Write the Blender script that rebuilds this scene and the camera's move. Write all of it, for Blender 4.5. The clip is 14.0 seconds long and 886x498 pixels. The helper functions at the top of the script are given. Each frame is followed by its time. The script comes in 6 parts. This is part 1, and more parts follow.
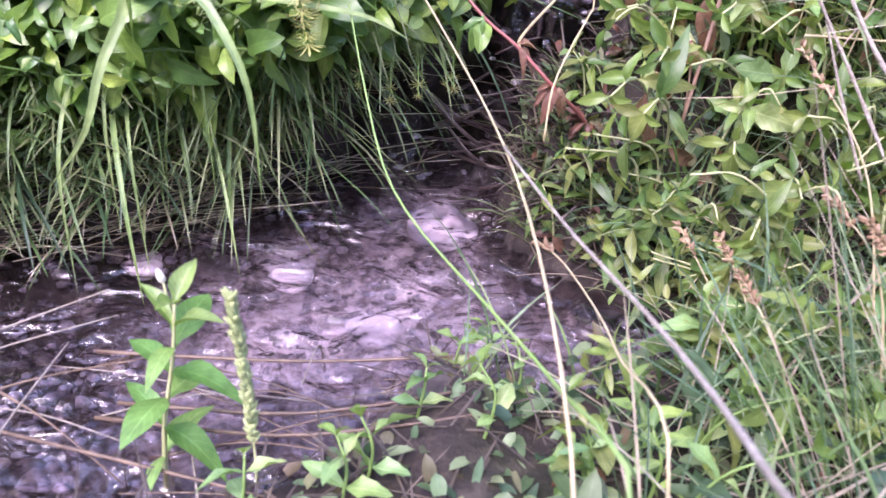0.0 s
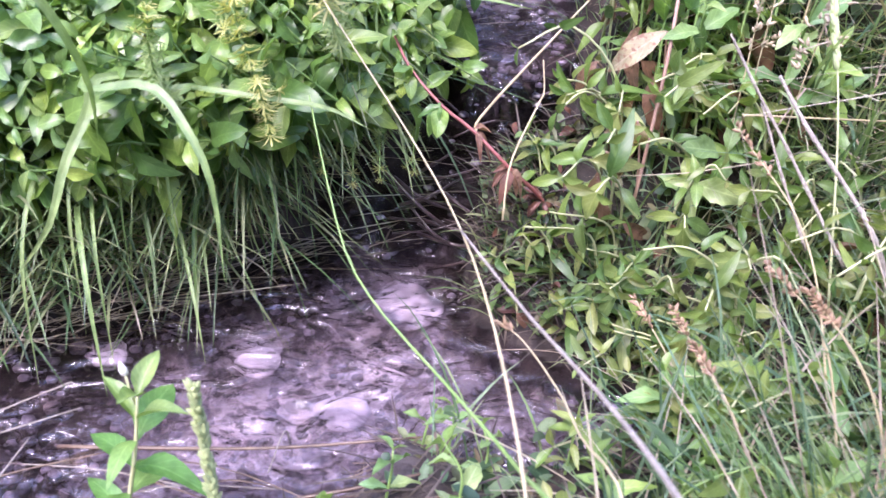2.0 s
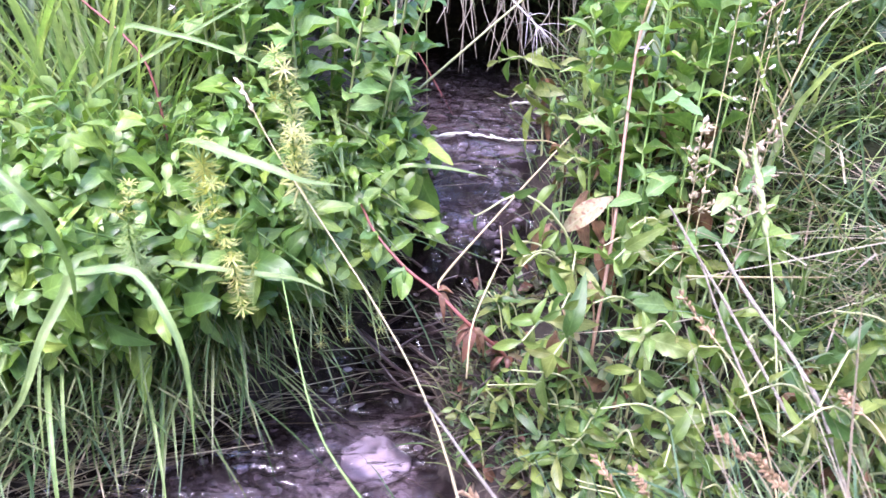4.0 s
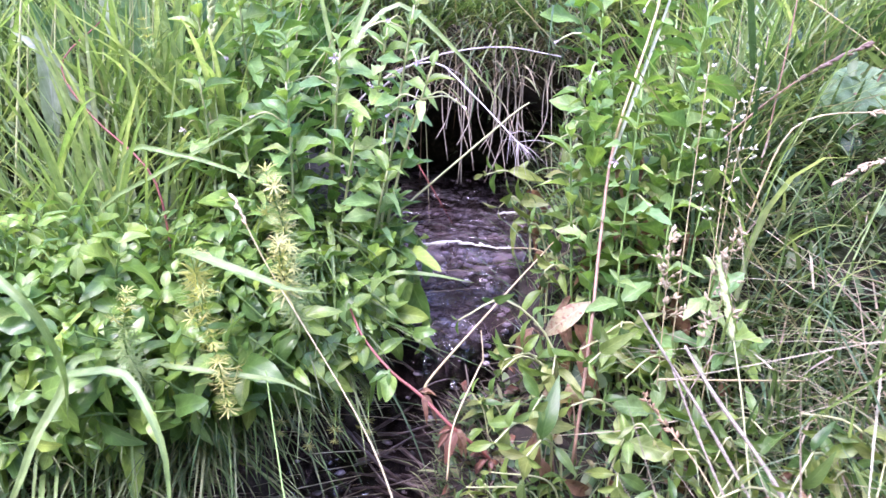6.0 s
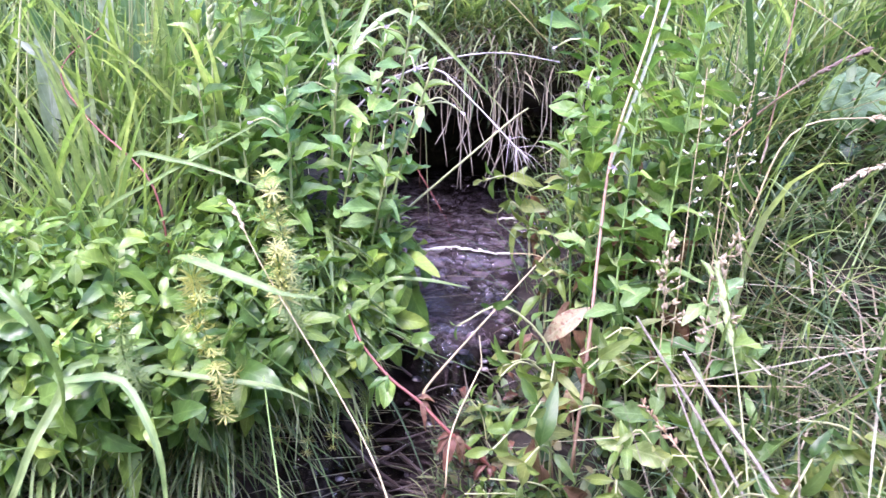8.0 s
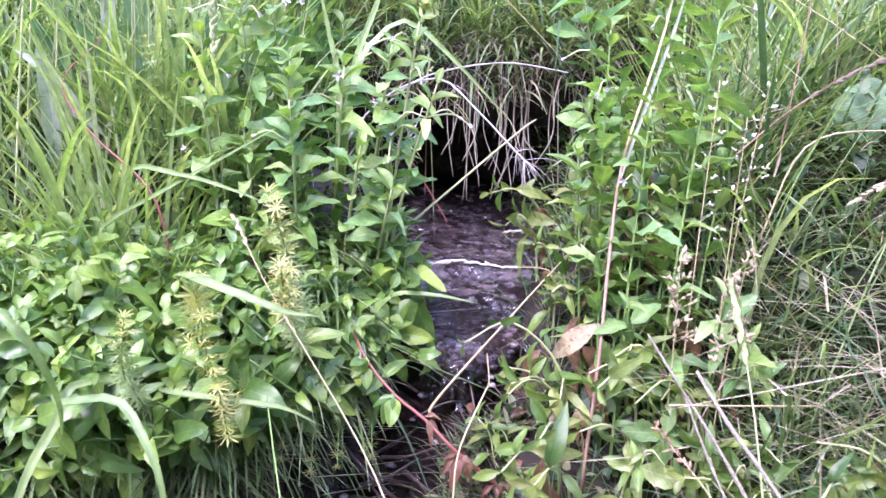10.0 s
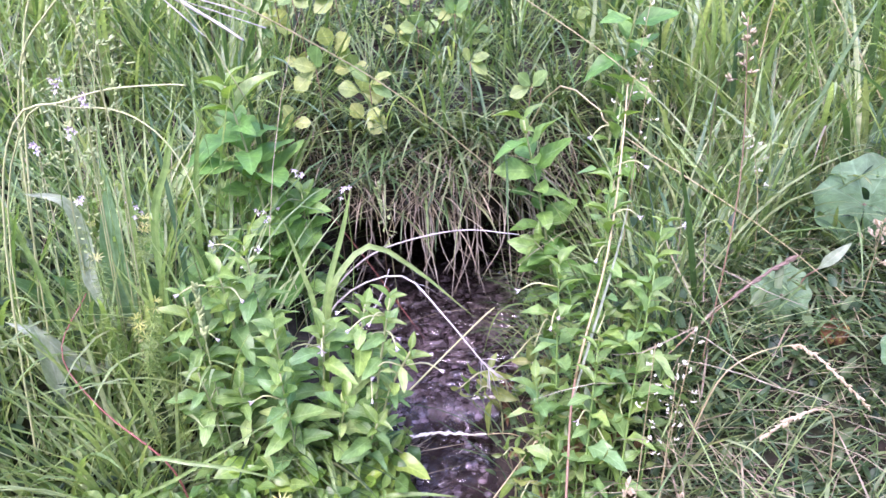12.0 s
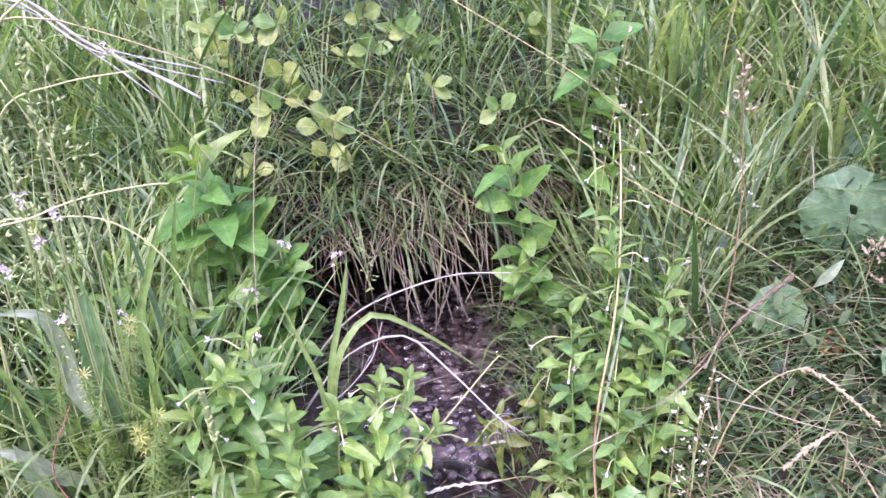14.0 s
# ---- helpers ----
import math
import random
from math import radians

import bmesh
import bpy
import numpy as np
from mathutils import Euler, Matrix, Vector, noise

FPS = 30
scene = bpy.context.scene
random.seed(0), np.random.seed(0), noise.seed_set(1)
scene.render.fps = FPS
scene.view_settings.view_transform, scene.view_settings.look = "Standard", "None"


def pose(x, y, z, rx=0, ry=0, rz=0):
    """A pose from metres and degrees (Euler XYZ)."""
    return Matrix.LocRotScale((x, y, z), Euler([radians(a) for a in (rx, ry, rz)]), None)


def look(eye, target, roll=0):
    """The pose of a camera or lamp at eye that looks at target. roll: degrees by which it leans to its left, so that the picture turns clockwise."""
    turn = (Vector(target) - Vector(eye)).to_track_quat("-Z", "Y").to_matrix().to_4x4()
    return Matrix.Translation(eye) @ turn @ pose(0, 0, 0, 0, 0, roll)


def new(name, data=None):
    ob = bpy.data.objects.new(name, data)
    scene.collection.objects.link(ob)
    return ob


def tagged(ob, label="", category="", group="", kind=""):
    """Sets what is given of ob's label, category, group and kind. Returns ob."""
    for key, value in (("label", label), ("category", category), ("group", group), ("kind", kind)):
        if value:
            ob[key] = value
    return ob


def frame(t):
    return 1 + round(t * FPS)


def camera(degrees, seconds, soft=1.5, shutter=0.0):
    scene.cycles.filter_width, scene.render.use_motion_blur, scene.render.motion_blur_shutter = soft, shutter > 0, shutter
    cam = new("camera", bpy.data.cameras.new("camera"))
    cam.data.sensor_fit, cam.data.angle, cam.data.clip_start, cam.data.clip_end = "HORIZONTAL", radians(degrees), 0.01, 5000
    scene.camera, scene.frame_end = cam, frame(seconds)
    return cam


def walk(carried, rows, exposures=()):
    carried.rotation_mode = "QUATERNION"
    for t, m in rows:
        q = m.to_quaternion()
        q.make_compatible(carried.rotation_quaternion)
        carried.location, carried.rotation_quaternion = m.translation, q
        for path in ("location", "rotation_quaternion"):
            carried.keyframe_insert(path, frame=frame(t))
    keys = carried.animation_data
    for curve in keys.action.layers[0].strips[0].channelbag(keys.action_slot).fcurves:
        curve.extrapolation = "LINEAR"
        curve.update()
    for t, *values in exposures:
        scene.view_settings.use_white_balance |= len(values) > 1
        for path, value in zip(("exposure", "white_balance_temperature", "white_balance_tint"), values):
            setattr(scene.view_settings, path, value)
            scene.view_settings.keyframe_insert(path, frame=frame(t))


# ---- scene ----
cam = camera(60.9, 14.0)
cam.data.dof.use_dof = True
cam.data.dof.focus_distance, cam.data.dof.aperture_fstop = 0.85, 14.0
PATH = [
    (0, (0.186, 0.25, 0.418), (0.03, 1.866, -0.751), 4.7),
    (0.5, (0.182, 0.249, 0.421), (0.057, 1.864, -0.752), 5.1),
    (1, (0.183, 0.25, 0.42), (0.062, 1.873, -0.742), 4.9),
    (1.5, (0.187, 0.249, 0.421), (0.06, 1.916, -0.676), 4.3),
    (2, (0.193, 0.245, 0.429), (0.087, 1.972, -0.574), 3.9),
    (2.5, (0.194, 0.241, 0.437), (0.103, 2.01, -0.492), 3.9),
    (3, (0.189, 0.238, 0.452), (0.134, 2.044, -0.406), 4.0),
    (3.5, (0.194, 0.236, 0.46), (0.144, 2.078, -0.32), 3.6),
    (4, (0.192, 0.234, 0.469), (0.15, 2.104, -0.237), 3.7),
    (4.2, (0.192, 0.231, 0.474), (0.152, 2.115, -0.195), 3.6),
    (6.3, (0.234, 0.204, 0.482), (0.098, 2.15, 0.041), 2.8),
    (6.5, (0.234, 0.204, 0.482), (0.1, 2.149, 0.038), 2.8),
    (7, (0.234, 0.204, 0.482), (0.098, 2.151, 0.044), 2.7),
    (7.5, (0.234, 0.205, 0.482), (0.101, 2.152, 0.046), 2.8),
    (10, (0.23, 0.22, 0.488), (0.084, 2.17, 0.068), 2.8),
    (10.5, (0.226, 0.246, 0.49), (0.113, 2.189, 0.027), 3.6),
    (11, (0.219, 0.263, 0.546), (0.135, 2.199, 0.052), 4.0),
    (11.5, (0.21, 0.26, 0.741), (0.154, 2.14, 0.061), 0.7),
    (12, (0.195, 0.259, 0.908), (0.207, 2.076, 0.071), -0.8),
    (12.5, (0.175, 0.286, 0.975), (0.243, 2.056, 0.046), -1.4),
    (13, (0.156, 0.31, 0.996), (0.303, 2.063, 0.044), -3.2),
    (13.5, (0.129, 0.329, 1.001), (0.32, 2.077, 0.049), -4.0),
    (14, (0.111, 0.346, 0.997), (0.334, 2.095, 0.054), -3.6),
]
EXPOSURES = [(0, 2.80, 6150, 44), (2.5, 2.94, 5950, 39), (4, 3.08, 5900, 38), (6.3, 2.98, 5850, 44), (10, 2.96, 5850, 44), (11, 2.82, 5900, 40), (12, 2.66, 6100, 42), (14, 2.46, 6250, 42)]
SKY_STRENGTH, SUN_STRENGTH = 0.15, 0.9
WATER_RELIEF, WATER_IOR = 0.036, 1.6
walk(cam, [(t, look(eye, target, roll)) for t, eye, target, roll in PATH], EXPOSURES)

# ---- world and light ----
world = bpy.data.worlds.new("world")
scene.world = world
world.use_nodes = True
wn = world.node_tree
sky = wn.nodes.new("ShaderNodeTexSky")
sky.sky_type = 'NISHITA'
sky.sun_disc = False
sky.sun_elevation, sky.sun_rotation = radians(57), radians(204)
sky.air_density, sky.dust_density, sky.ozone_density = 1.0, 1.2, 1.0
wn.nodes["Background"].inputs["Strength"].default_value = SKY_STRENGTH
wn.links.new(sky.outputs[0], wn.nodes["Background"].inputs["Color"])
sun_data = bpy.data.lights.new("sun", 'SUN')
sun_data.energy, sun_data.angle, sun_data.color = SUN_STRENGTH, radians(35), (1.0, 0.96, 0.9)
sun = new("sun", sun_data)
sun.matrix_basis = look((0, 0, 0), (0.22, 0.50, -0.84))


# ---- materials ----
def mat(name):
    m = bpy.data.materials.new(name)
    m.use_nodes = True
    nt = m.node_tree
    nt.nodes.clear()
    return m, nt


def nd(nt, kind, **inputs):
    n = nt.nodes.new(kind)
    for k, v in inputs.items():
        n.inputs[k.replace("_", " ")].default_value = v
    return n


def ramp(nt, stops, fac):
    r = nt.nodes.new("ShaderNodeValToRGB")
    els = r.color_ramp.elements
    while len(els) < len(stops):
        els.new(0.5)
    for e, (p, c) in zip(els, stops):
        e.position, e.color = p, (*c, 1)
    nt.links.new(fac, r.inputs[0])
    return r


def maths(nt, op, a, b=None):
    n = nt.nodes.new("ShaderNodeMath")
    n.operation = op
    for i, v in enumerate((a, b)):
        if v is None:
            continue
        if isinstance(v, (int, float)):
            n.inputs[i].default_value = v
        else:
            nt.links.new(v, n.inputs[i])
    return n.outputs[0]


def mixc(nt, fac, a, b, blend='MIX'):
    n = nt.nodes.new("ShaderNodeMix")
    n.data_type, n.blend_type = 'RGBA', blend
    for sock, v in ((n.inputs[0], fac), (n.inputs[6], a), (n.inputs[7], b)):
        if isinstance(v, (int, float)):
            sock.default_value = v
        elif isinstance(v, tuple):
            sock.default_value = (*v, 1)
        else:
            nt.links.new(v, sock)
    return n.outputs[2]


def leaf_material(name, tones, island=False, rough=0.36, through_light=0.3, veins=0.55, spots=None, spec=0.5):
    """A thin leaf: colour by piece, mottled, midrib and side veins from its UV, light passing through."""
    m, nt = mat(name)
    L = nt.links
    if island:
        pick = nt.nodes.new("ShaderNodeNewGeometry").outputs["Random Per Island"]
    else:
        pick = nt.nodes.new("ShaderNodeObjectInfo").outputs["Random"]
    n = len(tones)
    # blue raised in the greens, painting the sky's sheen into the leaf colour
    tones = [(r * 0.96, g * 1.03, b * 1.15) if r > g else (r * 1.18, g, b * 1.7 + 0.016) if island else (r * 1.08, g * 0.97, b * 1.42 + 0.011) for r, g, b in tones]
    col = ramp(nt, [(i / max(1, n - 1), c) for i, c in enumerate(tones)], pick).outputs[0]
    tc = nt.nodes.new("ShaderNodeTexCoord")
    mott = nd(nt, "ShaderNodeTexNoise", Scale=90.0, Detail=3.0)
    L.new(tc.outputs["Object"] if island else nt.nodes.new("ShaderNodeNewGeometry").outputs["Position"], mott.inputs["Vector"])
    shade = ramp(nt, [(0.25, (0.62, 0.66, 0.6)), (0.75, (1.25, 1.2, 1.2))], mott.outputs[0]).outputs[0]
    col = mixc(nt, 1.0, col, shade, 'MULTIPLY')
    sep = nt.nodes.new("ShaderNodeSeparateXYZ")
    L.new(tc.outputs["UV"], sep.inputs[0])
    across = maths(nt, 'ABSOLUTE', maths(nt, 'SUBTRACT', sep.outputs[0], 0.5))
    rib = maths(nt, 'LESS_THAN', across, 0.035)
    slant = maths(nt, 'SUBTRACT', sep.outputs[1], maths(nt, 'MULTIPLY', across, 0.55))
    wave = maths(nt, 'SINE', maths(nt, 'MULTIPLY', slant, 48.0))
    side = maths(nt, 'MULTIPLY', maths(nt, 'GREATER_THAN', wave, 0.86), 0.5)
    vein = maths(nt, 'MAXIMUM', rib, side)
    if veins > 0:
        pale = mixc(nt, 1.0, col, (1.7, 1.5, 1.9), 'MULTIPLY')
        col = mixc(nt, maths(nt, 'MULTIPLY', vein, veins), col, pale)
    if spots:
        blot = nd(nt, "ShaderNodeTexNoise", Scale=230.0, Detail=4.0)
        L.new(nt.nodes.new("ShaderNodeNewGeometry").outputs["Position"], blot.inputs["Vector"])
        cut = ramp(nt, [(0.54, (0, 0, 0)), (0.66, (1, 1, 1))], blot.outputs[0]).outputs[0]
        col = mixc(nt, cut, col, spots)
    bump = nd(nt, "ShaderNodeBump", Strength=0.6, Distance=0.0015)
    L.new(maths(nt, 'ADD', maths(nt, 'MULTIPLY', vein, -1.0), mott.outputs[0]), bump.inputs["Height"])
    p = nd(nt, "ShaderNodeBsdfPrincipled", Roughness=rough)
    p.inputs["Specular IOR Level"].default_value = spec
    L.new(col, p.inputs["Base Color"])
    L.new(bump.outputs[0], p.inputs["Normal"])
    tr = nt.nodes.new("ShaderNodeBsdfTranslucent")
    L.new(mixc(nt, 1.0, col, (1.5, 1.6, 0.6), 'MULTIPLY'), tr.inputs["Color"])
    mx = nd(nt, "ShaderNodeMixShader", Fac=through_light)
    L.new(p.outputs[0], mx.inputs[1])
    L.new(tr.outputs[0], mx.inputs[2])
    L.new(mx.outputs[0], nt.nodes.new("ShaderNodeOutputMaterial").inputs[0])
    return m


def plain_material(name, tones, scale=60.0, rough=0.7, relief=0.5, dist=0.002, fine=None):
    """A mottled opaque surface at two scales."""
    m, nt = mat(name)
    L = nt.links
    pos = nt.nodes.new("ShaderNodeNewGeometry").outputs["Position"]
    a = nd(nt, "ShaderNodeTexNoise", Scale=scale, Detail=6.0, Roughness=0.65)
    b = nd(nt, "ShaderNodeTexNoise", Scale=scale * 0.17, Detail=3.0)
    L.new(pos, a.inputs["Vector"])
    L.new(pos, b.inputs["Vector"])
    f = maths(nt, 'ADD', maths(nt, 'MULTIPLY', a.outputs[0], 0.6), maths(nt, 'MULTIPLY', b.outputs[0], 0.4))
    n = len(tones)
    col = ramp(nt, [(0.3 + 0.4 * i / max(1, n - 1), c) for i, c in enumerate(tones)], f).outputs[0]
    if fine:
        rnd = nt.nodes.new("ShaderNodeObjectInfo").outputs["Random"]
        col = mixc(nt, maths(nt, 'MULTIPLY', rnd, 0.8), col, fine)
    bump = nd(nt, "ShaderNodeBump", Strength=relief, Distance=dist)
    L.new(a.outputs[0], bump.inputs["Height"])
    p = nd(nt, "ShaderNodeBsdfPrincipled", Roughness=rough)
    L.new(col, p.inputs["Base Color"])
    L.new(bump.outputs[0], p.inputs["Normal"])
    L.new(p.outputs[0], nt.nodes.new("ShaderNodeOutputMaterial").inputs[0])
    return m


def water_material():
    """Running water: a mirror at its Fresnel share over a clear, bending body tinted violet as reflected sky."""
    m, nt = mat("stream water")
    L = nt.links
    pos = nt.nodes.new("ShaderNodeNewGeometry").outputs["Position"]
    sq = nt.nodes.new("ShaderNodeMapping")
    sq.inputs["Rotation"].default_value = (0, 0, radians(-28))
    sq.inputs["Scale"].default_value = (0.9, 1.15, 1.0)
    L.new(pos, sq.inputs["Vector"])
    big = nd(nt, "ShaderNodeTexNoise", Scale=24.0, Detail=2.0, Roughness=0.4, Distortion=0.9)
    small = nd(nt, "ShaderNodeTexNoise", Scale=75.0, Detail=2.0, Roughness=0.5, Distortion=1.2)
    for n in (big, small):
        L.new(sq.outputs[0], n.inputs["Vector"])
    h = maths(nt, 'ADD', maths(nt, 'MULTIPLY', big.outputs[0], 1.0), maths(nt, 'MULTIPLY', small.outputs[0], 0.08))
    bump = nd(nt, "ShaderNodeBump", Strength=1.0, Distance=WATER_RELIEF)
    L.new(h, bump.inputs["Height"])
    fr = nd(nt, "ShaderNodeFresnel", IOR=WATER_IOR)
    L.new(bump.outputs[0], fr.inputs["Normal"])
    gl = nd(nt, "ShaderNodeBsdfGlossy", Roughness=0.06)
    L.new(bump.outputs[0], gl.inputs["Normal"])
    # violet body tint paints in the hue of the sky's reflection
    tr = nd(nt, "ShaderNodeBsdfTransparent", Color=(0.95, 0.89, 0.955, 1))
    rf = nd(nt, "ShaderNodeBsdfRefraction", Color=(0.95, 0.89, 0.955, 1), Roughness=0.04, IOR=1.25)
    L.new(bump.outputs[0], rf.inputs["Normal"])
    body = nd(nt, "ShaderNodeMixShader", Fac=0.4)
    L.new(tr.outputs[0], body.inputs[1])
    L.new(rf.outputs[0], body.inputs[2])
    mx = nt.nodes.new("ShaderNodeMixShader")
    L.new(fr.outputs[0], mx.inputs[0])
    L.new(body.outputs[0], mx.inputs[1])
    L.new(gl.outputs[0], mx.inputs[2])
    L.new(mx.outputs[0], nt.nodes.new("ShaderNodeOutputMaterial").inputs[0])
    return m


M_mint = leaf_material("mint leaf", [(0.055, 0.14, 0.016), (0.10, 0.23, 0.022), (0.17, 0.33, 0.03), (0.10, 0.23, 0.035), (0.28, 0.44, 0.05), (0.07, 0.18, 0.03), (0.20, 0.36, 0.04)], rough=0.33, through_light=0.24, spec=0.55)
M_young = leaf_material("young leaf", [(0.15, 0.30, 0.04), (0.22, 0.36, 0.065), (0.13, 0.27, 0.05)], through_light=0.35)
M_herb = leaf_material("willowherb leaf", [(0.12, 0.27, 0.05), (0.21, 0.39, 0.085), (0.33, 0.49, 0.12), (0.155, 0.33, 0.085), (0.26, 0.44, 0.07), (0.135, 0.31, 0.075)], rough=0.4)
M_broad = leaf_material("broad herb leaf", [(0.09, 0.25, 0.03), (0.13, 0.31, 0.04), (0.18, 0.36, 0.055)], rough=0.45)
M_berry_dark = leaf_material("green strawberry leaf", [(0.12, 0.26, 0.05), (0.20, 0.34, 0.07), (0.28, 0.38, 0.08)], rough=0.5)
M_bank = leaf_material("bank herb leaf", [(0.0516, 0.129, 0.0155), (0.103, 0.215, 0.0224), (0.155, 0.275, 0.0327), (0.241, 0.335, 0.0559), (0.0774, 0.172, 0.0215), (0.224, 0.284, 0.0559), (0.12, 0.232, 0.043)], rough=0.40)
M_brown = leaf_material("withered leaf", [(0.17, 0.085, 0.04), (0.26, 0.15, 0.075), (0.13, 0.055, 0.03)], through_light=0.15, rough=0.65, spots=(0.12, 0.05, 0.03))
M_pale = leaf_material("yellowing leaf", [(0.42, 0.36, 0.16), (0.48, 0.36, 0.20)], through_light=0.2, rough=0.6, spots=(0.30, 0.14, 0.06))
M_straw_y = leaf_material("strawberry leaf", [(0.27, 0.40, 0.07), (0.36, 0.45, 0.10), (0.18, 0.32, 0.06)], rough=0.5)
M_bedstraw = leaf_material("bedstraw leaf", [(0.20, 0.34, 0.07), (0.28, 0.40, 0.09)], veins=0, through_light=0.25)
M_bedtip = leaf_material("bedstraw tip", [(0.48, 0.56, 0.11), (0.58, 0.62, 0.18)], veins=0, through_light=0.25)
M_grass = leaf_material("meadow grass", [(0.03, 0.08, 0.018), (0.09, 0.20, 0.035), (0.16, 0.30, 0.06), (0.25, 0.37, 0.11), (0.12, 0.25, 0.08), (0.05, 0.13, 0.03)], island=True, veins=0.25, rough=0.45)
# undergrowth tones lowered to paint deep shade between the plants
M_leaflet = leaf_material("shade-toned bank leaf", [(0.02, 0.06, 0.013), (0.045, 0.11, 0.02), (0.08, 0.16, 0.032), (0.15, 0.25, 0.06)], island=True, veins=0.2, rough=0.5)
M_grass_light = leaf_material("light meadow grass", [(0.17, 0.34, 0.065), (0.28, 0.46, 0.11), (0.42, 0.57, 0.19), (0.13, 0.27, 0.055), (0.34, 0.51, 0.15)], island=True, veins=0.25, rough=0.4, through_light=0.36)
# tussock tones lowered to carry the shade beneath the mint
M_tuft = leaf_material("tussock grass", [(0.0351, 0.0858, 0.0156), (0.078, 0.172, 0.0273), (0.125, 0.234, 0.0429), (0.242, 0.328, 0.0936), (0.0546, 0.121, 0.0234)], island=True, veins=0.2, rough=0.4)
M_bankleaf = leaf_material("small shore leaf", [(0.03, 0.08, 0.02), (0.07, 0.16, 0.03), (0.11, 0.22, 0.05), (0.19, 0.30, 0.08), (0.17, 0.12, 0.06), (0.05, 0.11, 0.025)], island=True, veins=0.3, rough=0.5)
M_wide = leaf_material("broad meadow grass", [(0.13, 0.26, 0.06), (0.24, 0.38, 0.13), (0.34, 0.46, 0.13), (0.07, 0.17, 0.04), (0.18, 0.31, 0.11)], island=True, veins=0.25, rough=0.4)
M_dry = leaf_material("dry grass", [(0.40, 0.32, 0.20), (0.52, 0.43, 0.28), (0.30, 0.22, 0.15), (0.60, 0.52, 0.35)], island=True, veins=0.2, rough=0.6, through_light=0.15)
M_root = leaf_material("hanging dead grass", [(0.18, 0.13, 0.075), (0.27, 0.22, 0.13), (0.40, 0.34, 0.23), (0.12, 0.085, 0.05), (0.20, 0.20, 0.09)], island=True, veins=0.0, rough=0.7, through_light=0.1)
M_brown_grass = leaf_material("dark brown grass", [(0.05, 0.035, 0.025), (0.10, 0.075, 0.05), (0.16, 0.12, 0.08)], island=True, veins=0.0, rough=0.5, through_light=0.05)
M_blade = leaf_material("broad blade", [(0.20, 0.35, 0.075), (0.26, 0.40, 0.10), (0.16, 0.30, 0.06)], veins=0.3, rough=0.35)
M_silver = leaf_material("pale underside leaf", [(0.28, 0.40, 0.18), (0.36, 0.46, 0.25)], veins=0.4, rough=0.6)
M_colt = leaf_material("coltsfoot leaf", [(0.135, 0.284, 0.0945), (0.189, 0.351, 0.121)], veins=0.5, rough=0.55)
M_rustleaf = leaf_material("rusty dying leaf", [(0.24, 0.10, 0.045), (0.24, 0.10, 0.045)], through_light=0.15, rough=0.6, spots=(0.38, 0.32, 0.08))
M_stem = plain_material("green stem", [(0.14, 0.26, 0.06), (0.22, 0.34, 0.10)], 150, 0.5, 0.2)
M_stempale = plain_material("pale stem", [(0.36, 0.42, 0.18), (0.48, 0.48, 0.26)], 150, 0.5, 0.2)
M_stemred = plain_material("red stem", [(0.20, 0.06, 0.05), (0.31, 0.11, 0.09)], 180, 0.45, 0.2)
M_stembrown = plain_material("brown stem", [(0.22, 0.12, 0.08), (0.36, 0.25, 0.17)], 180, 0.55, 0.3)
M_stick = plain_material("dry stick", [(0.15, 0.12, 0.09), (0.30, 0.265, 0.21), (0.50, 0.455, 0.38)], 380, 0.8, 0.9)
M_strawstem = plain_material("straw stem", [(0.37, 0.31, 0.16), (0.50, 0.43, 0.25)], 160, 0.55, 0.3)
M_seed = plain_material("seed husk", [(0.36, 0.28, 0.17), (0.54, 0.46, 0.32)], 400, 0.7, 0.4)
M_flower = plain_material("pale flower", [(0.66, 0.52, 0.64), (0.80, 0.74, 0.80)], 300, 0.5, 0.1)
M_spot = leaf_material("blotched leaf", [(0.36, 0.30, 0.16), (0.36, 0.30, 0.16)], through_light=0.15, rough=0.6, spots=(0.24, 0.13, 0.08))
M_wet = plain_material("wet twig", [(0.018, 0.012, 0.012), (0.06, 0.042, 0.038), (0.12, 0.09, 0.08)], 150, 0.3, 0.5)
# overhang soil set near black, so its colour carries the hollow's shade
M_soil = plain_material("shade-darkened turf soil", [(0.010, 0.007, 0.005), (0.022, 0.016, 0.011), (0.040, 0.029, 0.020)], 70, 0.75, 1.0, 0.006)
M_pebble = plain_material("stream pebble", [(0.06, 0.05, 0.05), (0.15, 0.13, 0.12), (0.30, 0.26, 0.25)], 160, 0.5, 0.7, 0.001, fine=(0.24, 0.21, 0.20))
M_wetstraw = plain_material("wet straw", [(0.05, 0.032, 0.022), (0.13, 0.09, 0.06), (0.26, 0.19, 0.12)], 60, 0.5, 0.4)
M_gravel = leaf_material("gravel", [(0.10, 0.085, 0.08), (0.24, 0.20, 0.19), (0.42, 0.36, 0.36), (0.16, 0.13, 0.125)], island=True, through_light=0.0, veins=0, rough=0.5)
# stone whitened so its colour also carries the sky's reflection
M_stone = plain_material("stone with sky glare", [(0.46, 0.42, 0.42), (0.78, 0.74, 0.75)], 60, 0.6, 0.3, 0.001)
M_deadwet = leaf_material("wet dead leaf", [(0.12, 0.05, 0.03), (0.19, 0.085, 0.045), (0.08, 0.035, 0.025)], through_light=0.08, rough=0.45, spots=(0.06, 0.03, 0.02))
M_twig = plain_material("bleached twig", [(0.30, 0.27, 0.26), (0.48, 0.44, 0.43), (0.64, 0.60, 0.60)], 300, 0.75, 0.6)
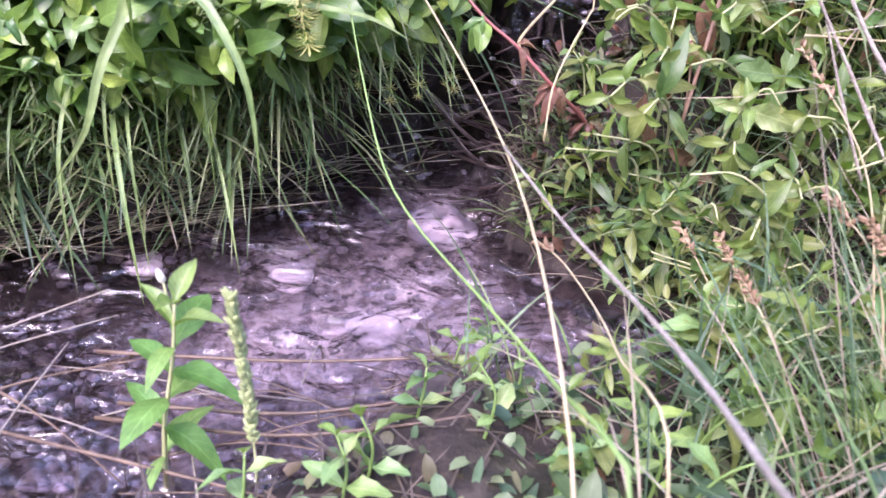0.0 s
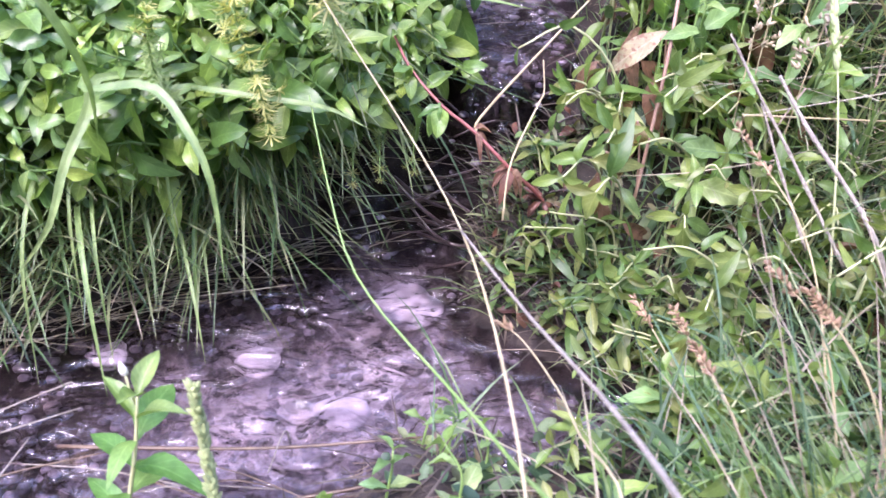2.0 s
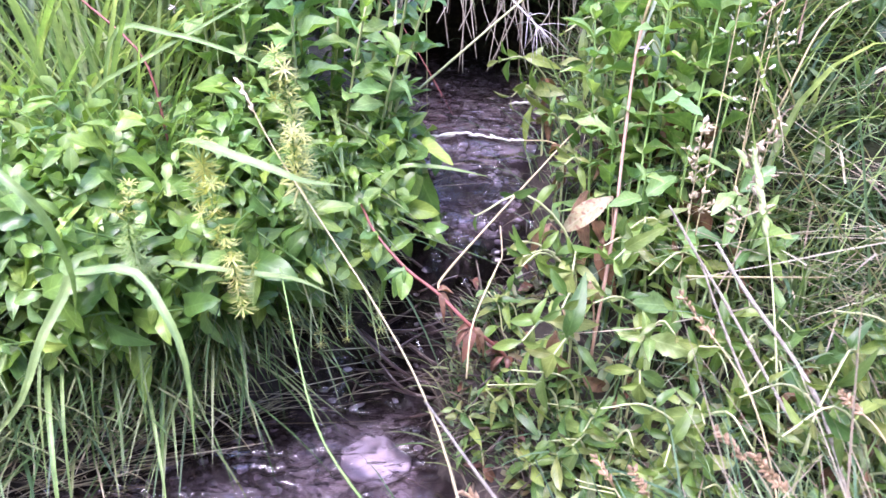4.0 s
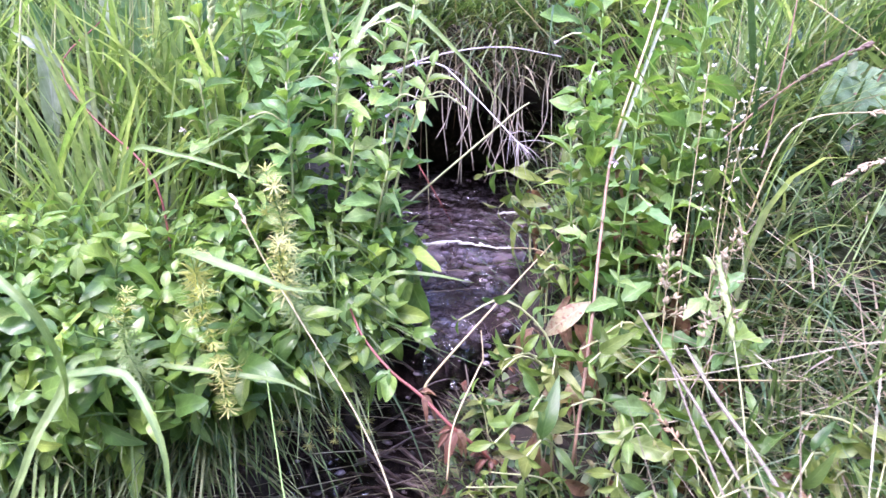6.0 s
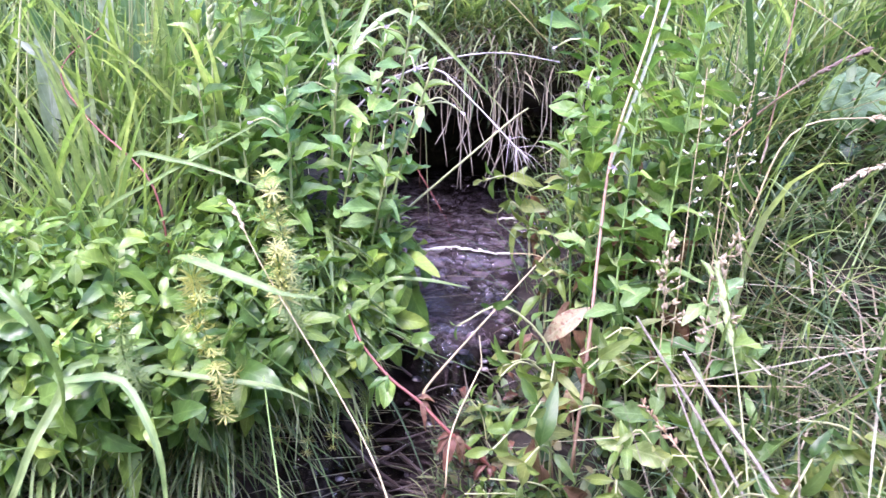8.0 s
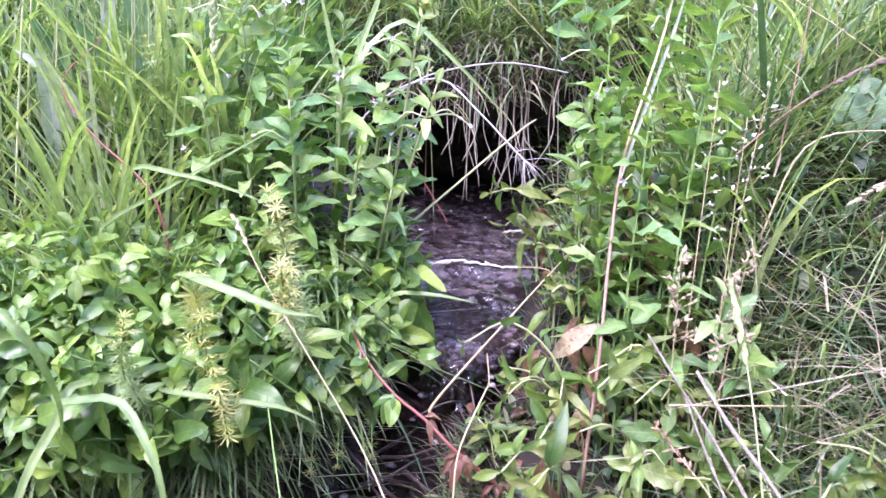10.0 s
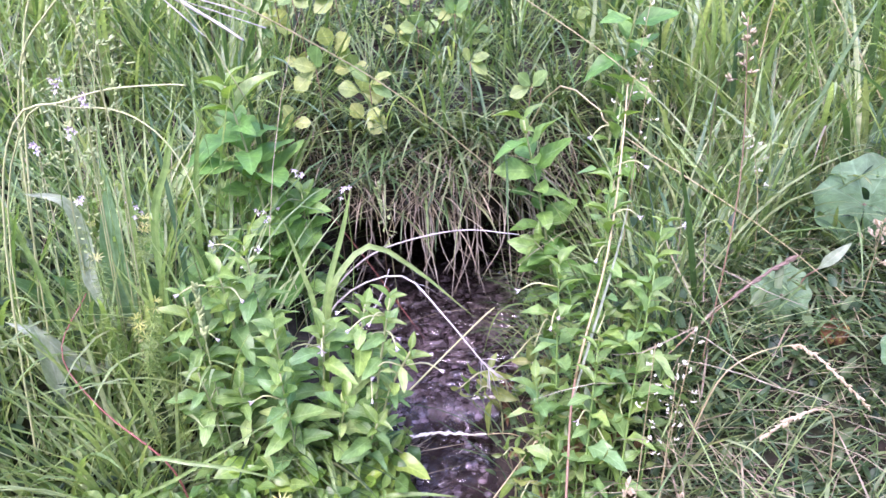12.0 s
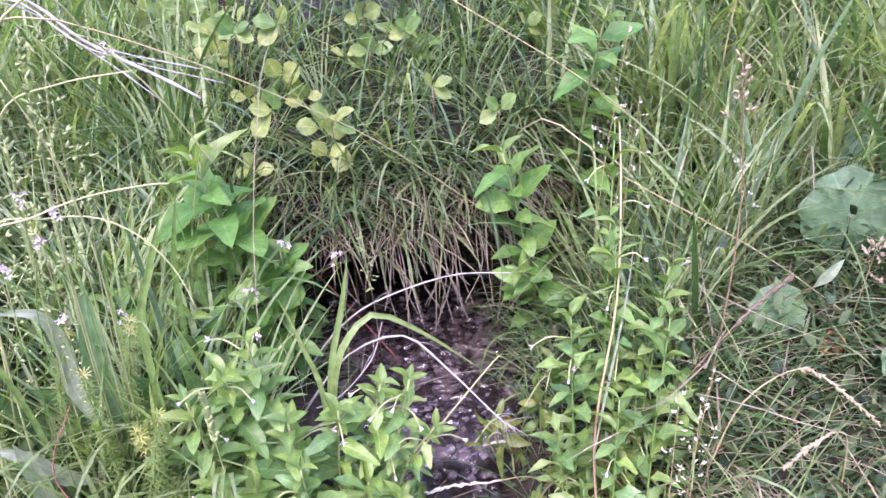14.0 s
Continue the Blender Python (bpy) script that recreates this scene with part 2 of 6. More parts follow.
M_darkstem = plain_material("dark stalk", [(0.06, 0.03, 0.025), (0.12, 0.06, 0.05)], 200, 0.5, 0.3)
M_water = water_material()

# ---- ground ----
CHANNEL = [(-1.6, .22), (-.6, .575), (-.24, .718), (-.15, .776), (-.058, .872), (.013, .938), (.085, .965), (.12, .99), (.11, 1.07),
           (.08, 1.15), (.01, 1.30), (.02, 1.45), (.10, 1.61), (.275, 1.57), (.35, 1.42), (.345, 1.30), (.31, 1.145), (.265, 1.08),
           (.26, .97), (.235, .94), (.18, .92), (.19, .83), (.25, .785), (.34, .745), (.41, .735), (.40, .70), (.313, .667),
           (.226, .632), (.145, .655), (.10, .56), (.04, .505), (-.09, .47), (-.6, .31), (-1.6, -.1)]


def step(a, b, v):
    s = np.clip((v - a) / (b - a), 0, 1)
    return s * s * (3 - 2 * s)


def shore(x, y):
    """Signed distance from the stream's edge: negative in the stream."""
    d = np.full(np.shape(x), 1e9)
    inside = np.zeros(np.shape(x), bool)
    for (ax, ay), (bx, by) in zip(CHANNEL, CHANNEL[1:] + CHANNEL[:1]):
        ux, uy = bx - ax, by - ay
        s = np.clip(((x - ax) * ux + (y - ay) * uy) / (ux * ux + uy * uy), 0, 1)
        d = np.minimum(d, np.hypot(x - ax - s * ux, y - ay - s * uy))
        cross = ((ay > y) != (by > y)) & (x < (bx - ax) * (y - ay) / ((by - ay) or 1e-9) + ax)
        inside ^= cross
    return np.where(inside, -d, d)


def ripple(x, y, k, seed):
    r = np.random.RandomState(seed)
    total = np.zeros(np.shape(x))
    for _ in range(9):
        a, f, ph = r.uniform(0, 6.28), k * r.uniform(0.5, 1.9), r.uniform(0, 6.28)
        total += np.sin((x * math.cos(a) + y * math.sin(a)) * f + ph)
    return total / 9 * 1.6


def water_level(x, y):
    return 0.015 + 0.215 * step(0.935, 0.985, y + 0.02 * np.sin(x * 40)) + 0.012 * step(0.99, 1.05, y) + 0.033 * step(1.065, 1.11, y + 0.01 * np.sin(x * 55 + 1)) + 0.11 * np.clip(y - 1.1, 0, 0.6)


def ground_height(x, y):
    x, y = np.asarray(x, float), np.asarray(y, float)
    d = shore(x, y)
    far = 1.1 * (1 - np.exp(-np.maximum(d, 0) / 1.1))
    level = 0.015 + 0.26 * step(0.80, 1.12, y)
    back = step(1.3, 1.5, y)
    left = (0.09 + 0.12 * back) * (1 - np.exp(-np.maximum(d, 0) / 0.02)) + (0.28 + 0.30 * step(1.2, 2.2, y)) * far
    right = 0.75 * np.minimum(far, 0.4) + 0.15 * np.maximum(far - 0.4, 0)
    # last term: unseen bank behind the camera, added to block light from the foreground
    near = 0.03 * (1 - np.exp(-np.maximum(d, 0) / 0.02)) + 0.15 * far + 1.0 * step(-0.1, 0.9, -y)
    wr = step(0.22, 0.40, x) * step(0.66, 0.72, y) * (1 - step(1.3, 1.5, y))
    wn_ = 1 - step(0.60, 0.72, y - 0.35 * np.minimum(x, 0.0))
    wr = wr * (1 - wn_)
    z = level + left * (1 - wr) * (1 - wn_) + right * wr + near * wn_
    z = z + (0.007 * ripple(x, y, 38, 3) + 0.004 * ripple(x, y, 110, 4)) * np.clip(d / 0.03, 0, 1)
    bed = water_level(x, y) - np.minimum(0.055, 0.010 - d * 0.45) + 0.006 * ripple(x, y, 70, 5) + 0.004 * ripple(x, y, 170, 6)
    return np.where(d < 0, bed, np.maximum(z, bed))


def mesh_object(name, verts, faces, material, uv=None, smooth=True, parent=None):
    me = bpy.data.meshes.new(name)
    me.from_pydata(verts, [], faces)
    if uv is not None:
        layer = me.uv_layers.new(name="UVMap")
        loops = np.empty(len(me.loops), int)
        me.loops.foreach_get("vertex_index", loops)
        layer.data.foreach_set("uv", np.asarray(uv, float)[loops].ravel())
    if smooth:
        me.polygons.foreach_set("use_smooth", [True] * len(me.polygons))
    me.materials.append(material)
    me.update()
    ob = new(name, me)
    if parent:
        ob.parent = parent
    return ob


def spaced(lo, hi, pitch, out):
    inner = list(np.arange(lo, hi, pitch))
    grow, p, a, b = [], pitch, lo, hi
    left, right = [], []
    while b < out:
        p *= 1.22
        a -= p
        b += p
        left.append(a)
        right.append(b)
    return np.array(left[::-1] + inner + right)


gx, gy = spaced(-0.75, 1.2, 0.011, 90), spaced(0.1, 2.1, 0.011, 90)
X, Y = np.meshgrid(gx, gy)
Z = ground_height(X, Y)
w, h = len(gx), len(gy)
ids = np.arange(w * h).reshape(h, w)
quads = np.stack([ids[:-1, :-1], ids[:-1, 1:], ids[1:, 1:], ids[1:, :-1]], -1).reshape(-1, 4)


def ground_material():
    """Wet soil near the stream's trench, mossy turf litter above it, bed silt paled as sky reflection."""
    m, nt = mat("ground")
    L = nt.links
    pos = nt.nodes.new("ShaderNodeNewGeometry").outputs["Position"]
    a = nd(nt, "ShaderNodeTexNoise", Scale=75.0, Detail=7.0, Roughness=0.7)
    b = nd(nt, "ShaderNodeTexNoise", Scale=11.0, Detail=4.0)
    for n in (a, b):
        L.new(pos, n.inputs["Vector"])
    soil = ramp(nt, [(0.3, (0.010, 0.007, 0.006)), (0.5, (0.026, 0.018, 0.014)), (0.68, (0.07, 0.052, 0.04))], a.outputs[0]).outputs[0]
    moss = ramp(nt, [(0.3, (0.012, 0.02, 0.006)), (0.7, (0.045, 0.065, 0.02))], a.outputs[0]).outputs[0]
    field = ramp(nt, [(0.3, (0.035, 0.065, 0.018)), (0.55, (0.085, 0.14, 0.035)), (0.75, (0.17, 0.20, 0.07))], a.outputs[0]).outputs[0]
    fa = nt.nodes.new("ShaderNodeAttribute")
    fa.attribute_name = "meadow"
    moss = mixc(nt, fa.outputs["Fac"], moss, field)
    vc = nt.nodes.new("ShaderNodeAttribute")
    vc.attribute_name = "turf"
    f = maths(nt, 'MAXIMUM', fa.outputs["Fac"], maths(nt, 'MULTIPLY', vc.outputs["Fac"], ramp(nt, [(0.35, (0, 0, 0)), (0.6, (1, 1, 1))], b.outputs[0]).outputs[0]))
    # silt far paler than its own grey-brown: reflected sky painted into the bed
    silt_glare = ramp(nt, [(0.3, (0.22, 0.17, 0.15)), (0.5, (0.64, 0.57, 0.56)), (0.7, (0.82, 0.77, 0.77))], a.outputs[0]).outputs[0]
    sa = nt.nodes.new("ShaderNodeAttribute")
    sa.attribute_name = "silt_glare"
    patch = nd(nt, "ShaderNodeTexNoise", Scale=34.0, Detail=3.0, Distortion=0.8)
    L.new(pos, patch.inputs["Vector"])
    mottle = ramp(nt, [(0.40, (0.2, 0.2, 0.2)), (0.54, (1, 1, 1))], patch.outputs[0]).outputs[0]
    col = mixc(nt, maths(nt, 'MULTIPLY', sa.outputs["Fac"], mottle), mixc(nt, f, soil, moss), silt_glare)
    bump = nd(nt, "ShaderNodeBump", Strength=1.0, Distance=0.005)
    L.new(a.outputs[0], bump.inputs["Height"])
    p = nd(nt, "ShaderNodeBsdfPrincipled", Roughness=0.8)
    L.new(col, p.inputs["Base Color"])
    L.new(bump.outputs[0], p.inputs["Normal"])
    L.new(p.outputs[0], nt.nodes.new("ShaderNodeOutputMaterial").inputs[0])
    return m


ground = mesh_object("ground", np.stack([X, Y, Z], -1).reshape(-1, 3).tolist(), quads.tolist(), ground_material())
edge = shore(X, Y)
turf = ground.data.attributes.new("turf", 'FLOAT', 'POINT')
turf.data.foreach_set("value", np.clip((edge - 0.05) / 0.15, 0, 1).ravel())
meadow = ground.data.attributes.new("meadow", 'FLOAT', 'POINT')
meadow.data.foreach_set("value", np.clip((edge - 0.9) / 0.8, 0, 1).ravel())
# silt mask, strongest mid-pool where the painted sky reflection is brightest
silt_glare = ground.data.attributes.new("silt_glare", 'FLOAT', 'POINT')
silt_glare.data.foreach_set("value", (np.clip((-edge - 0.015) / 0.06, 0, 1) * np.clip(0.9 + 1.1 * ripple(X, Y, 26, 8), 0, 1) * (0.06 + 0.94 * step(-0.14, 0.06, X)) * (1 - 0.93 * step(0.94, 0.96, Y)) * (1 - 0.8 * np.exp(-(X / 0.06) ** 2 - ((Y - 0.86) / 0.05) ** 2)) + 1.3 * np.exp(-((X - 0.10) / 0.075) ** 2 - ((Y - 0.715) / 0.065) ** 2)).ravel())
tagged(ground, "dark wet stream bank soil with mossy turf", "ground", kind="structure")

# water: one running sheet from the upper pool over the sill down into the lower pool
wx, wy = np.arange(-1.6, 0.5, 0.0065), np.arange(-0.1, 1.66, 0.0065)
WX, WY = np.meshgrid(wx, wy)
calm = 0.35 + 0.65 * np.clip(ripple(WX, WY, 9, 11) + 0.5, 0, 1)
WZ = water_level(WX, WY) + calm * (0.0006 * ripple(WX + 0.6 * WY, WY - 0.4 * WX, 95, 9) + 0.0001 * ripple(WX, WY, 210, 10))
keep = shore(WX, WY) < 0.03
wid = -np.ones(WX.shape, int)
wid[keep] = np.arange(keep.sum())
wq = np.stack([wid[:-1, :-1], wid[:-1, 1:], wid[1:, 1:], wid[1:, :-1]], -1).reshape(-1, 4)
wq = wq[(wq >= 0).all(1)]
water = mesh_object("water", np.stack([WX[keep], WY[keep], WZ[keep]], -1).tolist(), wq.tolist(), M_water)
tagged(water, "clear shallow rippling stream water reflecting the sky", "water", kind="structure")


# the turf that overhangs the hollow at the upper pool's head, added to shade it
def turf_top(x, y):
    return 0.555 + 0.42 * (y - 1.40) + 0.02 * ripple(x, y, 30, 15)


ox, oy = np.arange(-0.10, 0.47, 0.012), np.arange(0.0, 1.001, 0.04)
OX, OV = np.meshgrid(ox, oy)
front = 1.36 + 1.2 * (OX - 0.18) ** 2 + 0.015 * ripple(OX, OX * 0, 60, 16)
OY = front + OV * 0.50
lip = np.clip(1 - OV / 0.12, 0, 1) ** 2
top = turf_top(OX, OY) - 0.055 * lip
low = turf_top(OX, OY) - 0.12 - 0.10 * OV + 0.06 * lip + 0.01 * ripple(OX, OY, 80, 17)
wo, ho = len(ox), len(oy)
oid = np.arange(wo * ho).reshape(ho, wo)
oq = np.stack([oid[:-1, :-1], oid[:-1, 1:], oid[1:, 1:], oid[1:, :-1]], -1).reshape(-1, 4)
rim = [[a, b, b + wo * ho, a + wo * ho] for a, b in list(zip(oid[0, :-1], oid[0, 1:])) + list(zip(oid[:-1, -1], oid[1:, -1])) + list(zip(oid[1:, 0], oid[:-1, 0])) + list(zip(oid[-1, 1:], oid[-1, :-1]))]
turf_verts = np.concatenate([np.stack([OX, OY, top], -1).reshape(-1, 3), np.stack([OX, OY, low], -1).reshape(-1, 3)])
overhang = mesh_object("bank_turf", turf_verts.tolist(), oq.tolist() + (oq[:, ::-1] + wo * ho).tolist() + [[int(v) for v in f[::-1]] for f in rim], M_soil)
tagged(overhang, "turf overhanging the hollow above the pool, soil darkened as shade", "ground", kind="structure")


# ---- plant builders ----
rng = np.random.RandomState(7)


def leaf_mesh(name, length_seg, outline, fold, droop, twist, material, teeth=0.0, wave=0.0):
    """A unit leaf along +y, its upper side to +z: folded at the midrib, drooping, with an uneven margin."""
    rows, verts, uv, faces = length_seg, [], [], []
    for i in range(rows + 1):
        v = i / rows
        half = outline(v)
        if teeth and 0 < i < rows:
            half *= 1 + teeth * (1 if i % 2 else -1)
        z = -droop * v * v
        a = twist * v
        for u in (-1, -0.5, 0, 0.5, 1):
            x = u * half
            dz = abs(u) * half * fold + wave * math.sin(v * 9 + u * 2) * half * abs(u)
            verts.append((x * math.cos(a) - dz * math.sin(a), v * (1 - 0.25 * droop * v), z + dz * math.cos(a) + x * math.sin(a)))
            uv.append((0.5 + 0.5 * u, v))
    for i in range(rows):
        for j in range(4):
            a = i * 5 + j
            faces.append((a, a + 1, a + 6, a + 5))
    me = bpy.data.meshes.new(name)
    me.from_pydata(verts, [], faces)
    layer = me.uv_layers.new(name="UVMap")
    loops = np.empty(len(me.loops), int)
    me.loops.foreach_get("vertex_index", loops)
    layer.data.foreach_set("uv", np.asarray(uv)[loops].ravel())
    me.polygons.foreach_set("use_smooth", [True] * len(me.polygons))
    me.materials.append(material)
    return me


def ovate(wide, peak=0.4, stalk=0.08, blunt=0.80):
    def f(v):
        if v < stalk:
            return 0.022
        s = (v - stalk) / (1 - stalk)
        p = peak
        k = math.log(0.5) / math.log(p)
        return max(0.004, wide * math.sin(math.pi * min(1, s ** k)) ** blunt) if s < 1 else 0.006
    return f


def leaf_set(name, material, wide, peak, count=5, fold=0.35, droop=0.25, teeth=0.0, wave=0.12, seg=7, blunt=0.80):
    return [leaf_mesh(name, seg, ovate(wide * rng.uniform(0.8, 1.2), peak * rng.uniform(0.92, 1.08), 0.08, blunt), fold * rng.uniform(0.4, 1.4), droop * rng.uniform(0.1, 1.9),
                      rng.uniform(-0.35, 0.35), material, teeth, wave) for _ in range(count)]


L_mint = leaf_set("leaf", M_mint, 0.235, 0.45, 10, fold=0.4, droop=0.6, wave=0.35, seg=9, blunt=0.66)
L_mint_young = leaf_set("leaf", M_young, 0.23, 0.45, 5, fold=0.55, droop=0.4, seg=8)
L_herb = leaf_set("leaf", M_herb, 0.20, 0.42, 12, fold=0.5, droop=0.35, blunt=0.72, teeth=0.07, wave=0.42, seg=8)
L_broad = leaf_set("leaf", M_broad, 0.29, 0.42, 5, fold=0.4, droop=0.4, teeth=0.03, wave=0.2, seg=8)
L_berry_dark = leaf_set("leaflet", M_berry_dark, 0.38, 0.55, 4, fold=0.15, droop=0.2, wave=0.08, teeth=0.06, seg=11)
L_bank_young = leaf_set("leaf", M_bank, 0.19, 0.5, 4, fold=0.5, seg=8)
L_herb_young = leaf_set("leaf", M_young, 0.17, 0.4, 4, fold=0.7)
L_bank = leaf_set("leaf", M_bank, 0.165, 0.52, 8, fold=0.45, droop=0.75, wave=0.25, seg=8)
L_brown = leaf_set("leaf", M_brown, 0.19, 0.45, 4, fold=1.0, droop=0.8, wave=0.4)
L_dead = leaf_set("leaf", M_deadwet, 0.24, 0.45, 4, fold=1.2, droop=1.1, wave=0.5)
L_pale = leaf_set("leaf", M_pale, 0.20, 0.45, 3, fold=0.7, droop=0.5, wave=0.3)
L_spot = leaf_set("leaf", M_spot, 0.2, 0.42, 1, fold=0.2, wave=0.15)
L_straw = leaf_set("leaflet", M_straw_y, 0.41, 0.56, 4, fold=0.12, droop=0.18, wave=0.06, teeth=0.06, seg=11)
L_bed = leaf_set("leaf", M_bedstraw, 0.055, 0.5, 1, fold=0.1, wave=0, seg=3)
L_bright = leaf_set("leaf", M_broad, 0.18, 0.42, 4, fold=0.35, droop=0.45, wave=0.12, seg=8)
L_silver = leaf_set("leaf", M_silver, 0.16, 0.45, 3, fold=0.6, droop=0.6)


def part_ob(name, me, parent, m, label=""):
    ob = new(name, me)
    ob.parent = parent
    ob.matrix_basis = m
    if label:
        ob["label"] = label
    return ob


def tube(points, radii, sides=5):
    """Vertices and faces of a tapered tube along points."""
    pts = [Vector(p) for p in points]
    verts, faces = [], []
    for i, p in enumerate(pts):
        d = (pts[min(i + 1, len(pts) - 1)] - pts[max(i - 1, 0)]).normalized()
        e = d.cross(Vector((0.31, 0.87, 0.39))).normalized()
        f = d.cross(e)
        for k in range(sides):
            a = 2 * math.pi * k / sides
            verts.append(tuple(p + (e * math.cos(a) + f * math.sin(a)) * radii[i]))
    for i in range(len(pts) - 1):
        for k in range(sides):
            a, b = i * sides + k, i * sides + (k + 1) % sides
            faces.append((a, b, b + sides, a + sides))
    n = len(pts) * sides
    faces.append(tuple(range(sides))[::-1])
    faces.append(tuple(range(n - sides, n)))
    return verts, faces


def tube_mesh(name, points, radii, material, sides=5):
    v, f = tube(points, radii, sides)
    me = bpy.data.meshes.new(name)
    me.from_pydata(v, [], f)
    me.polygons.foreach_set("use_smooth", [True] * len(me.polygons))
    me.materials.append(material)
    return me


def glide(ctrl, n):
    """n + 1 points on a smooth curve through a few control points."""
    c = [Vector(p) for p in ctrl]
    if len(c) == 2:
        return [c[0].lerp(c[1], i / n) for i in range(n + 1)]
    c = [c[0] * 2 - c[1]] + c + [c[-1] * 2 - c[-2]]
    out, spans = [], len(c) - 3
    for i in range(n + 1):
        s = min(i / n * spans, spans - 1e-6)
        k, t = int(s), s - int(s)
        p0, p1, p2, p3 = c[k:k + 4]
        out.append(0.5 * (2 * p1 + (p2 - p0) * t + (2 * p0 - 5 * p1 + 4 * p2 - p3) * t * t + (3 * p1 - p0 - 3 * p2 + p3) * t ** 3))
    return out


def turned(at, up, out, size, roll=0.0):
    """The pose of a leaf at a point: its length along out, its face towards up."""
    y = Vector(out).normalized()
    x = y.cross(Vector(up)).normalized()
    z = x.cross(y)
    m = Matrix((x, y, z)).transposed().to_4x4()
    return Matrix.Translation(at) @ m @ Matrix.Rotation(roll, 4, 'Y') @ Matrix.Diagonal((size, size, size, 1))


def base(name, at, label, category, group=""):
    root = new(name)
    root.empty_display_size = 0.01
    root.location = at
    tagged(root, label, category, group)
    return root


def herb(name, label, group, at, ctrl, nodes, leaf, leaves, young, stem_mat=None, thick=0.0013, first=0.25, withered=0.0, flowers=0, splay=62, sideshoots=0, top_rosette=True):
    """A leafy stem with crossed pairs of leaves. ctrl: points of the stem relative to its foot."""
    root = base(name, at, label, "plant", group)
    pts = glide([(0, 0, -0.015)] + [tuple(c) for c in ctrl], 12)
    part_ob("stem", tube_mesh("stem", pts, [thick * (1.15 - 0.6 * i / 12) for i in range(13)], stem_mat or M_stem), root, Matrix())
    turn = rng.uniform(0, math.pi)
    for i in range(nodes):
        s = first + (1 - first) * i / max(1, nodes - 1)
        k = min(11, int(s * 12))
        p = pts[k].lerp(pts[k + 1], s * 12 - k)
        ax = (pts[k + 1] - pts[k]).normalized()
        e = ax.cross(Vector((0.3, 0.2, 0.93) if abs(ax.z) < 0.9 else (1, 0.1, 0))).normalized()
        f = ax.cross(e)
        turn += math.pi / 2 + rng.uniform(-0.25, 0.25)
        grow = 1.0 if s < 0.75 else 1.0 - 1.6 * (s - 0.75)
        lift = radians(splay if s < 0.85 else splay * 0.72)
        for side in (0, math.pi):
            a = turn + side + rng.uniform(-0.2, 0.2)
            rad = e * math.cos(a) + f * math.sin(a)
            lf = lift * rng.uniform(0.8, 1.25)
            out = rad * math.sin(lf) + ax * math.cos(lf)
            up = ax * math.sin(lf) - rad * math.cos(lf)
            if withered and s < 0.5 and rng.rand() < withered:
                me, lab, out = L_brown[rng.randint(len(L_brown))], "withered brown leaf", out + Vector((0, 0, -0.9))
            else:
                me, lab = (young if s > 0.86 and young else leaves)[rng.randint(len(young if s > 0.86 and young else leaves))], ""
            part_ob("leaf", me, root, turned(p, up, out, leaf * grow * rng.uniform(0.6, 1.25), rng.uniform(-0.45, 0.45)), lab)
    for i in range(flowers):
        s = rng.uniform(0.8, 1.0)
        k = min(11, int(s * 12))
        a = rng.uniform(0, 6.28)
        d = Vector((math.cos(a), math.sin(a), rng.uniform(-0.1, 0.7)))
        p0 = pts[k]
        reach = rng.uniform(0.025, 0.05)
        p1, p2 = p0 + d * reach * 0.6, p0 + d * reach + Vector((0, 0, -0.012))
        pod = part_ob("flower_stalk", tube_mesh("flower_stalk", glide([p0, p1, p2], 5), [0.0007, 0.0009, 0.001, 0.001, 0.001, 0.0008], M_stempale, 4), root, Matrix(), "slender pale green pod")
        fl = bloom_mesh[rng.randint(len(bloom_mesh))]
        q = (p2 - p1).to_track_quat('Z', 'Y').to_matrix().to_4x4()
        part_ob("flower", fl, pod, Matrix.Translation(p2) @ q @ Matrix.Diagonal((0.0048,) * 3 + (1,)), "small pale pink flower")
    return root


def bloom(open_):
    """A small four-petalled flower opening along +z."""
    verts, faces = [], []
    for k in range(4):
        a = k * math.pi / 2
        ca, sa = math.cos(a), math.sin(a)
        b = len(verts)
        for r, wd, z in ((0.08, 0.10, 0), (0.25, 0.16, 0.5), (0.25 + open_ * 0.5, 0.24, 0.9), (0.35 + open_, 0.12, 1.0)):
            for sgn in (-1, 1):
                verts.append((ca * r - sa * wd * sgn, sa * r + ca * wd * sgn, z))
        for i in range(3):
            j = b + 2 * i
            faces.append((j, j + 1, j + 3, j + 2))
    me = bpy.data.meshes.new("flower")
    me.from_pydata(verts, [], faces)
    me.materials.append(M_flower)
    return me


bloom_mesh = [bloom(0.1), bloom(0.35), bloom(0.6)]


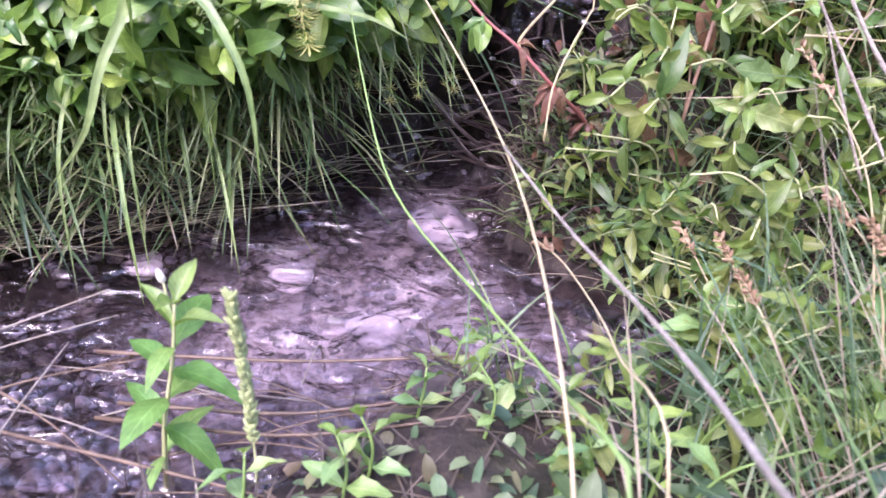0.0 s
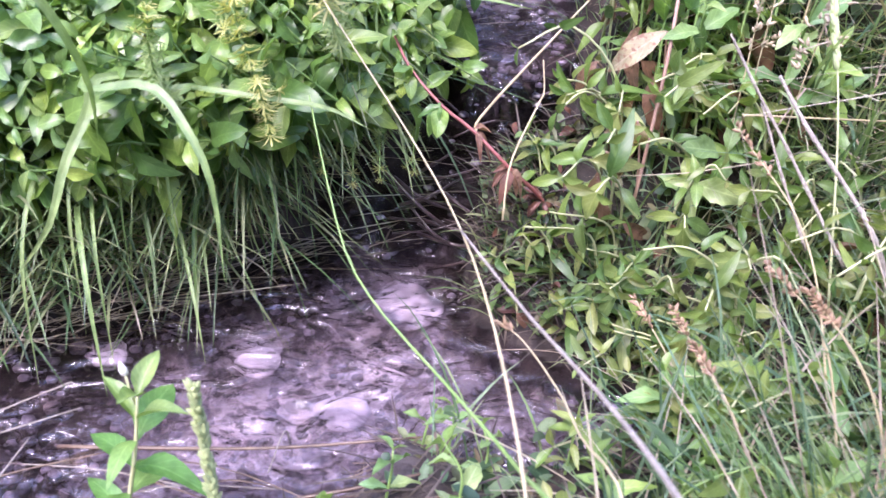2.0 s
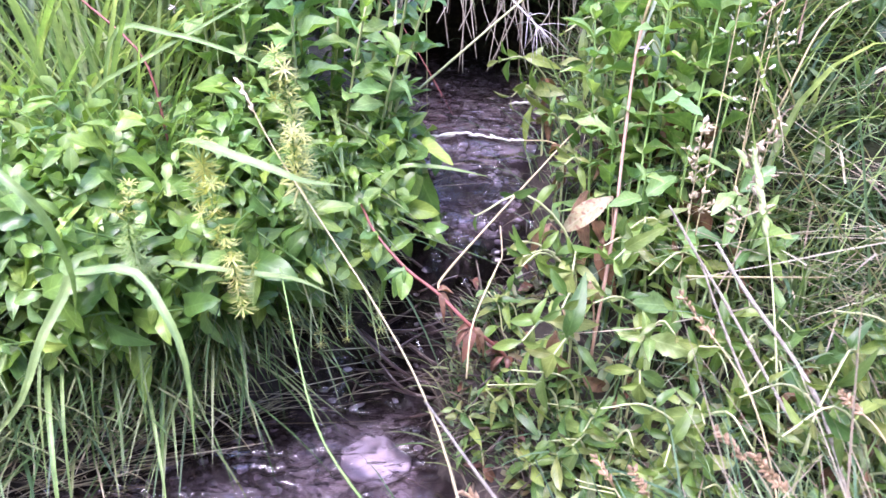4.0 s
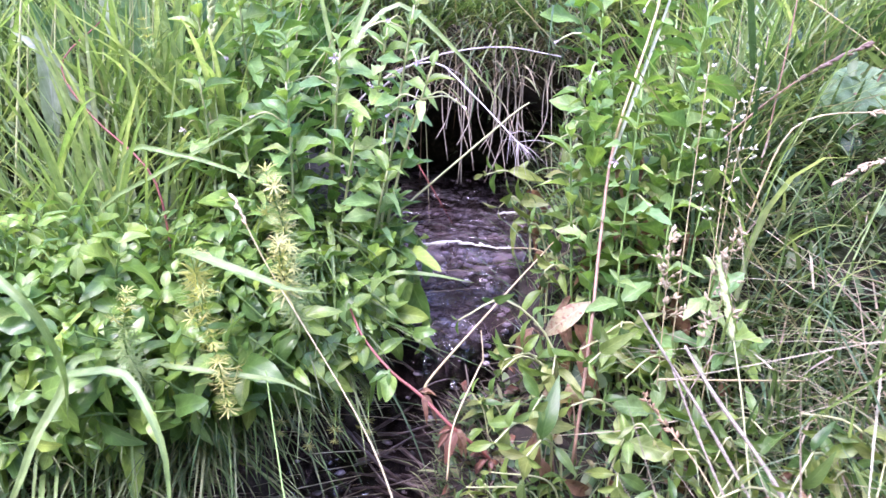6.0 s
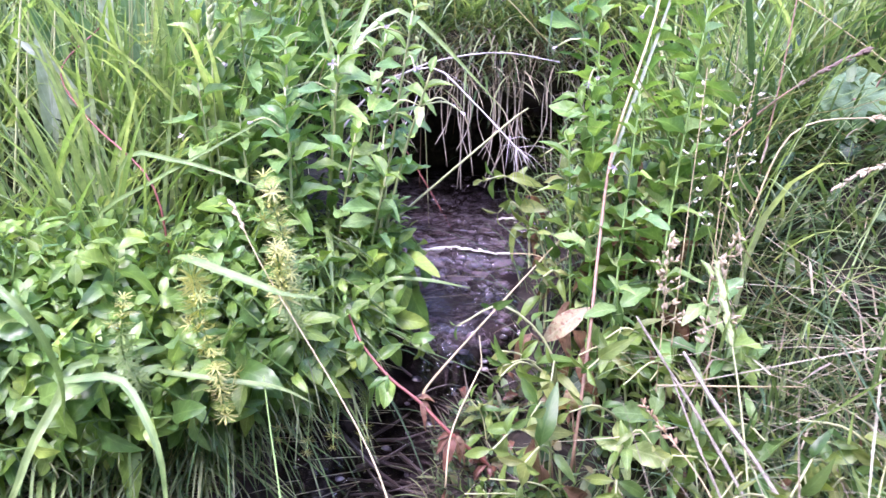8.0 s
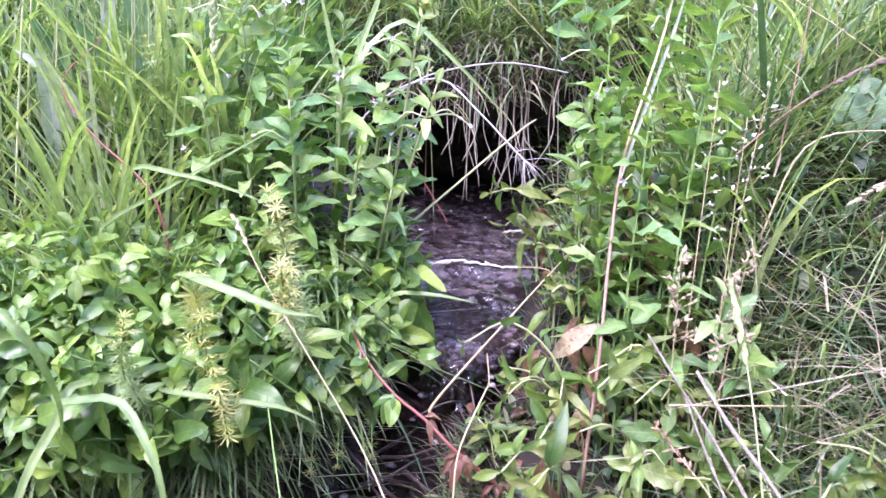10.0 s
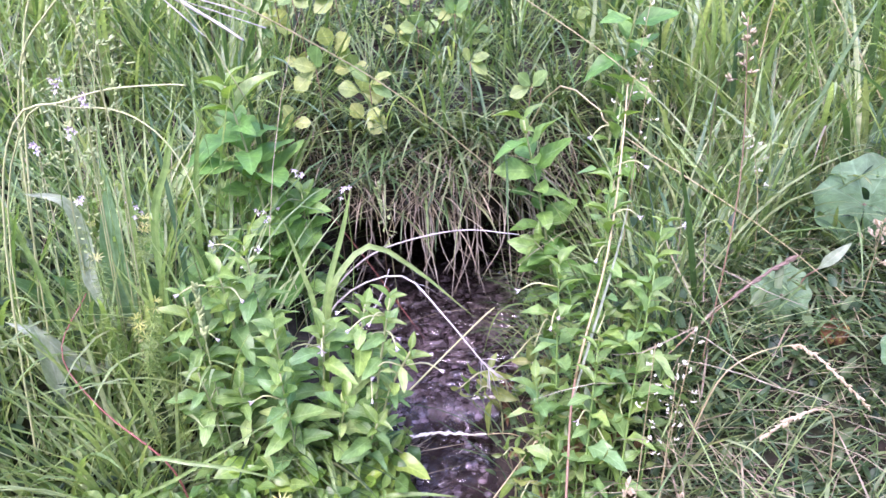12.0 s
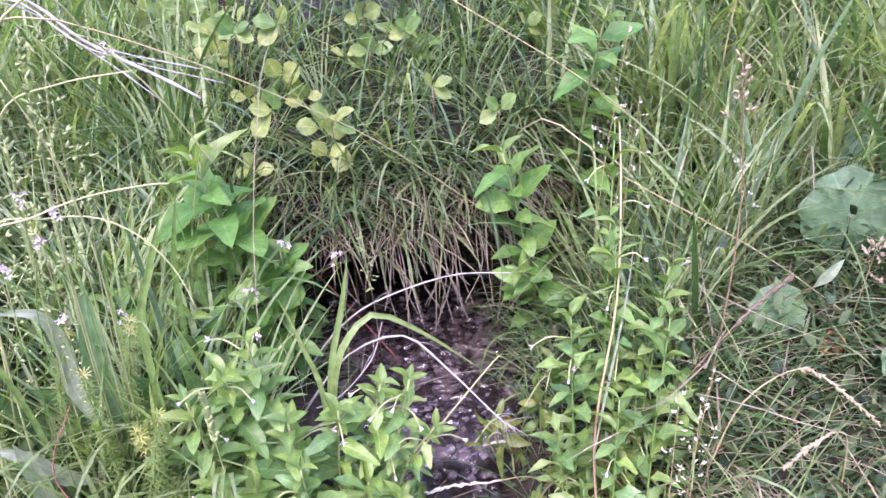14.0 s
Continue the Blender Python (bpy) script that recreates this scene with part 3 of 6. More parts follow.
def grass_arrays(P, heading, tilt, curl, length, width, levels=5, kink=None):
    """Vertices, uv and faces of many folded blades. tilt: from upright at the foot; curl: how much more at the tip (radians)."""
    n = len(P)
    s = np.linspace(0, 1, levels + 1)
    th = tilt[:, None] + curl[:, None] * s[None] ** 1.3
    if kink is not None:
        th = th + kink[:, None] * (s[None] > 0.55)
    seg = length[:, None] / levels
    r = np.concatenate([np.zeros((n, 1)), np.cumsum(np.sin(th[:, :-1]) * seg, 1)], 1)
    z = np.concatenate([np.zeros((n, 1)), np.cumsum(np.cos(th[:, :-1]) * seg, 1)], 1)
    hx, hy = np.cos(heading)[:, None], np.sin(heading)[:, None]
    cx, cy, cz = P[:, 0:1] + hx * r, P[:, 1:2] + hy * r, P[:, 2:3] + z
    wide = width[:, None] * np.where(s < 0.35, 0.75 + 0.7 * s, 1.0 - (np.maximum(s - 0.35, 0) / 0.65) ** 2.2 * 0.97)[None]
    out = np.empty((n, levels + 1, 3, 3))
    for j, sg in enumerate((-1, 0, 1)):
        out[:, :, j, 0] = cx - hy * wide * sg
        out[:, :, j, 1] = cy + hx * wide * sg
        out[:, :, j, 2] = cz + abs(sg) * wide * 0.35 * np.abs(np.sin(th))
        out[:, :, j, 0] -= hx * abs(sg) * wide * 0.35 * np.cos(th)
        out[:, :, j, 1] -= hy * abs(sg) * wide * 0.35 * np.cos(th)
    uv = np.empty((n, levels + 1, 3, 2))
    uv[..., 0] = np.array([0, 0.5, 1])[None, None]
    uv[..., 1] = s[None, :, None]
    one = []
    for i in range(levels):
        for j in range(2):
            a = i * 3 + j
            one.append((a, a + 1, a + 4, a + 3))
    one = np.array(one)
    faces = (one[None] + (np.arange(n) * (levels + 1) * 3)[:, None, None]).reshape(-1, 4)
    return out.reshape(-1, 3), uv.reshape(-1, 2), faces


def grass(name, label, P, heading, tilt, curl, length, width, material, levels=5, kink=None):
    v, uv, f = grass_arrays(P, heading, tilt, curl, length, width, levels, kink)
    ob = mesh_object(name, v.tolist(), f.tolist(), material, uv)
    return tagged(ob, label, "grass", kind="stuff")


def scatter(n, x0, x1, y0, y1, clear=0.0, test=None):
    """Random places on the ground outside the stream."""
    out = np.empty((0, 2))
    while len(out) < n:
        p = np.stack([rng.uniform(x0, x1, n * 2), rng.uniform(y0, y1, n * 2)], -1)
        ok = shore(p[:, 0], p[:, 1]) > clear
        if test is not None:
            ok &= test(p[:, 0], p[:, 1])
        out = np.concatenate([out, p[ok]])
    out = out[:n]
    return np.column_stack([out, ground_height(out[:, 0], out[:, 1]) - 0.008])


def U(a, b, n):
    return rng.uniform(a, b, n)


# ---- grass in bulk ----
def bulk(name, label, material, n, area, clear, heading, tilt, curl, length, width, levels=6, test=None, lift=(0, 0), kink=None):
    P = scatter(n, *area, clear, test)
    if max(length) > 0.12:
        P = P[(((P[:, 0] - 0.62) / 0.13) ** 2 + ((P[:, 1] - 0.98) / 0.13) ** 2 > 1) & (((P[:, 0] - 0.67) / 0.14) ** 2 + ((P[:, 1] - 0.99) / 0.15) ** 2 > 1)]
        n = len(P)
    P[:, 2] += U(*lift, n)
    return grass(name, label, P, U(*heading, n), U(*tilt, n), U(*curl, n), U(*length, n) * (0.6 + 0.4 * U(0, 1, n)), U(*width, n), material, levels,
                 U(*kink, n) if kink else None)


ROUND = (-3.14, 3.14)
# the tussock that hangs from the undercut bank over the lower pool
bulk("tussock_grass", "fine dark green grass hanging over the stream edge", M_tuft, 2600, (-0.75, 0.15, 0.66, 1.05), 0.003, (-2.5, -0.4), (0.7, 1.6), (0.5, 1.4), (0.07, 0.175), (0.0007, 0.0018),
     7, lambda x, y: (shore(x, y) < 0.07) & ((y < 0.95) | (x < 0.04)) & ((x > -0.08) | (np.sin(x * 913 + y * 1277) > -0.1)), (0.0, 0.06))
bulk("tussock_grass", "fine green grass leaning far out beside the small fall", M_tuft, 800, (-0.08, 0.105, 0.84, 0.975), 0.002, (-2.3, -0.5), (1.0, 2.0), (0.2, 0.9), (0.10, 0.22), (0.0006, 0.0016),
     7, lambda x, y: shore(x, y) < 0.05, (0.0, 0.05))
bulk("bank_foot_straw", "dead stalks lying along the foot of the bank", M_dry, 260, (-0.5, 0.13, 0.62, 1.02), -0.025, (0.1, 1.1), (1.4, 1.65), (-0.1, 0.2), (0.06, 0.16), (0.0005, 0.0011),
     5, lambda x, y: (shore(x, y) < 0.012) & (y > 0.6 - 0.4 * x - 0.1 * (x < -0.2)) & (x < 0.12), (0.012, 0.05))
bulk("dead_grass", "dead straw-coloured grass matted along the water edge", M_dry, 800, (-0.75, 0.16, 0.66, 1.06), 0.0, (-3.6, 0.4), (0.7, 1.7), (0.2, 1.2), (0.05, 0.12), (0.0005, 0.0012),
     5, lambda x, y: shore(x, y) < 0.045)
bulk("rotting_grass", "dark brown grass blades at the foot of the bank", M_brown_grass, 420, (-0.75, 0.30, 0.60, 1.06), -0.012, ROUND, (1.1, 1.6), (0.0, 0.5), (0.04, 0.10), (0.0005, 0.0013),
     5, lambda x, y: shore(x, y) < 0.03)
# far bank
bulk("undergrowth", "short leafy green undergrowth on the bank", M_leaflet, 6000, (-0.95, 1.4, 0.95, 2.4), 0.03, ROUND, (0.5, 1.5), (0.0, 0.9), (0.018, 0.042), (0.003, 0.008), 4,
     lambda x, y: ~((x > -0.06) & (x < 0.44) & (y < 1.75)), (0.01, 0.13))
bulk("meadow_grass", "tall mixed green meadow grass on the bank", M_grass, 2000, (-1.0, 1.5, 1.05, 2.5), 0.03, ROUND, (0.0, 0.8), (0.1, 1.9), (0.14, 0.36), (0.0014, 0.0050),
     test=lambda x, y: ~((x > -0.04) & (x < 0.44) & (y < 1.66)))
bulk("broad_meadow_grass", "broad arching blue-green grass blades", M_wide, 620, (-0.9, 1.4, 1.0, 2.2), 0.06, ROUND, (0.0, 0.6), (0.3, 2.2), (0.20, 0.42), (0.0026, 0.0055), 8,
     lambda x, y: ~((x > -0.05) & (x < 0.48) & (y < 1.75)))
bulk("light_meadow_grass", "yellow-green grass blades on the slope", M_grass_light, 1000, (0.45, 1.4, 0.92, 2.2), 0.06, ROUND, (0.0, 0.8), (0.1, 1.8), (0.14, 0.36), (0.0014, 0.0042), 6)
bulk("far_meadow_grass", "tall green meadow grass further up the slope", M_grass, 6500, (-2.4, 2.8, 2.3, 4.0), 0.02, ROUND, (0.0, 0.6), (0.1, 1.6), (0.2, 0.5), (0.0015, 0.004), 5)
bulk("outer_meadow_grass", "green meadow grass round the stream", M_grass, 12000, (-2.4, 2.8, -1.6, 2.4), 0.05, ROUND, (0.0, 0.8), (0.1, 1.6), (0.14, 0.34), (0.002, 0.005), 4,
     lambda x, y: (x < -0.9) | (x > 1.35) | (y < 0.0))
bulk("left_meadow_grass", "upright yellow-green grass among the bank herbs", M_grass_light, 1500, (-0.95, -0.06, 0.90, 1.8), 0.09, ROUND, (0.0, 0.45), (0.05, 1.2), (0.16, 0.40), (0.0009, 0.0028))
bulk("straw_stems", "thin yellow straw stems standing in the meadow", M_dry, 800, (-0.95, 1.4, 1.0, 2.3), 0.05, ROUND, (0.0, 0.7), (0.0, 1.0), (0.2, 0.5), (0.0004, 0.0008), 6,
     lambda x, y: ~((x > 0.06) & (x < 0.46) & (y < 1.7)))
# right bank: long combed green grass with bleached straw
bulk("bank_grass", "long fine green grass combed over the bank", M_grass, 3300, (0.42, 1.5, 0.55, 1.7), 0.13, ROUND, (0.1, 1.1), (0.0, 1.5), (0.10, 0.34), (0.0008, 0.0026))
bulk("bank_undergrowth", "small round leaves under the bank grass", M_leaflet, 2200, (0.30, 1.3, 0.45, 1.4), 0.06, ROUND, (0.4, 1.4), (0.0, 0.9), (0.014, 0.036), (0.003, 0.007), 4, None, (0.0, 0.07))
bulk("dry_grass", "bleached dry grass straws among the green", M_dry, 520, (0.42, 1.4, 0.60, 1.4), 0.14, ROUND, (0.5, 1.45), (0.0, 0.9), (0.14, 0.42), (0.0005, 0.0013), 5, None, (0.0, 0.06), (-0.7, 0.7))
bulk("matted_dry_grass", "matted brown dead grass under the living blades", M_root, 500, (0.36, 1.4, 0.55, 1.4), 0.08, ROUND, (0.9, 1.5), (0.0, 0.6), (0.08, 0.26), (0.0005, 0.0012), 5, None, (0.0, 0.04))
# near bank
bulk("near_grass", "blades of grass on the near bank", M_grass, 560, (0.27, 0.85, 0.34, 0.66), 0.03, ROUND, (0.1, 0.9), (0.1, 1.3), (0.07, 0.18), (0.0005, 0.0014))
bulk("near_dry_grass", "dry straws crossing on the near bank", M_dry, 220, (0.27, 0.75, 0.36, 0.66), 0.03, ROUND, (0.3, 1.2), (0.0, 0.8), (0.10, 0.20), (0.0005, 0.0010), 5)
bulk("near_undergrowth", "small leaves on the near bank", M_leaflet, 450, (0.20, 0.75, 0.36, 0.66), 0.005, ROUND, (0.5, 1.4), (0.0, 0.8), (0.014, 0.03), (0.003, 0.007), 4, None, (0.0, 0.03))
n = 100
P = np.column_stack([U(0.38, 0.54, n), U(0.45, 0.58, n), np.full(n, 0.05)])
grass("near_fan_grass", "sheaf of yellow-green grass fanning out on the near bank", P, U(1.9, 3.5, n), U(0.35, 1.15, n), U(0.0, 0.5, n), U(0.12, 0.26, n), U(0.0006, 0.0014, n), M_grass, 7)
n = 24
P = np.column_stack([U(0.40, 0.52, n), U(0.46, 0.58, n), np.full(n, 0.05)])
grass("near_fan_straw", "pinkish dry straws standing on the near bank", P, U(1.6, 3.4, n), U(0.2, 0.9, n), U(-0.1, 0.4, n), U(0.18, 0.32, n), U(0.0006, 0.0011, n), M_dry, 6)
bulk("bank_fine_grass", "light green fine grass over the grassy bank", M_grass_light, 1500, (0.42, 0.95, 0.55, 1.3), 0.10, ROUND, (0.1, 1.2), (0.2, 1.6), (0.08, 0.24), (0.0006, 0.0018))
bulk("bank_green_grass", "green fine grass over the grassy bank", M_grass, 1800, (0.42, 0.95, 0.55, 1.3), 0.10, (-3.0, 0.8), (0.2, 1.2), (0.2, 1.6), (0.08, 0.26), (0.0006, 0.0018))
bulk("bank_dry_grass", "bleached straws over the grassy bank", M_dry, 420, (0.44, 1.05, 0.58, 0.98), 0.13, ROUND, (0.6, 1.5), (0.0, 0.6), (0.10, 0.34), (0.0005, 0.0012), 5, None, (0.02, 0.12), (-0.5, 0.5))
bulk("combed_grass", "pale fine grass swept sideways over the bank", M_grass_light, 1500, (0.45, 1.05, 0.75, 1.35), 0.12, (-2.6, 0.9), (0.2, 1.3), (-0.4, 1.2), (0.12, 0.38), (0.0006, 0.0013), 6, None, (0.0, 0.10))
bulk("slope_broad_grass", "broad arching green grass blades up the slope", M_wide, 600, (0.45, 1.3, 1.0, 1.9), 0.12, ROUND, (0.0, 0.5), (0.2, 1.6), (0.22, 0.42), (0.0026, 0.0052), 8)
# small plants crowding the shore of the grassy bank
SHORE = lambda x, y: (shore(x, y) < 0.20) & (x > 0.17) & ~((y > 0.79) & (y < 1.02) & (x < 0.282))
bulk("shore_leaves", "small light green leaves crowding the shore", M_bankleaf, 1500, (0.17, 0.70, 0.62, 1.60), 0.002, ROUND, (0.3, 1.4), (0.0, 0.9), (0.012, 0.028), (0.0025, 0.005), 4, SHORE, (0.0, 0.06))
bulk("shore_grass", "fine green grass growing through the shore herbs", M_grass, 1800, (0.17, 0.75, 0.62, 1.62), 0.004, ROUND, (0.0, 1.0), (0.2, 1.5), (0.06, 0.18), (0.0005, 0.0013), 6, SHORE)
bulk("dry_tangle", "tangle of bleached straws lying over the bank grass", M_dry, 620, (0.46, 0.95, 0.76, 1.06), 0.13, ROUND, (1.1, 1.75), (-0.3, 0.5), (0.10, 0.30), (0.0006, 0.0013), 5, None, (0.05, 0.2), (-0.4, 0.4))
bulk("shore_straw", "thin pale straws among the shore herbs", M_dry, 260, (0.20, 0.60, 0.64, 1.1), 0.004, ROUND, (0.3, 1.5), (0.0, 0.8), (0.06, 0.16), (0.0004, 0.0008), 5, SHORE)
bulk("near_litter", "brown dead grass bits on the near shore", M_brown_grass, 260, (-0.12, 0.42, 0.43, 0.70), -0.012, ROUND, (1.2, 1.6), (0.0, 0.4), (0.03, 0.09), (0.0005, 0.0012), 4,
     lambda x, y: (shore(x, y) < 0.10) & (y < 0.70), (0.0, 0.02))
bulk("near_small_leaves", "tiny green leaves on the near shore", M_bankleaf, 240, (0.02, 0.42, 0.43, 0.68), 0.0, ROUND, (0.5, 1.4), (0.0, 0.8), (0.010, 0.022), (0.002, 0.005), 4,
     lambda x, y: (shore(x, y) < 0.12) & (y < 0.70), (0.0, 0.02))
# dead grass that hangs over the hollow behind the upper pool
def on_turf(n, near, far):
    x = U(-0.08, 0.44, n)
    y = 1.36 + 1.2 * (x - 0.18) ** 2 + U(near, far, n)
    return np.column_stack([x, y, turf_top(x, y) - 0.012 - 0.05 * np.clip(1 - (y - 1.36 - 1.2 * (x - 0.18) ** 2) / 0.05, 0, 1)])


n = 520
grass("hanging_grass", "dead brown grass hanging over the dark hollow", on_turf(n, 0.0, 0.06), U(-2.7, -0.4, n), U(0.8, 1.9, n), U(0.6, 1.6, n), U(0.04, 0.14, n), U(0.0005, 0.0014, n), M_root, 7)
n = 130
grass("hanging_straw", "bleached straw hanging over the dark hollow", on_turf(n, 0.0, 0.05), U(-2.7, -0.4, n), U(0.8, 1.9, n), U(0.6, 1.6, n), U(0.05, 0.16, n), U(0.0005, 0.0013, n), M_dry, 7)
n = 560
grass("hanging_green_grass", "green grass arching over the dark hollow", on_turf(n, 0.0, 0.12), U(-2.4, -0.7, n), U(0.5, 1.5, n), U(0.8, 1.9, n), U(0.07, 0.17, n), U(0.0008, 0.0026, n), M_tuft, 8)
n = 320
grass("turf_grass", "short mixed grass on the overhanging turf", on_turf(n, 0.02, 0.44), U(*ROUND, n), U(0.0, 1.1, n), U(0.3, 1.8, n), U(0.10, 0.28, n), U(0.0009, 0.0026, n), M_grass, 7)
n = 700
grass("turf_leaves", "small leaves on the overhanging turf", on_turf(n, 0.02, 0.42) + np.array([0, 0, 0.02]), U(*ROUND, n), U(0.4, 1.5, n), U(0.0, 0.9, n), U(0.016, 0.034, n), U(0.003, 0.007, n), M_leaflet, 4)


bulk("rim_grass", "green grass leaning in over the upper pool", M_tuft, 600, (0.33, 0.50, 1.18, 1.60), 0.002, (2.2, 4.1), (0.3, 1.3), (0.4, 1.6), (0.06, 0.18), (0.0006, 0.0014), 6, None, (0.0, 0.06))
bulk("rim_grass", "green grass leaning in over the upper pool", M_tuft, 380, (-0.12, 0.06, 1.16, 1.60), 0.002, (-1.1, 0.9), (0.2, 1.2), (0.4, 1.6), (0.06, 0.16), (0.0006, 0.0014), 6, None, (0.0, 0.05))


# grass grows in tufts: blades that spread from one foot
def tufts(name, label, material, count, area, clear, blades, spread, lean, curl, length, width, test=None, turf=False):
    C = on_turf(count, 0.01, 0.40) if turf else scatter(count, *area, clear, test)
    tall = np.repeat(U(0.75, 1.15, count), blades)
    n = count * blades
    a, r = U(*ROUND, n), np.sqrt(U(0, 1, n))
    P = np.repeat(C, blades, 0) + np.column_stack([np.cos(a) * r * spread, np.sin(a) * r * spread, np.zeros(n)])
    keep = ((P[:, 0] - 0.66) / 0.16) ** 2 + ((P[:, 1] - 0.99) / 0.17) ** 2 > 1
    tilt = lean[0] + (lean[1] - lean[0]) * r * U(0.6, 1.2, n)
    each = (P, a + U(-0.6, 0.6, n), tilt, U(*curl, n), U(*length, n) * tall, U(*width, n))
    return grass(name, label, *[v[keep] for v in each], material, 8)


OFF_POOL = lambda x, y: ~((x > -0.04) & (x < 0.46) & (y < 1.66))
tufts("grass_tuft", "tufts of yellow-green meadow grass on the slope", M_grass_light, 46, (-0.7, -0.03, 0.98, 1.9), 0.09, 26, 0.022, (0.0, 0.55), (0.3, 1.7), (0.18, 0.38), (0.0016, 0.0038))
tufts("grass_tuft", "tufts of green meadow grass on the slope", M_grass, 34, (-0.6, 1.2, 1.1, 2.2), 0.08, 30, 0.028, (0.0, 0.7), (0.3, 1.8), (0.20, 0.42), (0.0018, 0.0045), OFF_POOL)
tufts("grass_tuft", "tufts of broad bright green grass behind the bank", M_grass_light, 40, (0.46, 1.2, 1.12, 1.95), 0.10, 26, 0.026, (0.0, 0.7), (0.2, 1.6), (0.20, 0.40), (0.0018, 0.0042))
tufts("grass_tuft", "tufts of long grass arching over the turf edge", M_tuft, 16, None, 0, 24, 0.02, (0.2, 1.2), (0.5, 1.8), (0.12, 0.28), (0.0008, 0.0022), turf=True)
tufts("grass_tuft", "tufts of light grass arching over the turf edge", M_grass_light, 9, None, 0, 18, 0.02, (0.2, 1.1), (0.5, 1.8), (0.14, 0.30), (0.0009, 0.0024), turf=True)

# low matted grass under the round leaves of the grassy bank
HOLLOW = lambda x, y: ((x - 0.65) / 0.19) ** 2 + ((y - 0.98) / 0.19) ** 2 < 1
bulk("low_bank_grass", "short green grass lying over the bank", M_grass, 2300, (0.44, 0.86, 0.78, 1.18), 0.05, ROUND, (0.4, 1.4), (0.1, 1.2), (0.06, 0.12), (0.0008, 0.0024), 6, HOLLOW, (0.0, 0.03))
bulk("low_bank_straw", "short bleached straw lying over the bank", M_dry, 650, (0.44, 0.86, 0.78, 1.18), 0.05, ROUND, (0.9, 1.6), (0.0, 0.5), (0.06, 0.12), (0.0005, 0.0011), 5, HOLLOW, (0.0, 0.05))
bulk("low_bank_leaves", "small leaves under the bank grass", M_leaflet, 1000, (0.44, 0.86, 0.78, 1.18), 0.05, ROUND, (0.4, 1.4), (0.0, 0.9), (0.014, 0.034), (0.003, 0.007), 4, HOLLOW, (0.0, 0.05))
tufts("grass_tuft", "tufts of light green grass behind the mint", M_grass_light, 26, (-0.42, -0.06, 0.90, 1.06), 0.06, 24, 0.02, (0.0, 0.5), (0.3, 1.6), (0.14, 0.30), (0.0014, 0.0034))
bulk("left_undergrowth", "low green leaves between the grass tufts", M_leaflet, 1500, (-0.55, -0.04, 0.88, 1.15), 0.04, ROUND, (0.4, 1.4), (0.0, 0.9), (0.018, 0.04), (0.003, 0.008), 4, None, (0.0, 0.10))


# ---- herbs of the left bank ----
def spot(x, y):
    return (x, y, float(ground_height(x, y)))


def place(x0, x1, y0, y1, d0, d1):
    while True:
        x, y = rng.uniform(x0, x1), rng.uniform(y0, y1)
        if d0 < float(shore(np.array(x), np.array(y))) < d1 and not (0.79 < y < 1.02 and 0.165 < x < (0.29 if y < 0.95 else 0.268)):
            return spot(x, y)


# the mint: shoots that fill a leafy cushion leaning out over the bank
CUSHION_X = [-0.45, -0.25, -0.136, -0.08, 0.0, 0.03, 0.078, 0.135]
CUSHION_FRONT = [0.60, 0.675, 0.715, 0.735, 0.77, 0.80, 0.845, 0.90]
CUSHION_LOW = [0.15, 0.175, 0.188, 0.188, 0.22, 0.215, 0.215, 0.23]
CUSHION_TOP = [0.33, 0.335, 0.345, 0.35, 0.345, 0.335, 0.325, 0.325]
BANK_X, BANK_Y = [-1.6, -0.6, -0.24, -0.15, -0.058, 0.013, 0.085], [0.22, 0.575, 0.718, 0.776, 0.872, 0.938, 0.965]
taken = []
for i in range(1600):
    x, s = rng.uniform(-0.33, 0.14), rng.uniform(0.0, 1.0) ** 0.75
    low_, top_ = np.interp(x, CUSHION_X, CUSHION_LOW), np.interp(x, CUSHION_X, CUSHION_TOP)
    rise = s ** 0.8
    tip = Vector((x, np.interp(x, CUSHION_X, CUSHION_FRONT) + 0.14 * s ** 1.7 + rng.uniform(-0.012, 0.03), low_ + (top_ - low_) * rise + rng.uniform(-0.02, 0.02)))
    if any((tip - q).length < 0.0205 for q in taken):
        continue
    taken.append(tip)
    fx = min(x, 0.075) + rng.uniform(-0.025, 0.0)
    a, b, c_ = spot(fx, max(float(np.interp(fx, BANK_X, BANK_Y)) + rng.uniform(0.012, 0.05), tip.y + 0.01))
    d = tip - Vector((a, b, c_))
    face = Vector((rng.uniform(-0.5, 0.55), -0.8 + 0.6 * s + rng.uniform(-0.3, 0.3), 0.35 + 0.7 * s)).normalized()
    bend = d - face * min(0.07, d.length * 0.5)
    nodes = rng.randint(4, 6)
    long = max(0.05, d.length)
    herb("mint_plant", "leafy green mint stem leaning over the stream bank", "mint plants on the bank", (a, b, c_), [tuple(bend), tuple(d)],
         nodes, rng.choice((0.024, 0.031, 0.037, 0.044)) * rng.uniform(0.9, 1.1), L_mint, L_mint_young if rng.rand() < 0.5 else L_mint, first=max(0.3, 1 - 0.022 * nodes / long), splay=66)

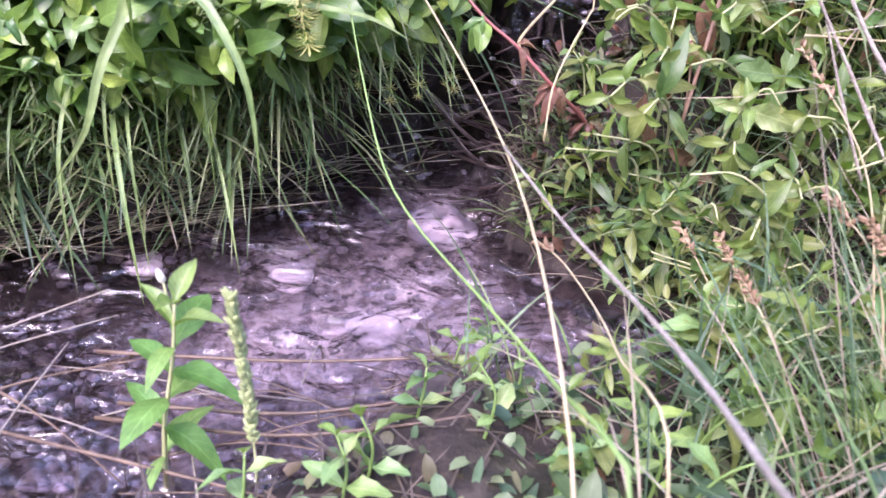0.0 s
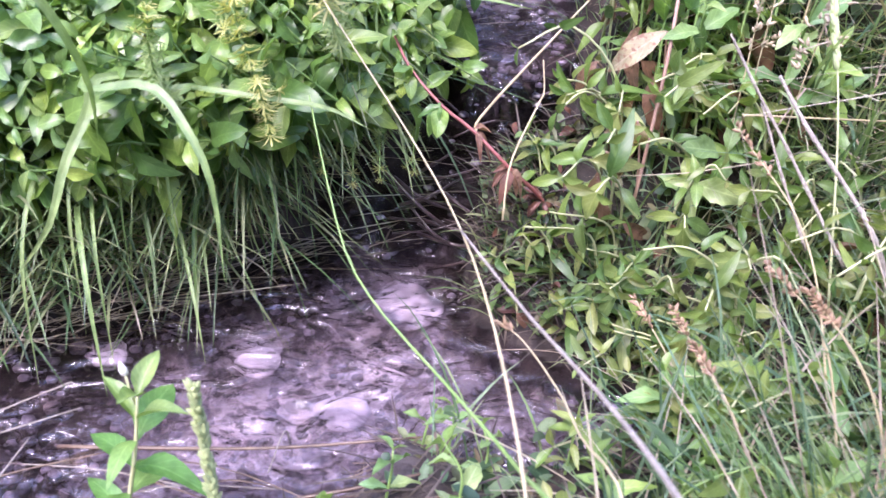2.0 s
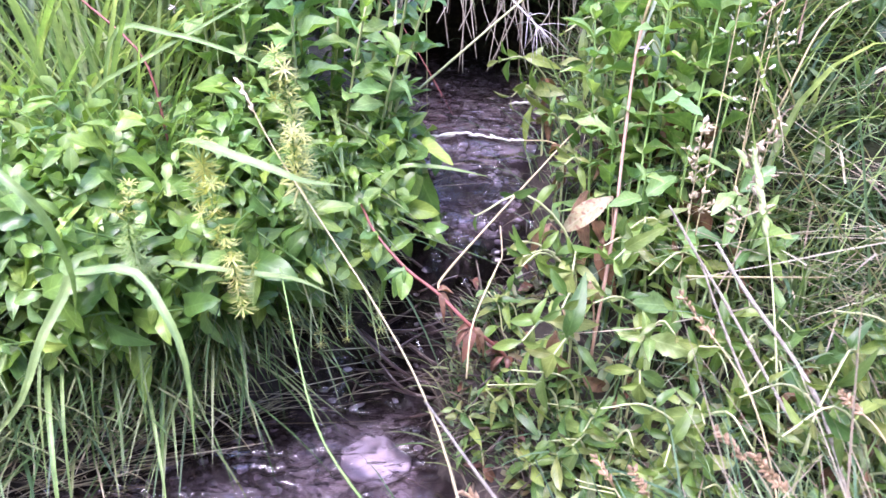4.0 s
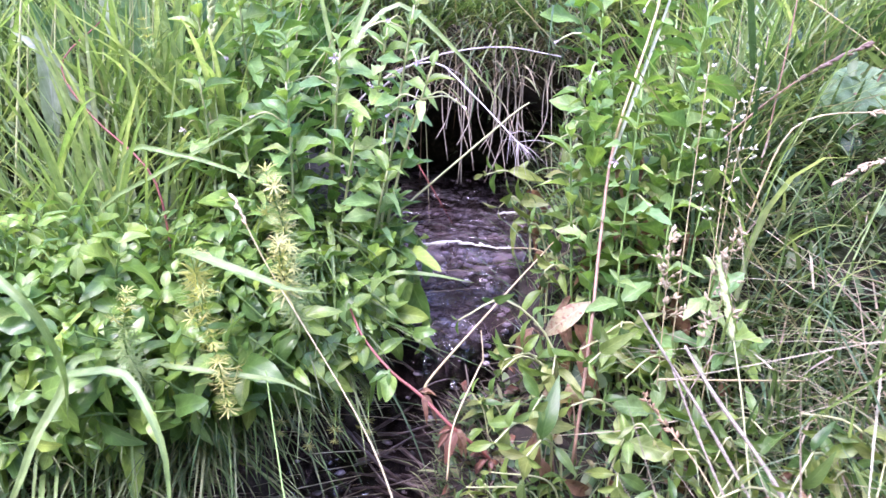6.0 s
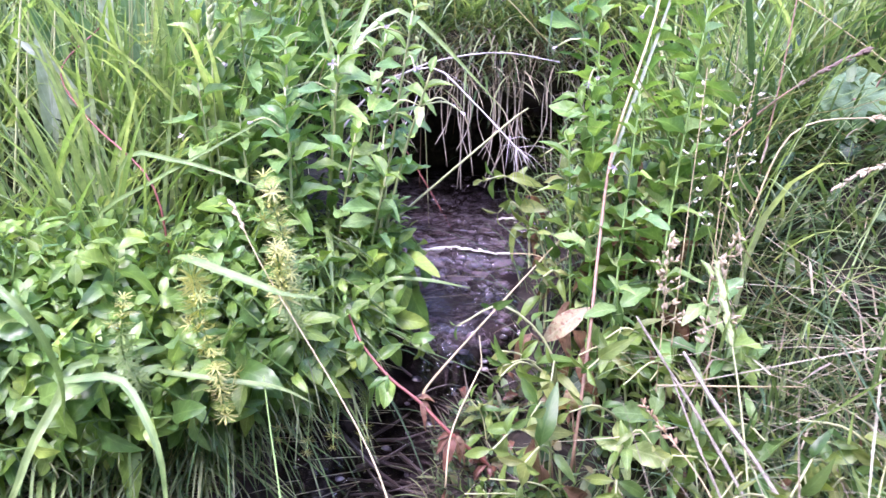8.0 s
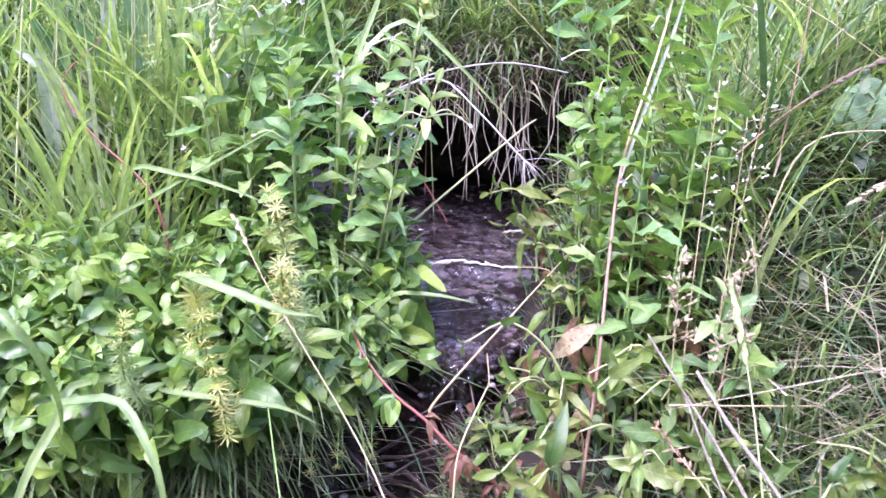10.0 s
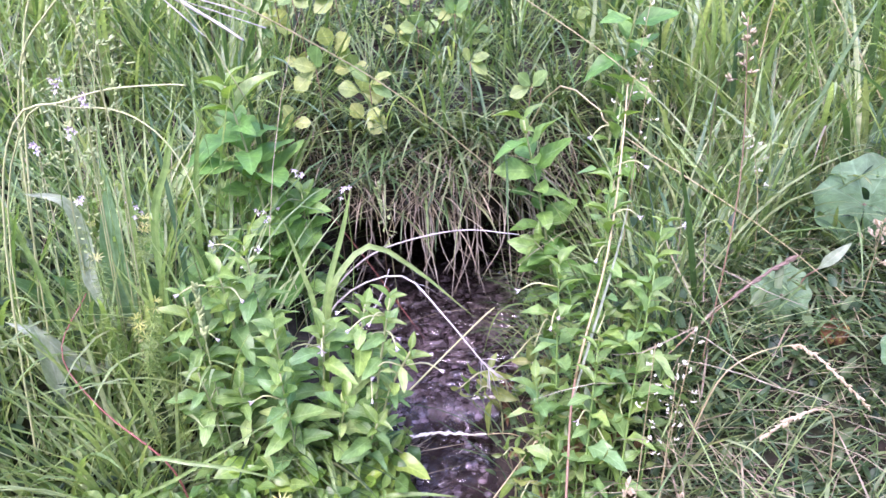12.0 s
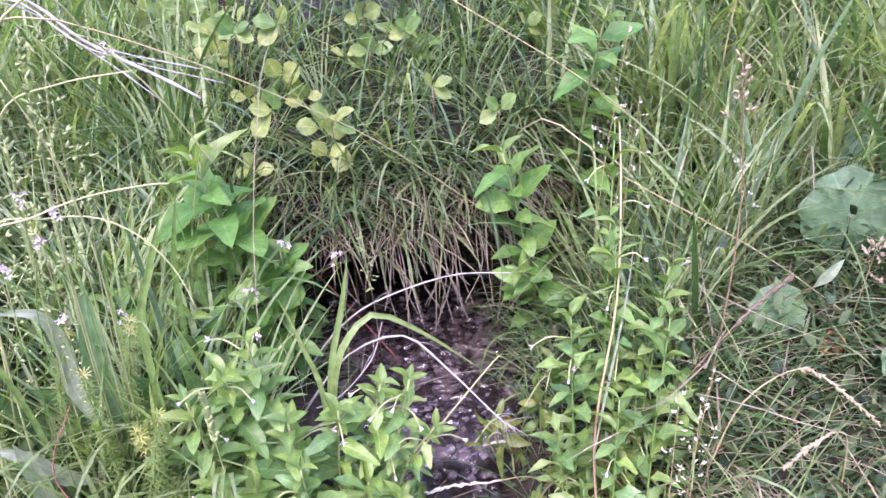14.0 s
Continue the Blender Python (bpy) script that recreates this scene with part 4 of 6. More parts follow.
# ---- herbs of the right bank ----
LOW = lambda x, y: (x > 0.185) & (shore(x, y) < 0.06)
bulk("low_shore_leaves", "tiny green leaves creeping down to the water", M_bankleaf, 900, (0.18, 0.42, 0.68, 0.93), 0.004, ROUND, (0.5, 1.5), (0.0, 0.8), (0.010, 0.022), (0.002, 0.005), 4, LOW, (0.0, 0.022))
bulk("low_shore_grass", "short dark brown grass creeping down to the water", M_brown_grass, 260, (0.18, 0.28, 0.76, 0.94), 0.003, (1.8, 5.0), (0.5, 1.4), (0.2, 1.3), (0.03, 0.08), (0.0005, 0.0012), 6, LOW)
bulk("low_shore_green", "short fine green grass leaning over the water edge", M_tuft, 420, (0.19, 0.42, 0.68, 0.90), 0.003, (1.8, 5.2), (0.4, 1.3), (0.3, 1.5), (0.03, 0.09), (0.0005, 0.0013), 6, LOW)
for i in range(13):
    x, y = rng.uniform(0.205, 0.27), rng.uniform(0.76, 0.89)
    if float(shore(np.array(x), np.array(y))) < 0.004:
        continue
    size = rng.uniform(0.03, 0.055)
    herb("bank_herb", "low slender green herb at the water edge", "small herbs on the bank", spot(x, y),
         [(-0.008, -0.004, size * 0.6), (-0.02, rng.uniform(-0.015, 0.01), size)], rng.randint(3, 5), rng.uniform(0.020, 0.032), L_bank, L_bank_young, M_stempale, withered=0.1, thick=0.001)
for i in range(76):
    at = place(0.22, 0.60, 0.66, 1.10, 0.010, 0.17)
    size = rng.uniform(0.06, 0.13)
    lx, ly = rng.uniform(-0.9, 0.5) * size, rng.uniform(-1.1, 0.0) * size
    herb("bank_herb", "arching pale-stemmed herb with narrow light green leaves", "small herbs on the bank", at,
         [(lx * 0.15, ly * 0.15, size * 0.6), (lx * 0.6, ly * 0.6, size), (lx, ly, size * rng.uniform(0.8, 1.1))], rng.randint(4, 7), rng.uniform(0.020, 0.036), L_bank, L_bank_young, M_stempale, withered=0.32, thick=0.0013, splay=68)
for i in range(26):
    at = place(0.17, 0.42, 0.66, 0.86, 0.0, 0.06)
    size = rng.uniform(0.04, 0.085)
    lx, ly = rng.uniform(-1.2, -0.1) * size, rng.uniform(-1.0, 0.1) * size
    herb("bank_herb", "slender light green herb leaning out over the water", "small herbs on the bank", at,
         [(lx * 0.2, ly * 0.2, size * 0.6), (lx, ly, size * 0.9)], rng.randint(4, 7), rng.uniform(0.022, 0.034), L_bank, L_bank_young, M_stempale, withered=0.12, thick=0.0012, splay=66)
for x, y, z in ((0.423, 0.85, 0.325), (0.461, 0.85, 0.26), (0.385, 0.84, 0.20), (0.347, 0.865, 0.31), (0.442, 0.84, 0.29), (0.36, 0.82, 0.18)):
    a, b, c_ = spot(x + 0.01, y + 0.05)
    herb("bank_herb", "upright herb with large soft green leaves", "small herbs on the bank", (a, b, c_), [(-0.004, -0.02, (z - c_) * 0.55), (x - a, y - b, z - c_)], 4, rng.uniform(0.034, 0.044), L_herb, L_herb_young, M_stem, withered=0.15, thick=0.0016, first=0.4)
for i in range(24):
    at = place(0.24, 0.62, 0.42, 0.68, 0.0, 0.14)
    size = rng.uniform(0.03, 0.08)
    lx, ly = rng.uniform(-0.7, 0.7) * size, rng.uniform(-0.3, 0.6) * size
    herb("bank_herb", "small bright green herb on the near bank", "small herbs on the bank", at,
         [(lx * 0.3, ly * 0.3, size * 0.6), (lx, ly, size)], rng.randint(3, 6), rng.uniform(0.022, 0.038), L_bank if i % 2 else L_herb, L_bank_young, M_stem, withered=0.2, thick=0.001)
for x, y, hh in ((0.28, 0.56, 0.05), (0.329, 0.64, 0.06), (0.323, 0.57, 0.055), (0.287, 0.53, 0.05), (0.237, 0.527, 0.04), (0.36, 0.60, 0.06), (0.40, 0.56, 0.06)):
    herb("bank_herb", "broad-leaved bright green herb on the near bank", "small herbs on the bank", spot(x, y),
         [(0.0, 0.0, hh * 0.6), (rng.uniform(-0.015, 0.01), 0.006, hh)], 4, rng.uniform(0.024, 0.036), L_herb, L_herb_young, M_stem, thick=0.0014, first=0.3, splay=50)


# ---- single stems, blades and twigs ----
def ribbon(name, ctrl, width, material, up=(0, 0, 1), n=14, tip=0.03, foot=0.5):
    """A folded blade along a few control points (in the blade's own frame)."""
    pts = glide(ctrl, n)
    verts, uv, faces = [], [], []
    for i, p in enumerate(pts):
        s = i / n
        d = (pts[min(i + 1, n)] - pts[max(i - 1, 0)]).normalized()
        x = d.cross(Vector(up)).normalized()
        z = x.cross(d)
        wd = width * ((foot + (1 - foot) * min(1, s / 0.3)) if s < 0.3 else max(tip, 1 - ((s - 0.3) / 0.7) ** 2.4))
        for k in (-1, -0.5, 0, 0.5, 1):
            verts.append(tuple(p + x * wd * k + z * abs(k) * wd * 0.4))
            uv.append((0.5 + 0.5 * k, s))
    for i in range(n):
        for j in range(4):
            a = i * 5 + j
            faces.append((a, a + 1, a + 6, a + 5))
    me = bpy.data.meshes.new(name)
    me.from_pydata(verts, [], faces)
    layer = me.uv_layers.new(name="UVMap")
    loops = np.empty(len(me.loops), int)
    me.loops.foreach_get("vertex_index", loops)
    layer.data.foreach_set("uv", np.asarray(uv)[loops].ravel())
    me.polygons.foreach_set("use_smooth", [True] * len(me.polygons))
    me.materials.append(material)
    return me


def local(ctrl):
    o = Vector(ctrl[0])
    return o, [tuple(Vector(c) - o) for c in ctrl]


def blade(label, ctrl, width, material, name="grass_blade", up=(0, 0, 1), group=""):
    o, c = local(ctrl)
    ob = new(name, ribbon(name, c, width, material, up))
    ob.location = o
    return tagged(ob, label, "grass", group)


def stem(name, label, category, ctrl, r0, r1, material, n=18, rough=0.0, group=""):
    o, c = local(ctrl)
    pts = glide(c, n)
    radii = [(r0 + (r1 - r0) * i / n) * (1 + rough * rng.uniform(-1, 1)) for i in range(n + 1)]
    ob = new(name, tube_mesh(name, pts, radii, material, 6))
    ob.location = o
    return tagged(ob, label, category, group)


def spikelet(material, long=1.0, wide=0.24):
    """A husk of a seed head, along +y, unit long."""
    verts, faces = [], []
    prof = ((0.0, 0.03), (0.2, wide), (0.5, wide * 1.1), (0.8, wide * 0.6), (1.0, 0.02))
    for v, r in prof:
        for k in range(5):
            a = k * 2 * math.pi / 5
            verts.append((math.cos(a) * r, v * long, math.sin(a) * r * 0.7))
    for i in range(4):
        for k in range(5):
            a, b = i * 5 + k, i * 5 + (k + 1) % 5
            faces.append((a, b, b + 5, a + 5))
    me = bpy.data.meshes.new("spikelet")
    me.from_pydata(verts, [], faces)
    me.polygons.foreach_set("use_smooth", [True] * len(me.polygons))
    me.materials.append(material)
    return me


M_husk_white = plain_material("white husk", [(0.62, 0.58, 0.48), (0.82, 0.80, 0.72)], 400, 0.7, 0.3)
M_husk_rust = plain_material("rusty husk", [(0.20, 0.12, 0.07), (0.36, 0.25, 0.14)], 400, 0.7, 0.3)
M_husk_green = plain_material("green husk", [(0.24, 0.32, 0.12), (0.40, 0.46, 0.22)], 400, 0.7, 0.3)
M_husk_purple = plain_material("purple husk", [(0.13, 0.085, 0.07), (0.23, 0.165, 0.13)], 400, 0.7, 0.3)
HUSK = {k: spikelet(m) for k, m in (("straw", M_seed), ("white", M_husk_white), ("rust", M_husk_rust), ("green", M_husk_green), ("purple", M_husk_purple))}


def husks(name, husk, poses, parent):
    """The many small husks of one head, joined."""
    src = HUSK[husk]
    vs = np.array([v.co[:] for v in src.vertices])
    fs = np.array([tuple(p.vertices) for p in src.polygons])
    mats = np.array([[list(r) for r in m] for m in poses])
    v = np.einsum('nij,kj->nki', mats[:, :3, :3], vs) + mats[:, None, :3, 3]
    f_ = (fs[None] + (np.arange(len(poses)) * len(vs))[:, None, None]).reshape(-1, 4)
    return mesh_object(name, v.reshape(-1, 3).tolist(), f_.tolist(), src.materials[0], parent=parent)


def seed_grass(label, ctrl, r, material, head=0.3, count=16, husk="straw", size=0.006, spread=0.5, branch=0.0, droop=0.2, name="seeding_grass"):
    """A grass stem that ends in a seed head; head: the share of the stem that bears it; branch: length of its side branches."""
    o, c = local(ctrl)
    root = base(name, o, label, "grass", "seeding grasses")
    n = 20
    pts = glide(c, n)
    seeds = []
    part_ob("culm", tube_mesh("culm", pts, [r * (1.1 - 0.65 * i / n) for i in range(n + 1)], material, 5), root, Matrix())
    for i in range(count):
        s = 1 - head * (1 - (i + 0.5) / count)
        k = min(n - 1, int(s * n))
        p = pts[k].lerp(pts[k + 1], s * n - k)
        ax = (pts[k + 1] - pts[k]).normalized()
        side = ax.cross(Vector((rng.uniform(-1, 1), rng.uniform(-1, 1), rng.uniform(-1, 1)))).normalized()
        if branch:
            tall = branch * (1.1 - 0.8 * (s - 1 + head) / head) * rng.uniform(0.5, 1.2)
            end = p + side * tall * 0.85 + ax * tall * 0.5 + Vector((0, 0, -droop * tall))
            part_ob("branch", tube_mesh("branch", glide([p, p.lerp(end, 0.5) + ax * tall * 0.1, end], 4), [r * 0.35] * 5, material, 3), root, Matrix())
            for q in range(rng.randint(2, 5)):
                f = rng.uniform(0.45, 1.0)
                d = (ax * rng.uniform(0.2, 1) + side * rng.uniform(0, 1) + Vector(rng.uniform(-0.5, 0.5, 3))).normalized()
                seeds.append(turned(p.lerp(end, f), (0.2, 0.3, 0.9), d, size * rng.uniform(0.7, 1.2)))
        else:
            d = ax + side * spread * rng.uniform(0.4, 1.2) + Vector((0, 0, -droop * 0.4))
            seeds.append(turned(p, (0.2, 0.3, 0.9), d, size * rng.uniform(0.75, 1.25)))
    husks("seed_head", husk, seeds, root)
    return root


# whorls of narrow leaves
def whorl(tilt, material, count=8):
    src = L_bed[0]
    vs = np.array([v.co[:] for v in src.vertices])
    fs = [tuple(p.vertices) for p in src.polygons]
    verts, faces, uv = [(0, 0, 0)], [], []
    for k in range(count):
        a = k * 2 * math.pi / count + rng.uniform(-0.15, 0.15)
        m = Matrix.Rotation(a, 4, 'Z') @ Matrix.Rotation(tilt + rng.uniform(-0.15, 0.15), 4, 'X')
        b = len(verts)
        for v in vs:
            verts.append(tuple(m @ Vector(v)))
        faces += [tuple(i + b for i in f) for f in fs]
        faces.append((0, b, b + 4))
    me = bpy.data.meshes.new("whorl")
    me.from_pydata(verts, [], faces)
    me.uv_layers.new(name="UVMap")
    me.materials.append(material)
    return me


W_green, W_tip = [whorl(0.3, M_bedstraw, 9), whorl(0.6, M_bedstraw, 9)], [whorl(0.35, M_bedtip, 9), whorl(0.7, M_bedtip, 9)]


def bedstraw(label, ctrl, nodes, size, tips=0.4):
    o, c = local(ctrl)
    root = base("bedstraw", o, label, "plant", "bedstraws on the bank")
    n = 16
    pts = glide(c, n)
    part_ob("stem", tube_mesh("stem", pts, [0.0009 - 0.0004 * i / n for i in range(n + 1)], M_stem, 5), root, Matrix())
    for i in range(nodes):
        s = 0.25 + 0.75 * i / (nodes - 1)
        k = min(n - 1, int(s * n))
        p = pts[k].lerp(pts[k + 1], s * n - k)
        q = (pts[k + 1] - pts[k]).to_track_quat('Z', 'Y').to_matrix().to_4x4()
        yellow = s > 1 - tips
        me = (W_tip if yellow else W_green)[i % 2]
        sz = size * rng.uniform(0.8, 1.2) * (0.85 if s > 0.9 else 1)
        part_ob("whorl", me, root, Matrix.Translation(p) @ q @ Matrix.Rotation(rng.uniform(0, 1), 4, 'Z') @ Matrix.Diagonal((sz, sz, sz, 1)), "yellow-tipped whorl of needle leaves" if yellow else "")
        if 0.35 < s < 0.95 and rng.rand() < 0.3:
            side = Vector(rng.uniform(-1, 1, 3)).normalized() * 0.014
            p2 = p + side + Vector((0, 0, 0.004))
            br = part_ob("branch", tube_mesh("branch", [p, p.lerp(p2, 0.5), p2], [0.0005, 0.0005, 0.0004], M_stem, 4), root, Matrix())
            part_ob("whorl", me, br, Matrix.Translation(p2) @ side.to_track_quat('Z', 'Y').to_matrix().to_4x4() @ Matrix.Diagonal((sz * 0.7,) * 3 + (1,)))
    return root


# ---- left bank: blades and stems in front of the mint ----
blade("broad bent pale green grass blade over the water", [(-0.085, 0.72, 0.262), (-0.058, 0.67, 0.269), (-0.014, 0.664, 0.277), (0.012, 0.650, 0.257), (0.028, 0.640, 0.225), (0.034, 0.63, 0.165)], 0.0031, M_blade, up=(0.2, -0.6, 0.8))
blade("broad pale green grass blade pointing down to the water", [(-0.05, 0.80, 0.24), (-0.072, 0.715, 0.262), (-0.077, 0.70, 0.242), (-0.088, 0.68, 0.212), (-0.1, 0.665, 0.17), (-0.156, 0.69, 0.105)], 0.0036, M_blade, up=(0.3, -0.8, 0.5))
blade("long pale green grass blade lying across the tussock", [(-0.03, 0.76, 0.245), (-0.012, 0.74, 0.251), (0.04, 0.74, 0.248), (0.075, 0.745, 0.243), (0.105, 0.75, 0.228)], 0.0024, M_blade, up=(0, -0.6, 0.8))
blade("broad green grass blade leaning over the mint", [(-0.11, 0.66, 0.36), (-0.061, 0.62, 0.349), (-0.041, 0.62, 0.329), (-0.038, 0.64, 0.285), (-0.05, 0.66, 0.24)], 0.0026, M_blade, up=(0.5, -0.8, 0.3))
blade("arching green grass blade from the willowherb", [(0.055, 1.01, 0.30), (0.063, 1.02, 0.44), (0.073, 1.02, 0.503), (0.089, 1.03, 0.533), (0.122, 1.04, 0.553), (0.178, 1.05, 0.509), (0.236, 1.05, 0.453)], 0.0042, M_blade, up=(-0.3, -0.7, 0.6))
blade("upright green grass blade beside the willowherb", [(0.05, 1.01, 0.30), (0.063, 1.02, 0.481), (0.087, 1.04, 0.572), (0.099, 1.05, 0.622)], 0.0035, M_blade, up=(0, -1, 0.1))
blade("upright green grass blade beside the willowherb", [(0.05, 1.0, 0.30), (0.055, 1.01, 0.47), (0.04, 1.02, 0.54), (0.025, 1.02, 0.60)], 0.003, M_blade, up=(0, -1, 0.1))
for x, y, dx, dz in ((-0.30, 0.98, 0.03, 0.40), (-0.22, 1.0, -0.05, 0.36), (-0.14, 1.02, 0.02, 0.34), (-0.35, 1.06, 0.06, 0.42), (-0.10, 1.1, 0.04, 0.30), (-0.05, 1.02, -0.03, 0.3)):
    a, b, c_ = spot(x, y)
    blade("tall upright light green grass blade", [(a, b, c_ - 0.01), (a + dx * 0.3, b - 0.01, c_ + dz * 0.6), (a + dx, b - 0.03, c_ + dz)], rng.uniform(0.0025, 0.004), M_blade, up=(0.2, -1, 0.1), group="tall blades")
for i in range(26):
    a, b, c_ = place(-0.45, 0.12, 0.78, 1.0, 0.0, 0.05)
    ln, sx = rng.uniform(0.10, 0.17), rng.uniform(-0.05, 0.07)
    blade("long green grass blade drooping towards the water", [(a, b, c_), (a + sx * 0.3, b - ln * 0.25, c_ + ln * 0.5), (a + sx * 0.8, b - ln * 0.65, c_ + ln * 0.25), (a + sx, b - ln * 0.8, max(0.02, c_ - ln * 0.45))],
          rng.uniform(0.0014, 0.0024), M_blade, up=(0.1, -0.5, 0.8), group="drooping blades")

blade("broad pale green grass blade lying over the mint", [(-0.035, 0.80, 0.325), (-0.001, 0.748, 0.342), (0.036, 0.735, 0.336), (0.063, 0.73, 0.330), (0.082, 0.73, 0.324), (0.113, 0.735, 0.321)], 0.0034, M_blade, up=(0.1, -0.7, 0.7))
blade("long green grass blade slanting over the mint", [(-0.15, 0.88, 0.28), (-0.130, 0.86, 0.345), (-0.075, 0.855, 0.382), (-0.020, 0.86, 0.415), (0.045, 0.87, 0.455)], 0.0020, M_blade, up=(0.1, -0.8, 0.5))
blade("long green grass blade arching over the mint", [(-0.14, 0.90, 0.30), (-0.105, 0.865, 0.398), (-0.055, 0.855, 0.403), (-0.008, 0.855, 0.393), (0.040, 0.855, 0.377)], 0.0024, M_blade, up=(0.1, -0.8, 0.5))
# long thin stems crossing over the lower pool
seed_grass("long thin straw stem arching over the pool with a small dry head", [(0.228, 0.40, 0.12), (0.223, 0.42, 0.196), (0.205, 0.53, 0.213), (0.178, 0.636, 0.218), (0.136, 0.71, 0.245), (0.055, 0.77, 0.330), (0.018, 0.80, 0.378)], 0.0009, M_strawstem, 0.08, 12, "straw", 0.006)
stem("dry_culm", "pinkish dry stem crossing above the near bank", "stem", [(0.30, 0.27, 0.14), (0.275, 0.29, 0.27), (0.262, 0.335, 0.288), (0.259, 0.37, 0.274), (0.255, 0.42, 0.255), (0.243, 0.47, 0.241), (0.214, 0.55, 0.224), (0.179, 0.63, 0.219)], 0.0016, 0.0008, M_stick)
stem("rush_culm", "dark green rush stem bent across the pool", "stem", [(0.24, 0.385, 0.12), (0.236, 0.40, 0.227), (0.217, 0.47, 0.197), (0.182, 0.54, 0.178), (0.134, 0.62, 0.164), (0.105, 0.66, 0.177), (0.08, 0.71, 0.21), (0.06, 0.75, 0.25)], 0.0011, 0.0006, M_stem)
seed_grass("thin stem with a spiky yellow rush flower", [(0.27, 0.42, 0.10), (0.261, 0.46, 0.189), (0.249, 0.52, 0.172), (0.241, 0.56, 0.165), (0.222, 0.60, 0.166), (0.205, 0.605, 0.176)], 0.0008, M_strawstem, 0.12, 9, "rust", 0.007, 1.0)

# broken straws and the red stem over the small fall
seed_grass("long pale straw broken over the small fall", [(0.176, 0.875, 0.185), (0.182, 0.883, 0.201), (0.245, 0.922, 0.273), (0.309, 0.961, 0.344)], 0.0014, M_strawstem, 0.04, 3, "straw", 0.006)
stem("broken_straw", "thin kinked pale straw at the fall", "stem", [(0.206, 0.78, 0.15), (0.208, 0.80, 0.191), (0.226, 0.835, 0.23), (0.2295, 0.842, 0.238), (0.226, 0.848, 0.262)], 0.0009, 0.0006, M_strawstem)
red = base("red_herb", (0.259, 0.862, 0.10), "arching red herb stem with withered flower tufts", "plant")
rp = [Vector(p) - Vector((0.259, 0.862, 0.10)) for p in ((0.10, 0.885, 0.262), (0.118, 0.86, 0.242), (0.148, 0.84, 0.219), (0.175, 0.83, 0.204), (0.208, 0.82, 0.178), (0.240, 0.845, 0.140), (0.259, 0.862, 0.10))]
part_ob("stem", tube_mesh("stem", glide(rp, 18), [0.0011 + 0.0008 * i / 18 for i in range(19)], M_stemred, 6), red, Matrix())
for k, cnt, me_set, sz, lab in ((4, 7, L_brown, 0.020, "withered brown leaf"), (5, 9, L_dead, 0.018, "withered brown leaf"), (6, 9, L_dead, 0.020, "withered brown leaf"), (1, 5, L_mint, 0.03, ""), (2, 4, L_mint, 0.026, ""), (3, 3, L_brown, 0.018, "withered brown leaf"), (0, 5, L_mint_young, 0.024, "")):
    for _ in range(cnt):
        d = Vector((rng.uniform(-1, 1), rng.uniform(-1, 0.4), rng.uniform(-0.8, 0.5)))
        part_ob("leaf", me_set[rng.randint(len(me_set))], red, turned(rp[k] + Vector(rng.uniform(-0.003, 0.003, 3)), (0.1, -0.3, 0.95), d, sz * rng.uniform(0.7, 1.2)), lab)

# the bedstraws
bedstraw("bedstraw stem with yellow-tipped whorls of needle leaves", [(-0.02, 0.88, 0.15), (-0.01, 0.79, 0.27), (0.0, 0.76, 0.325), (0.018, 0.732, 0.30), (0.032, 0.725, 0.262), (0.038, 0.725, 0.228)], 32, 0.0135, 0.6)
bedstraw("bedstraw stem with green whorls of needle leaves", [(0.06, 0.92, 0.2), (0.06, 0.82, 0.33), (0.045, 0.80, 0.40)], 24, 0.014, 0.4)
bedstraw("bedstraw stem with green whorls of needle leaves", [(0.06, 0.92, 0.2), (0.068, 0.785, 0.30), (0.066, 0.765, 0.35)], 22, 0.014, 0.5)
bedstraw("low bedstraw stem with green whorls of needle leaves", [(-0.06, 0.86, 0.15), (-0.04, 0.73, 0.26), (-0.036, 0.72, 0.315)], 20, 0.012, 0.2)
for x, y, z in ((0.048, 0.83, 0.156), (0.098, 0.835, 0.150), (0.075, 0.83, 0.146), (0.125, 0.86, 0.15)):
    bedstraw("low bedstraw shoot in the hanging grass", [(x - 0.02, y + 0.10, z - 0.03), (x - 0.01, y + 0.05, z + 0.02), (x, y, z)], 8, 0.0085, 0.15)
for x, y, hgt in ((-0.12, 0.95, 0.30), (-0.09, 0.96, 0.26), (-0.17, 0.98, 0.28), (-0.20, 1.02, 0.24), (-0.14, 1.02, 0.26), (-0.28, 1.0, 0.3), (-0.03, 1.3, 0.22), (0.0, 1.55, 0.2), (0.30, 1.72, 0.16), (0.62, 1.35, 0.22), (0.70, 1.45, 0.22)):
    a, b, c_ = spot(x, y)
    bedstraw("upright bedstraw with green whorls of needle leaves", [(a, b, c_ - 0.01), (a + rng.uniform(-0.02, 0.02), b - 0.01, c_ + hgt * 0.6), (a + rng.uniform(-0.03, 0.03), b - 0.02, c_ + hgt)], 20, 0.012, rng.uniform(0.0, 0.25))

# ---- willowherbs ----
def willowherb(label, x, y, top, nodes, leaf, flowers, bow=0.0, stem_mat=None, thick=0.0018, young=None, leaves=None, withered=0.0, first=0.15):
    a, b, c_ = spot(x, y)
    t = Vector(top) - Vector((a, b, c_))
    return herb("willowherb", label, "willowherbs", (a, b, c_), [tuple(t * 0.5 + Vector((bow, 0.01, 0.02))), tuple(t)], int(nodes * 1.45), leaf * (0.95 if leaves else 1.0), leaves or L_herb, young or L_herb_young,
                stem_mat or M_stempale, thick, first, withered, flowers // 2, splay=58)


